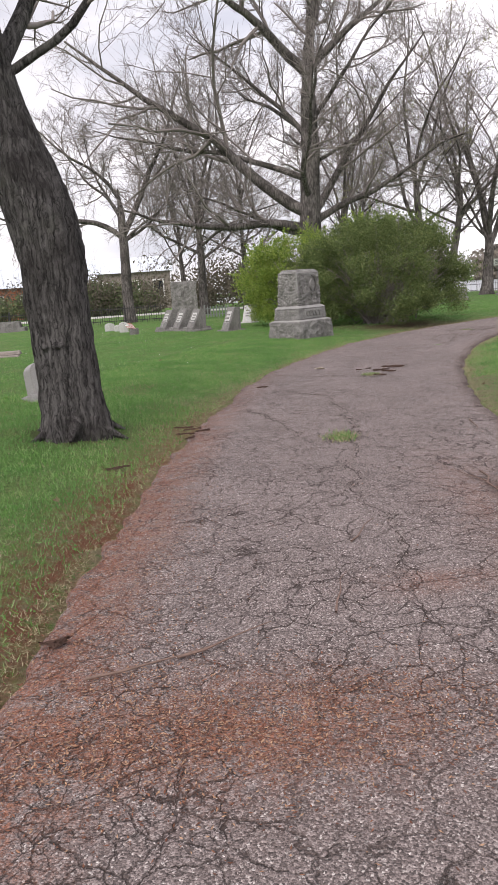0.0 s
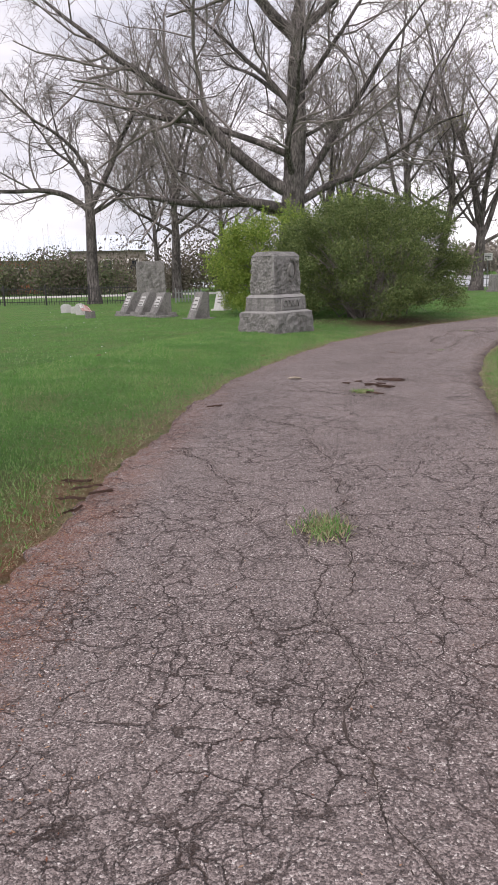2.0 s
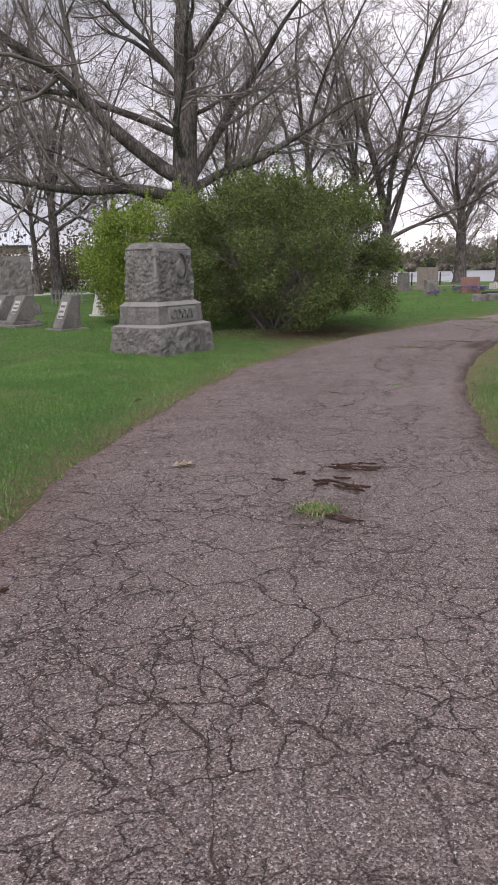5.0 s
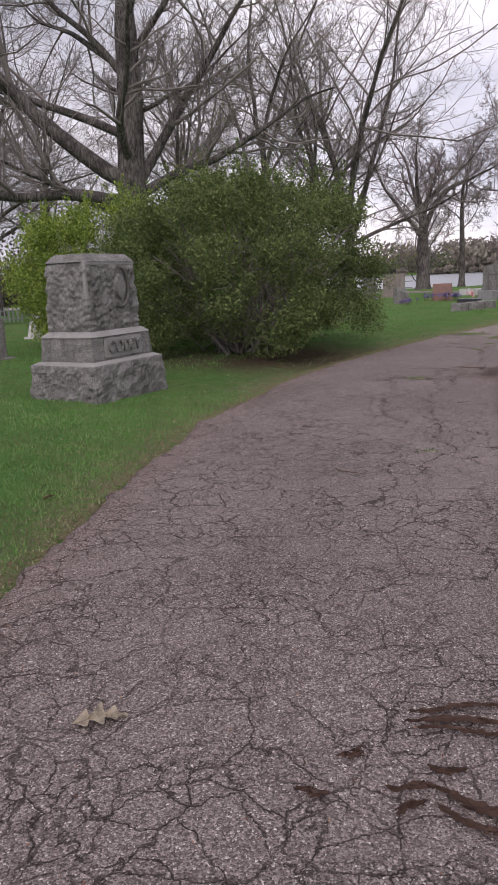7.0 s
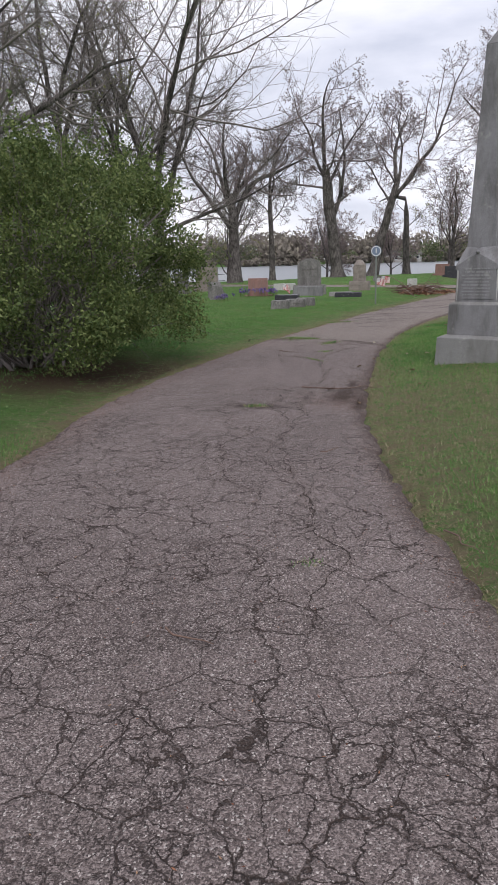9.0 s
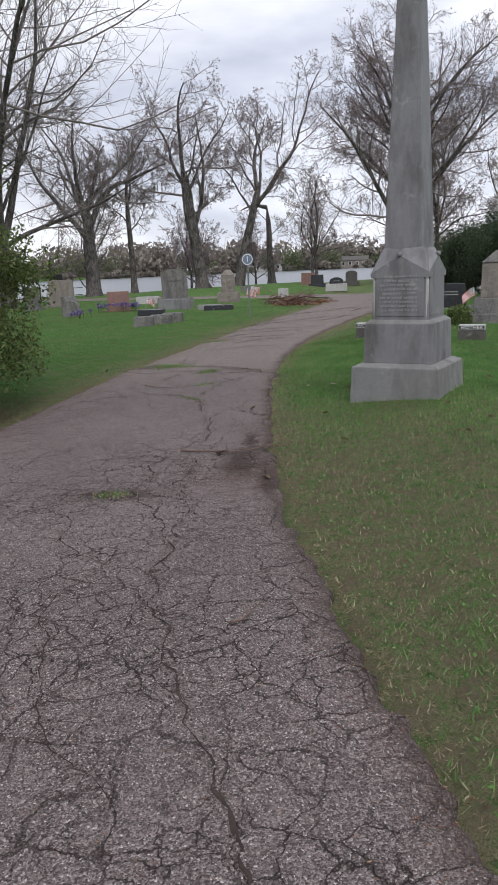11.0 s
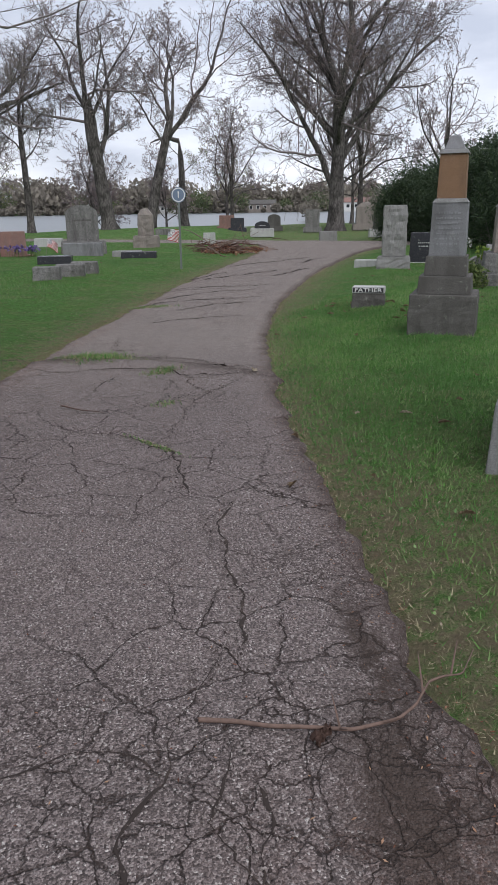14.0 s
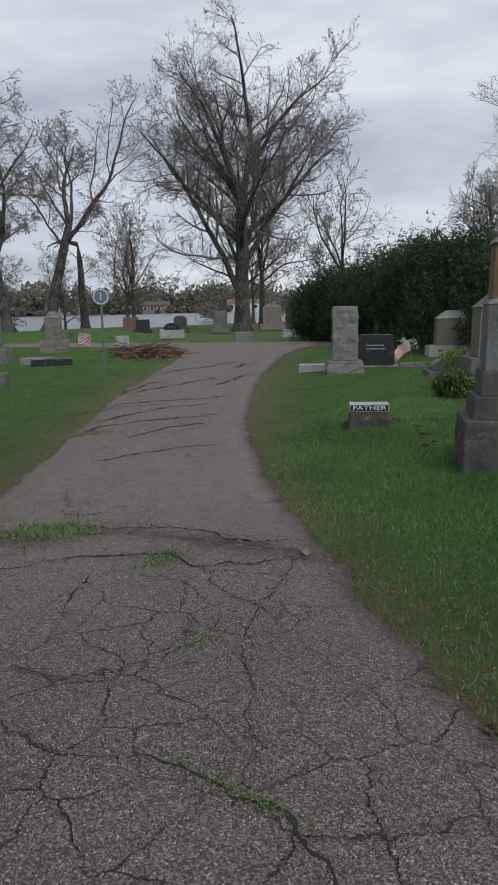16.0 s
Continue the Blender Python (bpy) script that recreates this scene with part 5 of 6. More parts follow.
for a_, len_, w_ in ((-25, 0.34, 0.085), (-75, 0.24, 0.09), (-130, 0.26, 0.09), (35, 0.3, 0.08), (160, 0.26, 0.09), (95, 0.3, 0.08)):
    r_ = np.random.default_rng(int(a_ + 200))
    P, R = grow(r_, np.array([[0.22 * math.cos(radians(a_)), 0.22 * math.sin(radians(a_)), 0.28]]), np.array([[math.cos(radians(a_)), math.sin(radians(a_)), -0.85]]), np.array([len_ * 1.25]), np.array([w_]), 8, 0.05, 0.35, 0.12)
    V, F = tubes(P, R, 10)
    part("root", np_mesh("root", V, F, material=M_BARK_NEAR), None, near)

# the great spreading tree behind the shrubs
bare_tree("spreading_tree", 4.12, 36.35, 6, 21, 0.62, [(5.0, 176, 40, 15.5, 0.32, -0.28), (6.6, 184, 24, 12.5, 0.17, 0.05), (4.2, 190, 18, 9.5, 0.26, 0.45), (4.0, 172, 8, 6.5, 0.14, -0.25), (4.6, -6, 52, 10.0, 0.22, 0.0), (4.5, 8, 20, 8.5, 0.20, 0.05), (5.6, 250, 40, 7.0, 0.18, 0.1), (6.4, 80, 40, 7.0, 0.16, 0.2), (8.8, 150, 40, 8.0, 0.13, 0.3), (9.2, -5, 44, 8.0, 0.13, 0.3)], 11, "great spreading bare tree with massive low limbs", stems=[(11.6, 172, 50, 8.5, 0.28, -0.4), (11.7, 10, 48, 8.0, 0.22, -0.2), (11.5, 100, 76, 8.0, 0.24, 0.2)], lean=(0.3, 0), fork=0.60, leaders=1, auto=4, twigs=(12, 10, 8), reach=0.36, twig_r=0.0082, wob=0.085)
# forked tree by the fence
bare_tree("forked_tree", -5.8, 40.2, -6, 7.4, 0.33, [(4.7, 170, 46, 8.5, 0.17, 0.15), (4.9, 20, 72, 8.5, 0.19, 0.15), (5.8, 120, 55, 7.0, 0.10, 0.2), (4.6, 5, 35, 5.0, 0.07, 0.3), (6.8, 200, 60, 7.0, 0.11, 0.2)], 17, "slim grey forked tree beside the iron fence", auto=2, fork=1.0, leaders=1, twigs=(12, 9, 8), twig_r=0.0085, reach=0.7)
# trees between the spreading tree and the fence
for n_, (x_, y_, h_, rr_) in enumerate(((-1.8, 48.0, 16, 0.32), (1.2, 52.0, 15, 0.26), (-3.6, 57.0, 15, 0.22), (8.2, 50.0, 15, 0.24), (10.5, 58.0, 17, 0.25))):
    bare_tree("woodland_tree", x_, y_, 0, h_, rr_, [], 30 + n_, "bare grey woodland tree behind the shrubs", auto=6, fork=0.4, leaders=5, twigs=(9, 7, 7), twig_r=0.0095, reach=0.45, rise=0.25)
# tall tree group on the lake side
bare_tree("twin_stemmed_tree", 12.9, 46.0, 15, 17, 0.30, [(4.0, 150, 62, 11, 0.15, 0.2)], 41, "tall slim bare tree with faint green buds", lean=(-0.9, 0), auto=5, fork=0.5, leaders=3, twigs=(9, 8, 6), buds=M_BUD_GREEN, bud_count=5000, bud_size=0.045, reach=0.38, wob=0.07)
bare_tree("leaning_tree", 14.4, 47.0, 15, 14, 0.30, [(5.0, 20, 68, 8, 0.14, 0.2)], 42, "bare tree leaning over the lake lawn", lean=(1.0, 0), auto=5, fork=0.5, leaders=3, twigs=(9, 7, 6), reach=0.4)
bare_tree("multi_stemmed_tree", 16.9, 46.6, 18, 20, 0.40, [(2.9, 150, 74, 13, 0.17, 0.3), (3.1, 25, 72, 13, 0.18, 0.35), (3.6, 80, 74, 13, 0.15, 0.3), (3.4, 200, 64, 9, 0.10, 0.4), (4.3, -5, 62, 8, 0.09, 0.5)], 43, "tall bare tree parting into many upright stems", lean=(0.2, 0), auto=2, fork=0.22, leaders=3, twigs=(12, 9, 7), reach=0.36, twig_r=0.0095, wob=0.06)
bare_tree("shore_tree", 27.9, 58.6, 27, 12, 0.50, [(4.2, 12, 52, 8.5, 0.26, 0.15), (3.6, 170, 60, 8.0, 0.20, 0.2), (4.6, 120, 66, 8.5, 0.20, 0.2), (6.0, 30, 60, 7.5, 0.16, 0.1)], 44, "dark bare shore tree with several forks", auto=3, fork=0.5, leaders=2, twigs=(11, 8, 7), reach=0.35, twig_r=0.0115, twig=M_TWIG_PURPLE, buds=M_BUD_RED, bud_count=5000, bud_size=0.04)
bare_tree("slim_shore_tree", 31.6, 59.4, 28, 12, 0.24, [], 45, "slim bare tree at the water's edge", auto=4, fork=0.6, leaders=3, twigs=(9, 8, 6), reach=0.32, twig_r=0.011)
bare_tree("budding_shore_tree", 38.6, 60.5, 30, 9, 0.52, [(4.0, 165, 66, 11.5, 0.27, 0.1), (4.5, 40, 70, 9.0, 0.20, 0.1), (7.5, 150, 60, 8.0, 0.16, 0.2), (7.5, 30, 62, 7.5, 0.14, 0.2)], 46, "crooked shore tree with clusters of dark buds", lean=(-0.9, 0), auto=2, fork=1.0, leaders=1, twigs=(10, 8, 7), twig_r=0.011, buds=M_BUD_RED, bud_count=11000, bud_size=0.048, reach=0.55, twig=M_TWIG_PURPLE)
bare_tree("bent_shore_tree", 42.5, 60.8, 33, 9, 0.42, [(6.5, 8, 42, 12.0, 0.19, -0.05), (7.5, 130, 62, 7.5, 0.20, 0.15), (6.0, 160, 45, 6.0, 0.10, 0.3), (8.4, 70, 60, 6.0, 0.12, 0.2)], 47, "bent shore tree leaning, tipped with dark buds", lean=(2.2, 0), auto=2, fork=1.0, leaders=1, twigs=(10, 8, 7), twig_r=0.011, buds=M_BUD_RED, bud_count=10000, bud_size=0.048, reach=0.5, twig=M_TWIG_PURPLE)
bare_tree("broken_tree", 50.5, 65.5, 37, 7.4, 0.36, [(7.2, 180, 10, 2.6, 0.22, -0.5)], 48, "broken hooked trunk of a dead shore tree", lean=(-0.3, 0), auto=2, fork=1.0, leaders=0, twigs=(4, 4, 3), reach=0.3)
# the tall maple across the junction
bare_tree("tall_maple", 48.4, 47.7, 54, 19, 0.56, [(2.4, 165, 62, 12.5, 0.24, 0.35), (4.2, 25, 60, 12.5, 0.21, 0.3), (6.0, 175, 38, 10, 0.20, 0.35), (6.5, -5, 38, 9, 0.18, 0.4), (8.5, 140, 60, 11, 0.16, 0.2), (9.2, 30, 60, 11, 0.16, 0.2), (5.5, 265, 40, 9, 0.18, 0.3), (7.0, 95, 40, 9, 0.18, 0.3), (9.5, 175, 45, 8, 0.16, 0.3)], 49, "tall many-limbed maple in purple-brown bud", auto=6, fork=0.52, leaders=4, twigs=(12, 9, 8), twig_r=0.0095, buds=M_BUD_RED, bud_count=26000, bud_size=0.05, reach=0.34, twig=M_TWIG_PURPLE, wob=0.095)
for n_, (x_, y_, h_, rr_) in enumerate(((56.5, 53.5, 14, 0.42), (60.5, 54.0, 13, 0.30), (62.0, 47.0, 12, 0.28), (57.0, 66.0, 11, 0.20), (61.5, 71.0, 11, 0.22), (48.0, 74.0, 9, 0.14), (36.0, 75.0, 12, 0.20), (45.0, 71.0, 9, 0.16), (54.0, 72.0, 9, 0.15), (68.0, 60.0, 10, 0.2))):
    bare_tree("distant_tree", x_, y_, 45, h_, rr_, [], 60 + n_, "bare grey-brown tree near the lake", auto=5, fork=0.4, leaders=4, twigs=(8, 6, 5), twig_r=0.013, reach=0.42, buds=(M_BUD_GREEN if n_ in (4, 6) else M_BUD_RED), bud_count=1500, bud_size=0.08, twig=M_TWIG_PURPLE)
for n_, (x_, y_, h_) in enumerate(((45.0, 27.5, 13), (39.5, 26.0, 7.5), (41.0, 28.5, 7))):
    bare_tree("distant_tree", x_, y_, 70, h_, 0.22, [], 80 + n_, "bare tree rising behind the evergreens", auto=5, fork=0.35, leaders=6, twigs=(9, 7, 6), twig_r=0.008, reach=0.4, rise=0.5)


def shrub(name, x, y, rx, ry, h, turn, seed, leaves, size, material, label, clumps=90, stems=60, foot=0.1, narrow=0.5, clump_r=0.36, category="shrub", wild=0):
    """A dense shrub: bare stems from one crown, and clumps of small leaves with an uneven outline."""
    r = np.random.default_rng(seed)
    z = height_at(x, y) - 0.03
    e = thing(name, x, y, z, turn, label, category)
    th = r.random(clumps) * 2 * np.pi
    u = foot + (1 - foot) * r.random(clumps) ** 0.75
    prof = np.sqrt(np.clip(1 - (np.abs(u - 0.42) / 0.62) ** 2.3, 0.05, 1))
    rr = prof * (0.74 + 0.30 * r.random(clumps)) * np.where(r.random(clumps) < 0.25, 0.6, 1)
    C = np.column_stack([np.cos(th) * rr * rx, np.sin(th) * rr * ry, u * h])
    n = leaves
    pick = r.integers(0, clumps, n)
    spread = clump_r * (0.6 + 0.8 * r.random(clumps))
    q = unit(r.normal(0, 1, (n, 3))) * (r.random((n, 1)) ** 0.45) * spread[pick][:, None] * np.array([1.15, 1.15, 0.9])
    L = C[pick] + q
    if wild:
        tops = r.integers(0, clumps, wild)
        stem = r.random((wild, 1))
        shoot = unit(r.normal(0, 0.45, (clumps, 3)) + np.array([0, 0, 1.0]) + C * np.array([0.12, 0.12, 0]))
        k = r.integers(0, 3, wild)
        jit = unit(r.normal(0, 1, (clumps * 3, 3)) * 0.35 + np.repeat(shoot, 3, 0))
        L = np.concatenate([L, C[tops] + jit[tops * 3 + k] * (spread[tops][:, None] * (0.7 + 1.1 * stem)) + r.normal(0, 0.02, (wild, 3))])
    L[:, 2] = np.maximum(L[:, 2], 0.04)
    V, Q = leaf_quads(r, L, size, 0.6, narrow)
    P0 = np.column_stack([r.normal(0, 0.16 * rx, stems), r.normal(0, 0.16 * ry, stems), np.zeros(stems)])
    target = C[r.integers(0, clumps, stems)]
    D = target - P0
    Pm, Rm = grow(r, P0, D + np.array([0, 0, 0.5]), np.linalg.norm(D, axis=1), 0.012 + 0.022 * r.random(stems), 7, 0.07, -0.1, 0.3)
    Vs, Fs = tubes(Pm, Rm, 5)
    tagged(part("stemwork", np_mesh("stemwork", Vs, Fs, material=M_TWIG), None, e, "thin bare grey stems"), kind="stuff")
    st, D2, ln, rd = sprout(r, Pm, Rm, np.linalg.norm(D, axis=1), 7, 0.3, 40, 0.4, 0.5)
    P2, R2 = grow(r, st, D2, ln, rd, 4, 0.12, 0.2, 0.4)
    V2, F2 = tubes(P2, R2, 3)
    tagged(part("twigwork", np_mesh("twigwork", V2, F2, material=M_TWIG), None, e), kind="stuff")
    part("foliage", np_mesh("foliage", V, Q, material=material, smooth=False), None, e, "dense small leaves")
    return e


shrub("large_shrub", 4.75, 22.1, 2.75, 2.35, 3.1, 35, 101, 140000, 0.026, M_LEAF_BUSH, "large rounded green shrub arching over the drive's edge", 210, 110, 0.05, 0.5, 0.36, wild=20000)
shrub("spring_shrub", 2.35, 25.3, 2.0, 1.8, 3.0, 0, 102, 64000, 0.030, M_LEAF_YELLOW, "bright yellow-green shrub behind the granite monument", 120, 60, 0.05, 0.5, 0.38, wild=12000)
shrub("spring_shrub", 5.4, 27.0, 2.0, 1.6, 3.4, 0, 103, 20000, 0.05, M_LEAF_YELLOW, "taller pale green shrub behind the large shrub", 80, 40, 0.1, 0.5, 0.42, wild=4000)
for n_, (x_, y_, rx_, h_) in enumerate(((36.9, 35.3, 1.35, 2.5), (35.9, 33.9, 2.0, 2.9), (34.4, 31.4, 2.2, 3.1), (32.6, 29.2, 2.3, 3.3), (30.2, 27.2, 2.3, 3.3), (27.8, 24.9, 2.3, 3.1), (26.6, 22.4, 2.4, 3.0), (25.4, 19.8, 2.4, 2.9), (24.6, 17.0, 2.5, 2.9))):
    shrub("evergreen", x_, y_, rx_, rx_ * 0.85, h_, 20 * n_, 120 + n_, 17000, 0.085, M_CONIFER, "dark dense yew-like evergreen in an overgrown row", 110, 12, 0.03, 0.2, 0.5, "evergreen", 2500)
tagged(shrub("low_plant", 17.6, 22.4, 0.3, 0.26, 0.32, 0, 140, 1500, 0.05, M_LEAF_BUSH, "small green plant beside the pillar monument", 18, 8, 0.1, 0.35, 0.14), group="grave plants")


def leaf_mass(name, centres, spread, count, size, seed, material, label, category, stalks=0):
    """Far growth that nobody could count, as one object."""
    r = np.random.default_rng(seed)
    C = np.asarray(centres, float)
    pick = r.integers(0, len(C), count)
    s = np.asarray(spread, float)[pick]
    q = unit(r.normal(0, 1, (count, 3))) * (r.random((count, 1)) ** 0.5) * s
    V, Q = leaf_quads(r, C[pick] + q, size, 0, 0.6)
    if stalks:
        pk = r.integers(0, len(C), stalks)
        base = C[pk] + r.normal(0, 1, (stalks, 3)) * s[:1].mean(0) * np.array([0.7, 0.7, 0])
        base[:, 2] = C[pk, 2] - s[:1, 2].mean()
        P, R = grow(r, base, r.normal(0, 0.12, (stalks, 3)) + np.array([0, 0, 1.0]), s[pk % len(s), 2] * (1.8 + r.random(stalks)), np.full(stalks, size * 0.12), 4, 0.06, 0.2, 0.3)
        st, D2, ln, rd = sprout(r, P, R, s[pk % len(s), 2] * 2, 6, 0.3, 35, 0.35, 0.5)
        P2, R2 = grow(r, st, D2, ln, rd, 3, 0.1, 0.3, 0.4)
        for pp, rr in ((P, R), (P2, R2)):
            v, f = tubes(pp, rr, 3)
            Q = np.concatenate([Q, f + len(V)])
            V = np.concatenate([V, v])
    solid(name, np_mesh(name, V, Q, material=material, smooth=False), None, label, category, kind="stuff")


r_far = np.random.default_rng(9)


def band(x0, y0, x1, y1, n, depth, h0, h1):
    t = np.linspace(0, 1, n)
    h = h0 + (h1 - h0) * r_far.random(n)
    c = np.column_stack([x0 + (x1 - x0) * t + r_far.normal(0, depth, n), y0 + (y1 - y0) * t + r_far.normal(0, depth, n), h * 0.5])
    return c, np.column_stack([h * 0.7, h * 0.7, h * 0.55])


c_, s_ = band(-34, 74, 4, 66, 46, 2.5, 2.2, 4.2)
leaf_mass("far_scrub", c_, s_, 26000, 0.11, 201, M_SCRUB_NEAR, "brown leafless scrub beyond the street", "scrub", 250)
c_, s_ = band(-20, 68, -8, 66, 12, 1.2, 2.2, 4.4)
leaf_mass("far_evergreens", c_, s_, 16000, 0.11, 202, M_SCRUB_GREEN, "dull green hedge beyond the street", "hedge")
c_, s_ = band(-3, 64, 26, 92, 40, 3.0, 2.5, 6.5)
leaf_mass("far_scrub", c_, s_, 20000, 0.13, 203, M_SCRUB_NEAR, "brown leafless thicket behind the shrubs", "scrub", 250)
c_, s_ = band(20, 375, 420, 190, 150, 9, 6, 15)
leaf_mass("far_woods", c_, s_, 62000, 1.0, 204, M_SCRUB_HAZED, "bare brown woods on the far shore", "woods", 500)
c_, s_ = band(20, 325, 380, 165, 90, 6, 1.0, 3.0)
leaf_mass("far_shore_reeds", c_, s_, 26000, 0.8, 205, M_SCRUB_HAZED, "dull brown reedy bank across the lake", "reeds")
c_, s_ = band(56, 330, 330, 190, 26, 8, 4, 10)
leaf_mass("far_evergreens", c_, s_, 14000, 0.42, 206, M_SCRUB_GREEN, "dark green trees on the far shore", "woods")
c_, s_ = band(96, 74, 165, 30, 46, 5, 1.5, 3.6)
leaf_mass("far_scrub", c_, s_, 20000, 0.22, 207, M_SCRUB_HAZED, "brown scrub beyond the far gravestones", "scrub", 700)

# ---- fences, sign, flags, far buildings ----
def iron_fence(x0, y0, x1, y1, h, label, material, gap=0.13, post_gap=2.4, bar=0.011, post=0.035, group="fences"):
    a, b = Vector((x0, y0, 0)), Vector((x1, y1, 0))
    length = (b - a).length
    e = thing("fence", x0, y0, height_at(x0, y0), math.degrees(math.atan2(y1 - y0, x1 - x0)), label, "fence", group)
    for z in (0.18, h - 0.12):
        part("rail", taper(length, 0.03, length, 0.03, z - 0.018, z + 0.018, 0.0, cx=length / 2), material, e)
    pm = bpy.data.meshes.new("post")
    bm = taper(post * 2, post * 2, post * 2, post * 2, -0.15, h + 0.05, 0.006)
    taper(post * 2.4, post * 2.4, post, post, h + 0.05, h + 0.10, 0.0, bm=bm)
    bm.to_mesh(pm)
    bm.free()
    for i in range(int(length / post_gap) + 1):
        part("post", pm, material, e).location = (i * post_gap, 0, 0)
    bm = taper(bar * 2, bar * 2, bar * 2, bar * 2, 0.04, h - 0.04, 0.0)
    taper(bar * 2.2, bar * 2.2, 0.002, 0.002, h - 0.04, h + 0.03, 0.0, bm=bm)
    km = bpy.data.meshes.new("picket")
    bm.to_mesh(km)
    bm.free()
    for i in range(1, int(length / gap)):
        part("picket", km, material, e).location = (i * gap, 0, 0)
    return e


iron_fence(-22.0, 43.6, -3.6, 38.2, 0.95, "long black iron picket fence along the lawn", M_IRON, 0.14)
iron_fence(-1.5, 38.4, 0.0, 38.5, 0.62, "weathered grey picket fence behind the gravestones", M_STEEL, 0.16, 2.4, 0.03)
iron_fence(14.5, 52.5, 26.5, 57.5, 0.75, "low dark wire fence near the lake shore", M_IRON, 0.6, 3.0, 0.008)


def round_sign():
    e = thing("round_sign", 18.26, 30.48, 0.06, -52, "round numbered section sign on thin steel post", "sign")
    part("post", taper(0.05, 0.03, 0.05, 0.03, -0.1, 1.62, 0.004), M_STEEL, e)
    bm = bmesh.new()
    bmesh.ops.create_cone(bm, cap_ends=True, segments=32, radius1=0.18, radius2=0.18, depth=0.012, matrix=pose(0, -0.022, 1.75, 90))
    disc = part("disc", bm, M_SIGN, e, "blue-grey painted disc")
    bm = bmesh.new()
    bmesh.ops.create_circle(bm, segments=32, radius=0.165)
    rim = bm.edges[:]
    ext = bmesh.ops.extrude_edge_only(bm, edges=rim)
    bmesh.ops.scale(bm, vec=(0.86, 0.86, 1), verts=[v for v in ext["geom"] if isinstance(v, bmesh.types.BMVert)])
    bm.transform(pose(0, -0.0305, 1.75, 90))
    part("ring", bm, M_WHITE, disc, "white painted ring")
    letters("1", 0.22, 0.002, M_WHITE, disc, pose(0, -0.031, 1.75, 90))
    return e


round_sign()


def small_flag(x, y, z, turn, tilt, size, label, droop=0.5, stick=0.7):
    """A little striped grave flag on a stick, its cloth rippled and hanging."""
    e = thing("grave_flag", x, y, z, turn, label, "flag", "grave flags")
    part("stick", rod((0, 0, -0.05), (math.sin(radians(tilt)) * stick, 0, math.cos(radians(tilt)) * stick), 0.005), M_TAN_STONE, e, "thin wooden stick")
    tip = Vector((math.sin(radians(tilt)) * stick, 0, math.cos(radians(tilt)) * stick))
    along = Vector((math.sin(radians(tilt)), 0, math.cos(radians(tilt))))
    w, h = size, size * 0.62

    def cloth(u, v):
        """u along the fly, v down the hoist."""
        p = tip - along * (v * h)
        drop = droop * u * u * w * 0.6 + droop * u * w * 0.3
        return p + Vector((u * w * 0.82, 0.05 * size / 0.45 * math.sin(u * 7 + v * 2) * u, -drop))

    rows = 13
    for i in range(rows):
        bm = bmesh.new()
        u0 = 0.42 if i < 7 else 0.0
        n = 12
        cols = [[bm.verts.new(cloth(u0 + (1 - u0) * j / n, (i + q) / rows)) for q in (0, 1)] for j in range(n + 1)]
        for j in range(n):
            bm.faces.new((cols[j][0], cols[j + 1][0], cols[j + 1][1], cols[j][1]))
        part("stripe", bm, M_RED if i % 2 == 0 else M_CLOTH, e)
    bm = bmesh.new()
    cols = [[bm.verts.new(cloth(0.42 * j / 5, q / 4 * 7 / rows)) for q in range(5)] for j in range(6)]
    for j in range(5):
        for q in range(4):
            bm.faces.new((cols[j][q], cols[j + 1][q], cols[j + 1][q + 1], cols[j][q + 1]))
    canton = part("canton", bm, M_BLUE, e, "dark blue canton")
    bm = bmesh.new()
    for i in range(7):
        for j in range(5):
            c = cloth(0.42 * (i + 0.5 + 0.25 * (j % 2)) / 7.3, (j + 0.5) / 5 * 7 / rows)
            for s in (-0.0035, 0.0035):
                bmesh.ops.create_circle(bm, cap_ends=True, segments=5, radius=0.013 * size / 0.45, matrix=Matrix.Translation(c + Vector((0, s, 0))) @ pose(0, 0, 0, 90))
    part("stars", bm, M_CLOTH, canton)
    return e


small_flag(10.64, 16.66, 0.05, 112, 6, 0.46, "small striped flag drooping on its stick by the obelisk", 0.62, 0.78)
small_flag(22.05, 24.85, 0.22, 120, 10, 0.40, "small striped flag standing on low marker", 0.7, 0.55)
small_flag(24.5, 38.2, 0.06, -40, 8, 0.5, "small striped flag beside squat tan headstone", 0.25, 0.62)
small_flag(26.8, 40.6, 0.06, -40, 4, 0.55, "small striped flag behind the brush pile", 0.1, 0.62)
small_flag(18.6, 37.2, 0.06, -20, 10, 0.4, "small striped flag beside red headstone", 0.6, 0.6)
small_flag(-3.9, 25.3, 0.3, 20, -35, 0.40, "small striped flag leaning on low headstone", 0.15, 0.35)

# the notice board by the water
e = thing("notice_sign", 19.4, 51.3, 0.1, -21, "small white notice board on a thin steel post", "sign")
part("post", taper(0.06, 0.04, 0.06, 0.04, -0.2, 2.05, 0.004), M_STEEL, e)
board = part("board", taper(0.60, 0.02, 0.60, 0.02, 1.92, 2.40, 0.003, cy=-0.032), M_WHITE, e)
for z_ in (2.28, 2.18, 2.08):
    part("text_line", taper(0.42, 0.004, 0.42, 0.004, z_ - 0.02, z_ + 0.02, 0.0, cy=-0.0455), M_BLACK, board)

# the mailbox-like post by the lake
e = thing("marker_post", 24.2, 56.0, 0.0, 0, "dark post with small box near the water", "post")
part("pole", rod((0, 0, -0.1), (0, 0, 1.1), 0.04), M_IRON, e)
part("box", taper(0.35, 0.2, 0.35, 0.2, 1.0, 1.65, 0.03), M_IRON, e, "dark upright box")


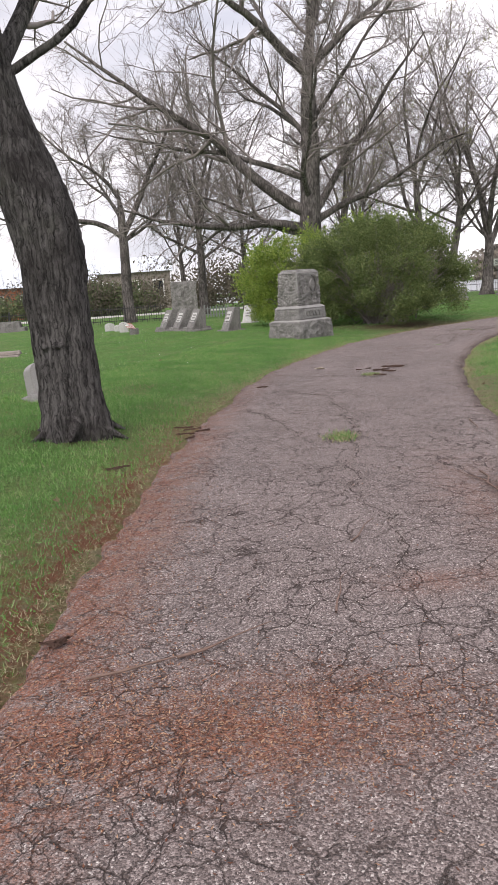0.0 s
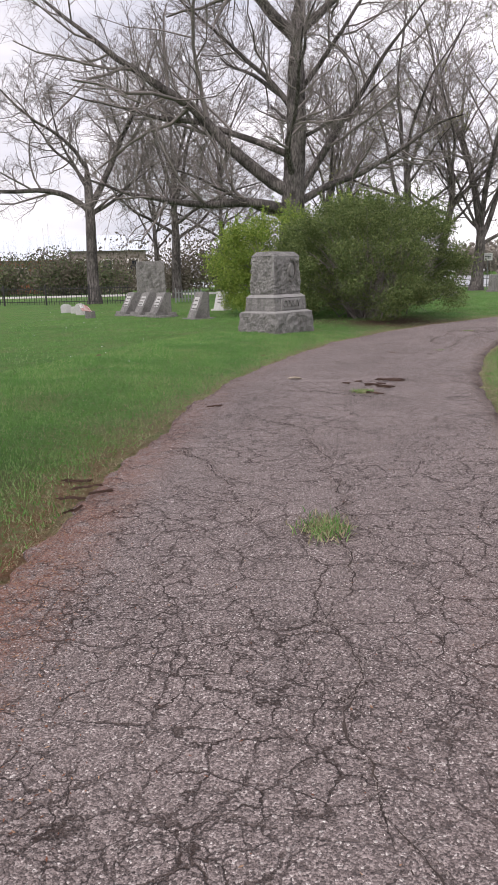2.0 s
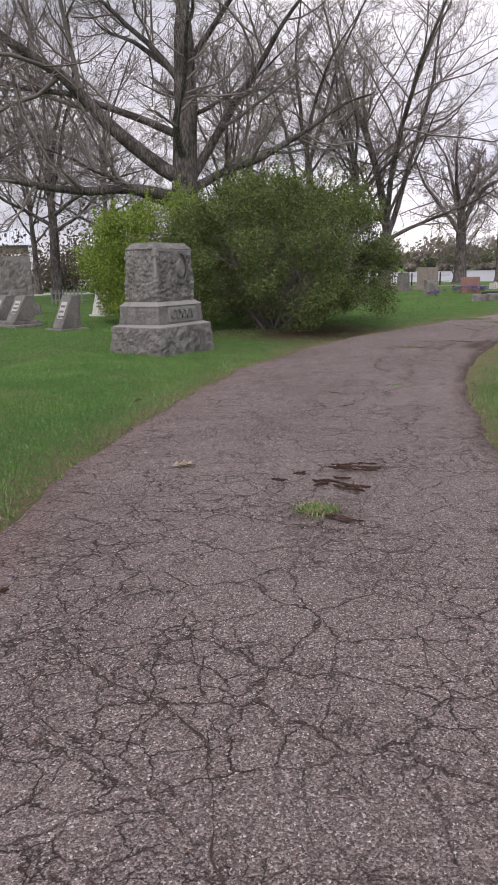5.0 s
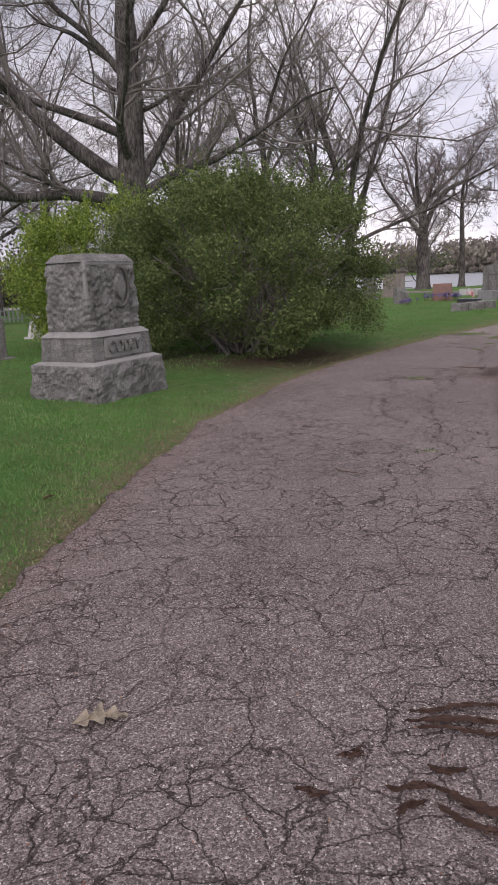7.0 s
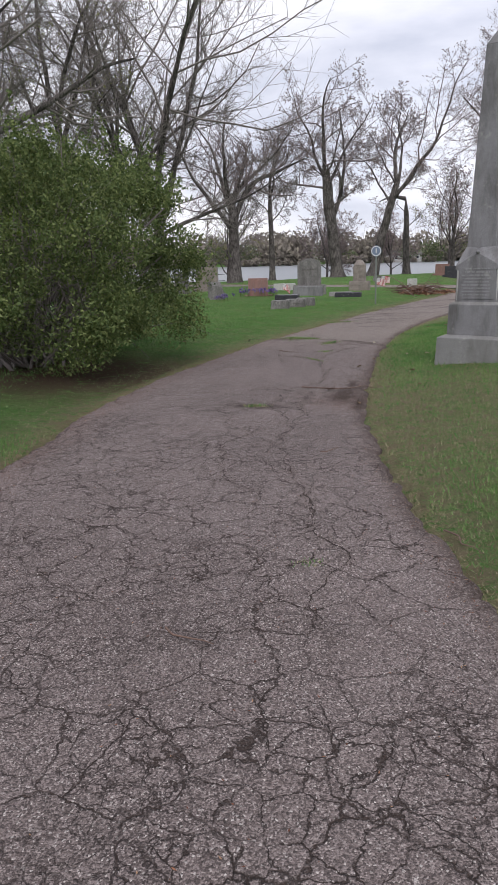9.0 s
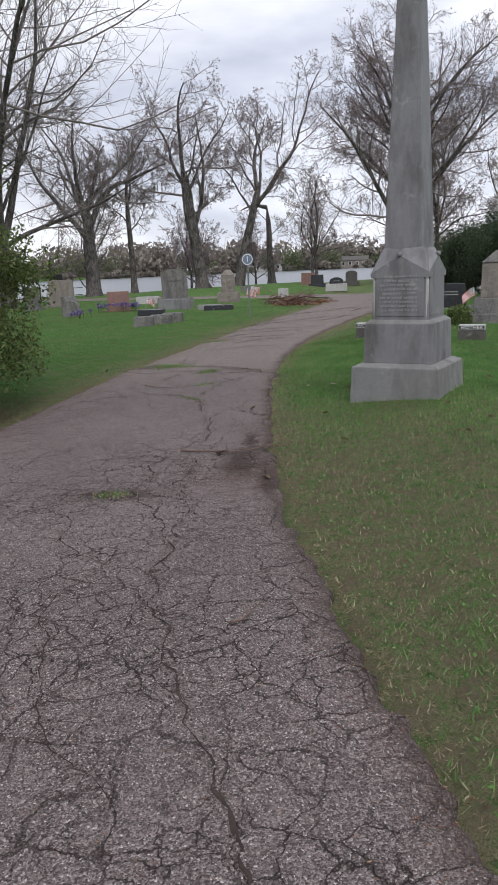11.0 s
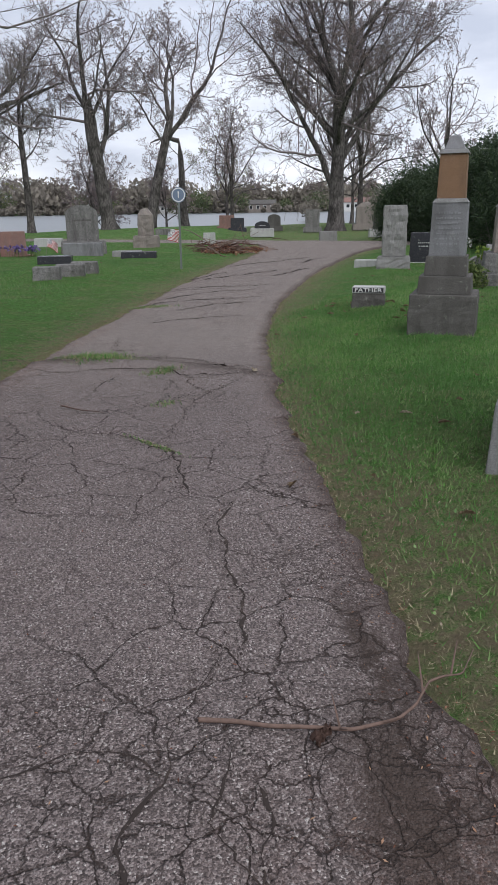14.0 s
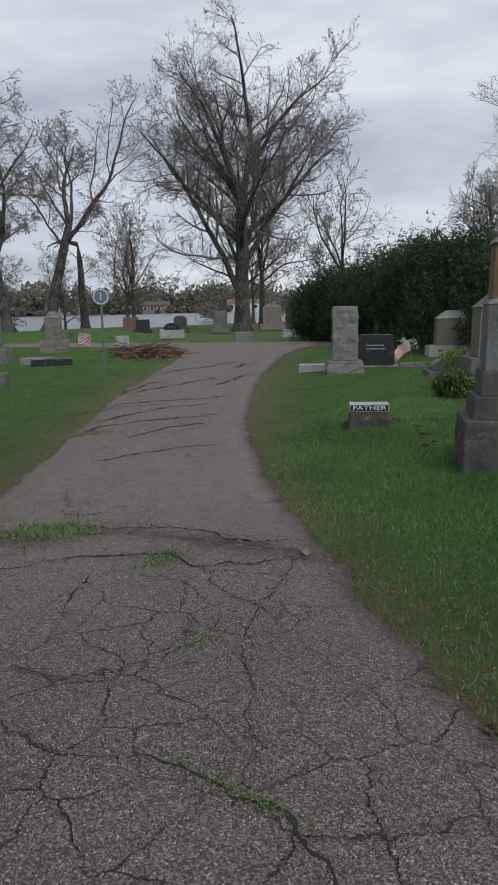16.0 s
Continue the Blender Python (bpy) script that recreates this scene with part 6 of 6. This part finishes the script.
def house(x, y, turn, w, d, h, roof_h, wall, roof, label, windows=3):
    e = thing("house", x, y, 0.0, turn, label, "house", "houses beyond the grounds")
    body = part("wall", taper(w, d, w, d, -0.6, h, 0.0), wall, e)
    bm = bmesh.new()
    o = 0.4
    vs = [bm.verts.new(p) for p in ((-w / 2 - o, -d / 2 - o, h), (w / 2 + o, -d / 2 - o, h), (w / 2 + o, d / 2 + o, h), (-w / 2 - o, d / 2 + o, h), (-w / 2 - o, 0, h + roof_h), (w / 2 + o, 0, h + roof_h))]
    for f in ((0, 1, 5, 4), (2, 3, 4, 5), (1, 2, 5), (3, 0, 4), (3, 2, 1, 0)):
        bm.faces.new([vs[i] for i in f])
    part("roof", bm, roof, e)
    for i in range(windows):
        cx = -w / 2 + w * (i + 0.5) / windows
        win = part("window", taper(w / windows * 0.45, 0.06, w / windows * 0.45, 0.06, h * 0.35, h * 0.8, 0.0, cx=cx, cy=-d / 2 - 0.02), M_WHITE, body)
        part("pane", taper(w / windows * 0.36, 0.05, w / windows * 0.36, 0.05, h * 0.39, h * 0.76, 0.0, cx=cx, cy=-d / 2 - 0.04), M_GLASS, win)
    return e


house(-23.5, 80, 12, 17, 9, 3.4, 2.2, M_BRICK, M_ROOF, "orange brick building with pale metal roof", 6)
house(-13.5, 92, 8, 12, 9, 4.6, 2.0, M_TAN_STONE, M_ROOF, "low building with pale metal roof beyond the trees", 4)
house(222, 262, -44, 15, 9, 3.0, 1.6, M_PALE_STONE, M_DARK_STONE, "long white house near the far shore", 5)
house(252, 236, -50, 12, 9, 3.2, 1.8, M_TAN_STONE, M_DARK_STONE, "pale house near the far shore", 4)
house(276, 205, -56, 14, 9, 3.4, 2.0, M_WHITE, M_RED_STONE, "white house with reddish roof near the far shore", 4)
house(196, 300, -40, 16, 10, 4, 2, M_PALE_STONE, M_TAN_STONE, "distant white house across the lake", 5)
house(150, 322, -35, 14, 10, 4, 2, M_WHITE, M_DARK_STONE, "distant pale house across the lake", 4)

# ---- brush pile, bark, sticks, flowers ----
def stick(name, pts, r0, material, label, category="stick", side=(), group="fallen wood"):
    """A fallen branch along a few bends, with short side shoots."""
    P = resample_3d(np.array(pts, float), 4 * len(pts))
    V, F = tubes(P[None], np.linspace(r0, r0 * 0.3, len(P))[None], 7)
    ob = solid(name, np_mesh(name, V, F, material=material), None, label, category, group=group)
    for i, d, ln in side:
        q = Vector(P[4 * i])
        part("shoot", rod(q, q + Vector(d).normalized() * ln, r0 * 0.5, r0 * 0.15, 5), material, ob)
    return ob


def resample_3d(p, n):
    """A rounded line through the points of p."""
    t, u = np.linspace(0, 1, len(p)), np.linspace(0, 1, n)
    return np.stack([np.interp(u, t, p[:, k]) for k in range(3)], 1)


def wander(a, b, n, amp, seed, z=0.03):
    r = random.Random(seed)
    out = []
    for i in range(n + 1):
        t = i / n
        x, y = a[0] + (b[0] - a[0]) * t + r.uniform(-amp, amp), a[1] + (b[1] - a[1]) * t + r.uniform(-amp, amp)
        zz = float(road_level(np.array([[x, y]]))[0]) if float(off_road(np.array([[x, y]]))[0]) < 0 else height_at(x, y)
        out.append((x, y, max(zz, height_at(x, y)) + z * 0.4 + r.uniform(0, z * 0.4)))
    return out


bends = wander((6.94, 17.93), (7.19, 17.57), 4, 0.015, 3) + wander((7.33, 17.51), (7.80, 17.49), 5, 0.02, 4, 0.05)
stick("fallen_branch", bends, 0.0085, M_BARK_PIECE, "thin crooked fallen branch lying across the road's edge", "branch", ((4, (0.3, 0.5, 0.6), 0.10), (4, (-0.4, -0.5, 0.5), 0.09), (5, (0.2, -0.6, 0.4), 0.07), (7, (0.5, 0.4, 0.3), 0.14), (9, (0.6, 0.2, 0.5), 0.12)))
stick("fallen_branch", wander((1.45, 3.45), (1.3, 2.35), 6, 0.03, 5), 0.008, M_BARK_PIECE, "thin reddish twig lying on asphalt", "branch", ((2, (-0.6, 0.3, 0.2), 0.25), (3, (0.4, -0.3, 0.2), 0.12)))
stick("fallen_branch", wander((12.2, 17.9), (13.6, 17.5), 6, 0.05, 6), 0.02, M_BARK_PIECE, "fallen branch on the grass behind the obelisk", "branch", ((2, (0.3, 0.5, 0.3), 0.3),))
for n_, (a_, b_) in enumerate((((-0.55, 1.05), (-0.15, 1.3)), ((-0.85, 0.95), (-0.4, 1.15)), ((0.3, 2.2), (0.5, 2.5)), ((3.1, 13.2), (3.25, 13.0)), ((5.0, 13.5), (4.9, 13.1)), ((8.7, 21.3), (8.8, 20.9)), ((0.1, 1.35), (0.2, 1.75)), ((5.3, 15.2), (5.55, 15.25)), ((2.0, 5.3), (1.9, 4.8)))):
    stick("twig", wander(a_, b_, 4, 0.02, 20 + n_), 0.006, M_BARK_PIECE, "small dry twig on the drive", "twig")


def bark_piece(x, y, turn, length, width, seed, label):
    """A curled, splintered slab of bark."""
    r = np.random.default_rng(seed)
    n, m = 20, 5
    bm = bmesh.new()
    grid = []
    for i in range(n):
        u = i / (n - 1)
        w = width * (0.08 + 0.92 * math.sin(math.pi * min(max(u, 0.03), 0.97))) * (0.45 + 0.85 * r.random())
        row = []
        for j in range(m):
            v = j / (m - 1) * 2 - 1
            row.append(bm.verts.new(((u - 0.5) * length + 0.012 * r.normal(), v * w / 2 + 0.012 * math.sin(u * 5 + seed), 0.012 * (1 - v * v) + 0.010 + 0.012 * r.random())))
        grid.append(row)
    fs = [bm.faces.new((grid[i][j], grid[i + 1][j], grid[i + 1][j + 1], grid[i][j + 1])) for i in range(n - 1) for j in range(m - 1)]
    bmesh.ops.solidify(bm, geom=fs, thickness=0.006)
    z = max(float(road_level(np.array([[x, y]]))[0]), height_at(x, y))
    solid("bark_piece", bm, M_BARK_PIECE, label, "bark", pose(x, y, z, 0, 0, turn), group="fallen bark")


BARK = ((2.37, 10.22, -14, 0.30, 0.05), (2.36, 10.15, -20, 0.34, 0.06), (2.34, 10.10, -24, 0.30, 0.035), (2.20, 9.84, -42, 0.20, 0.075), (2.17, 9.76, -50, 0.22, 0.06), (2.24, 9.79, -36, 0.16, 0.05), (2.07, 9.93, -20, 0.12, 0.035), (2.02, 9.86, 10, 0.09, 0.03), (1.93, 9.15, -38, 0.19, 0.085), (1.78, 9.98, -20, 0.08, 0.03), (1.95, 10.11, 5, 0.07, 0.03), (2.2, 9.97, -30, 0.10, 0.025), (-0.70, 5.9, 15, 0.20, 0.07), (-0.76, 5.65, -10, 0.18, 0.06), (-0.6, 5.75, 30, 0.15, 0.05), (-0.8, 6.1, 0, 0.18, 0.06), (-0.7, 5.4, 60, 0.16, 0.06), (-1.05, 1.3, 10, 0.12, 0.1), (-1.25, 4.35, 20, 0.2, 0.14), (0.15, 8.6, 5, 0.15, 0.04), (7.12, 17.62, 20, 0.10, 0.09))
for n_, (x_, y_, tn_, ln_, w_) in enumerate(BARK):
    bark_piece(x_, y_, tn_, ln_, w_ * 0.5, 300 + n_, "splintered dark brown strip of fallen bark")


def oak_leaf(x, y, turn, size, label, material=None, tilt=8):
    """A dry lobed leaf, slightly curled."""
    bm = bmesh.new()
    n = 36
    spine, up, down = [], [], []
    for i in range(n + 1):
        t = i / n
        w = size * 0.30 * math.sin(math.pi * t ** 0.75) * (0.60 + 0.40 * math.cos(2 * math.pi * 3.6 * t + 2.4)) + 0.002
        x0, lift = (t - 0.5) * size, 0.012 * math.sin(math.pi * t) + 0.008 * t
        spine.append(bm.verts.new((x0, 0.01 * math.sin(t * 4), 0.002 + lift * 0.3)))
        up.append(bm.verts.new((x0 + w * 0.35, w, 0.004 + lift + w * 0.25)))
        down.append(bm.verts.new((x0 + w * 0.35, -w, 0.004 + lift + w * 0.12)))
    fs = []
    for i in range(n):
        fs.append(bm.faces.new((spine[i], spine[i + 1], up[i + 1], up[i])))
        fs.append(bm.faces.new((down[i], down[i + 1], spine[i + 1], spine[i])))
    bmesh.ops.solidify(bm, geom=fs, thickness=0.0015)
    z = float(road_level(np.array([[x, y]]))[0]) if float(off_road(np.array([[x, y]]))[0]) < 0 else height_at(x, y) + 0.02
    solid("dry_leaf", bm, material or M_DRY_LEAF, label, "leaf", pose(x, y, z + 0.004, tilt, 3, turn), group="fallen leaves")


oak_leaf(1.205, 10.545, 0, 0.19, "large dry tan oak leaf lying on asphalt", M_PALE_LEAF, 2)
oak_leaf(10.5, 20.95, 40, 0.13, "curled pale dry leaf at the road's edge", M_PALE_LEAF, 10)
oak_leaf(7.03, 16.93, 70, 0.09, "single pale green leaf in the grass")
r_leaf = random.Random(8)
for n_ in range(70):
    s_ = r_leaf.uniform(0.3, 16)
    i_ = r_leaf.randrange(4, 50)
    edge_ = EDGE_R if r_leaf.random() < 0.75 else EDGE_L
    p_ = edge_[i_] + (1 if edge_ is EDGE_R else -1) * unit((EDGE_R[i_] - EDGE_L[i_])[None])[0] * r_leaf.uniform(0.05, 3.5)
    oak_leaf(p_[0], p_[1], r_leaf.uniform(0, 360), r_leaf.uniform(0.05, 0.11), "small dry brown leaf caught in grass", None, r_leaf.uniform(-35, 35))

for n_ in range(34):
    a_, d_ = r_leaf.uniform(0, 6.28), r_leaf.uniform(0.3, 1.3)
    oak_leaf(14.35 + d_ * math.cos(a_), 22.05 + d_ * 0.8 * math.sin(a_), r_leaf.uniform(0, 360), r_leaf.uniform(0.06, 0.12), "dry brown leaf lying by the low marker", None, r_leaf.uniform(-30, 30))
for n_ in range(26):
    oak_leaf(r_leaf.uniform(8.6, 11.4), r_leaf.uniform(16.2, 19.6), r_leaf.uniform(0, 360), r_leaf.uniform(0.05, 0.10), "small pale dry leaf in worn grass", M_PALE_LEAF if n_ % 3 == 0 else None, r_leaf.uniform(-30, 30))

# the heap of brush and old leaves beside the drive
r_p = np.random.default_rng(77)
n_st = 160
P0 = np.column_stack([r_p.normal(0, 0.75, n_st), r_p.normal(0, 0.4, n_st), 0.05 + 0.30 * r_p.random(n_st)])
P, R = grow(r_p, P0, np.column_stack([r_p.normal(0, 1, n_st), r_p.normal(0, 0.6, n_st), r_p.normal(0, 0.18, n_st)]), 0.4 + 0.9 * r_p.random(n_st), 0.008 + 0.015 * r_p.random(n_st), 5, 0.12, -0.25, 0.4)
P[..., 2] = np.maximum(P[..., 2], 0.01)
e = thing("brush_pile", 23.9, 34.6, 0.05, 20, "heap of cut brush and dead leaves beside the drive", "brush pile")
V, F = tubes(P, R, 5)
tagged(part("brushwood", np_mesh("brushwood", V, F, material=M_BARK_PIECE), None, e), kind="stuff")
C = np.column_stack([r_p.normal(0.5, 0.85, 2600), r_p.normal(0, 0.42, 2600), np.zeros(2600)])
C[:, 2] = 0.02 + 0.30 * np.exp(-(C[:, 0] / 1.1) ** 2 - (C[:, 1] / 0.5) ** 2) * r_p.random(2600)
V, Q = leaf_quads(r_p, C, 0.06)
part("dead_leaves", np_mesh("dead_leaves", V, Q, material=M_LITTER, smooth=False), None, e, "reddish-brown dead leaves")


def flower_row(x, y, turn, w, n, material, label, seed, h=0.26):
    r = np.random.default_rng(seed)
    e = thing("grave_flowers", x, y, height_at(x, y), turn, label, "flowers", "grave flowers")
    C = np.column_stack([r.uniform(-w / 2, w / 2, n), r.normal(0, 0.10, n), h * (0.6 + 0.5 * r.random(n))])
    V, Q = leaf_quads(r, np.repeat(C, 9, 0) + r.normal(0, 0.022, (n * 9, 3)), 0.03, 0, 0.8)
    tagged(part("bloom", np_mesh("bloom", V, Q, material=material, smooth=False), None, e), kind="stuff")
    st, rr = grow(r, C * np.array([1, 1, 0]), C * np.array([0, 0, 1]), C[:, 2], np.full(n, 0.006), 3, 0.03, 0)
    V, F = tubes(st, rr, 4)
    tagged(part("stalks", np_mesh("stalks", V, F, material=M_LEAF_BUSH), None, e), kind="stuff")


flower_row(17.45, 37.2, -32, 1.6, 60, M_PURPLE, "purple artificial flowers before a red headstone", 401, 0.30)
flower_row(20.5, 23.4, -60, 0.5, 26, M_LEAF_YELLOW, "green and white grave flowers beside a low stone", 402, 0.5)
flower_row(23.6, 25.6, -60, 0.45, 16, M_PALE_STONE, "pale artificial flowers before the evergreens", 403, 0.55)
flower_row(14.9, 35.2, -32, 0.8, 20, M_PURPLE, "faded blue-purple grave flowers", 404, 0.24)

# ---- grass, tufts and litter ----
def blades(name, P, height, width, material, label, seed, lean=0.55, category="grass"):
    """Single grass blades, each a bent sliver, at the points P (x, y, z)."""
    r = np.random.default_rng(seed)
    n = len(P)
    a = r.random(n) * 2 * np.pi
    side = np.column_stack([np.cos(a), np.sin(a), np.zeros(n)])
    tip = np.column_stack([r.normal(0, lean, (n, 2)), np.ones(n)])
    h = (height * (0.45 + 0.9 * r.random(n)))[:, None]
    w = width * (0.7 + 0.6 * r.random(n))[:, None]
    if n > 2000:
        V = np.stack([P - side * w, P + side * w, P + unit(tip) * h], 1).reshape(-1, 3)
        me = np_mesh(name, V, None, np.arange(3 * n).reshape(n, 3), material, False)
    else:
        mid = P + unit(tip * np.array([0.5, 0.5, 1.0])) * h * 0.55
        V = np.stack([P - side * w, P + side * w, mid + side * w * 0.7, mid - side * w * 0.7, P + unit(tip) * h], 1).reshape(-1, 3)
        i = np.arange(n)[:, None] * 5
        me = np_mesh(name, V, i + np.array([[0, 1, 2, 3]]), i + np.array([[3, 2, 4]]), material, False)
    return solid(name, me, None, label, category, kind="stuff")


r_g = np.random.default_rng(21)


def lawn_points(n, near, far, power, along=(0, 46), thin=0.0):
    """Points on the lawn, denser towards the drive's edges."""
    i = r_g.uniform(along[0], along[1], n)
    k = i.astype(int)
    w = (i - k)[:, None]
    left = r_g.random(n) < 0.5
    el_, er_ = EDGE_L[k] * (1 - w) + EDGE_L[k + 1] * w, EDGE_R[k] * (1 - w) + EDGE_R[k + 1] * w
    out = unit(er_ - el_)
    d = (near + (far - near) * r_g.random(n) ** power)[:, None]
    p = np.where(left[:, None], el_ - out * d, er_ + out * d)
    away = off_road(p)
    keep = (away > near * 0.5) & (r_g.random(n) > thin * np.clip(1.1 - away / (0.35 + 0.25 * waves(p, 0.7, 91)), 0, 1)) & (np.hypot(p[:, 0] + 1.9, p[:, 1] - 5.74) > 0.42)
    keep &= r_g.random(n) > 0.75 * thin * np.exp(-(((p[:, 0] - 8.0) / 2.4) ** 2 + ((p[:, 1] - 15.6) / 3.2) ** 2))
    p = p[keep]
    return np.column_stack([p, ground_height(p) - 0.004])


def in_view(p, keep_right=(8.5, 23.5), keep_left=(0.2, 17.5)):
    """The strips of lawn that the drive passes closest."""
    right = to_line(p[:, :2], EDGE_R)[1] < 0
    return p[np.where(right, (p[:, 1] > keep_right[0]) & (p[:, 1] < keep_right[1]), (p[:, 1] > keep_left[0]) & (p[:, 1] < keep_left[1]))]


def share(p, worn):
    """Splits points into green and dead blades, in patches; more dead where the turf is worn."""
    bad = 0.14 + 0.5 * np.exp(-(off_road(p[:, :2]) / 0.25) ** 2) + worn * np.exp(-(((p[:, 0] - 8.0) / 2.6) ** 2 + ((p[:, 1] - 15.4) / 3.4) ** 2) ** 2) + 0.25 * waves(p[:, :2], 0.28, 93) + 0.2 * waves(p[:, :2], 0.9, 94)
    dead = r_g.random(len(p)) < np.clip(bad, 0.05, 0.8)
    return p[~dead], p[dead]


green_, dead_ = share(in_view(lawn_points(900000, 0.02, 3.2, 1.1, thin=0.6)), 0.46)
blades("lawn_grass", green_[:340000], 0.052, 0.0030, M_GRASS, "short spring grass beside the drive", 31, 0.75)
blades("dry_grass", dead_[:170000], 0.036, 0.0027, M_STRAW, "dry straw-coloured grass among the green turf", 33, 1.3)
blades("lawn_grass", lawn_points(150000, 1.5, 11.0, 1.0), 0.060, 0.0048, M_GRASS, "short spring grass across the lawn", 32)
blades("dead_thatch", lawn_points(150000, -0.12, 0.8, 2.0), 0.036, 0.0022, M_STRAW, "matted dead straw along the drive's edges", 34, 2.4)


def tuft(x, y, r, n, h, label, seed, straw=0.2, slim=0.7, turn=0):
    q = np.random.default_rng(seed)
    u, v = q.normal(0, r * 0.5, n), q.normal(0, r * 0.5 * slim, n)
    cs, sn = math.cos(radians(turn)), math.sin(radians(turn))
    p = np.column_stack([x + u * cs - v * sn, y + u * sn + v * cs])
    p = np.column_stack([p, road_level(p) - 0.003])
    k = int(n * straw)
    blades("grass_tuft", p[k:], h, 0.003, M_GRASS, label, seed, 0.9, "grass tuft")
    blades("dry_grass_tuft", p[:k], h * 0.8, 0.003, M_STRAW, "dry stems in a road-crack grass tuft", seed + 1, 1.2, "grass tuft")


tuft(0.70, 4.90, 0.13, 620, 0.07, "grass tuft growing through a road crack", 501, 0.68, 1.4)
tuft(1.855, 9.385, 0.11, 640, 0.045, "grass tuft growing among fallen bark", 503, 0.62, 1.1)
tuft(10.02, 22.68, 0.32, 2400, 0.042, "grass patch in the sunken road seam", 505, 0.45, 0.8, -42)
tuft(10.02, 21.66, 0.17, 380, 0.042, "sparse grass in the sunken road seam", 507, 0.5)
tuft(8.57, 20.05, 0.26, 420, 0.022, "sparse grass and moss in a road crack", 509, 0.5, 0.10, 88)
tuft(9.33, 20.81, 0.12, 130, 0.03, "sparse grass in a road crack", 511, 0.4)
tuft(5.92, 17.30, 0.13, 240, 0.035, "weeds and grass in a broken road crack", 515, 0.62, 0.6, -42)
tuft(12.95, 25.4, 0.40, 700, 0.04, "grass growing along a broken road seam", 517, 0.5, 0.35, -30)
tuft(4.05, 13.5, 0.08, 50, 0.03, "sparse grass in a road crack", 513, 0.4)

# bud scales and bits of bark strewn on the drive and its verges
n_l = 36000
i_ = r_g.uniform(3, 40, n_l)
k_ = i_.astype(int)
w_ = (i_ - k_)[:, None]
el_, er_ = EDGE_L[k_] * (1 - w_) + EDGE_L[k_ + 1] * w_, EDGE_R[k_] * (1 - w_) + EDGE_R[k_ + 1] * w_
u_ = np.where(r_g.random(n_l) < 0.6, np.abs(r_g.normal(0.0, 0.07, n_l)) - 0.05, np.where(r_g.random(n_l) < 0.5, 1.02 - np.abs(r_g.normal(0, 0.05, n_l)), r_g.random(n_l)))[:, None]
p_ = el_ * (1 - u_) + er_ * u_
first_ = r_g.random(n_l) < 0.24
p_[first_] = np.column_stack([r_g.normal(-0.28, 0.5, n_l), r_g.normal(0.62, 0.2, n_l)])[first_]
left_ = r_g.random(n_l) < 0.32
p_[left_] = np.column_stack([r_g.normal(-0.85, 0.22, n_l), r_g.uniform(0.4, 7.5, n_l)])[left_]
d_ = off_road(p_)
z_ = np.where(d_ < 0, 0.0, ground_height(p_))
near_idx = np.where(d_ < 0)[0]
for c0 in range(0, len(near_idx), 400):
    sel = near_idx[c0:c0 + 400]
    dd = (road_xy[None, :, 0] - p_[sel, None, 0]) ** 2 + (road_xy[None, :, 1] - p_[sel, None, 1]) ** 2
    z_[sel] = road_z[dd.argmin(1)]
V, Q = leaf_quads(r_g, np.column_stack([p_, z_ + 0.006]), 0.0078, 6.0, 0.32)
V[:, 2] = np.repeat(z_, 4) + 0.003 + 0.4 * np.abs(V[:, 2] - np.repeat(z_, 4))
solid("bud_litter", np_mesh("bud_litter", V, Q, material=M_LITTER, smooth=False), None, "red-brown bud scales strewn over the drive", "litter", kind="stuff")

# white clover heads and scraps in the far lawn
p_ = np.column_stack([r_g.uniform(-6, 2, 60), r_g.uniform(12, 30, 60)])
p_ = p_[off_road(p_) > 0.5]
V, Q = leaf_quads(r_g, np.column_stack([p_, ground_height(p_) + 0.05]), 0.012, 0, 0.8)
solid("lawn_flowers", np_mesh("lawn_flowers", V, Q, material=M_WHITE, smooth=False), None, "scattered white flower heads in the lawn", "flowers", kind="stuff")

# clover, weed leaves and dry scraps low in the turf
q_ = lawn_points(50000, 0.1, 5.5, 1.1)
q_[:, 2] += 0.012 + 0.02 * r_g.random(len(q_))
V, Q = leaf_quads(r_g, q_, 0.008, 5.0, 0.75)
solid("turf_weeds", np_mesh("turf_weeds", V, Q, material=M_GRASS, smooth=False), None, "clover and low weed leaves in the turf", "weeds", kind="stuff")
q_ = lawn_points(22000, 0.0, 4.5, 1.3)
q_[:, 2] += 0.02 + 0.015 * r_g.random(len(q_))
V, Q = leaf_quads(r_g, q_, 0.008, 3.0, 0.35)
solid("dry_scraps", np_mesh("dry_scraps", V, Q, material=M_DRY_LEAF, smooth=False), None, "dry tan leaf scraps scattered in the grass", "litter", kind="stuff")
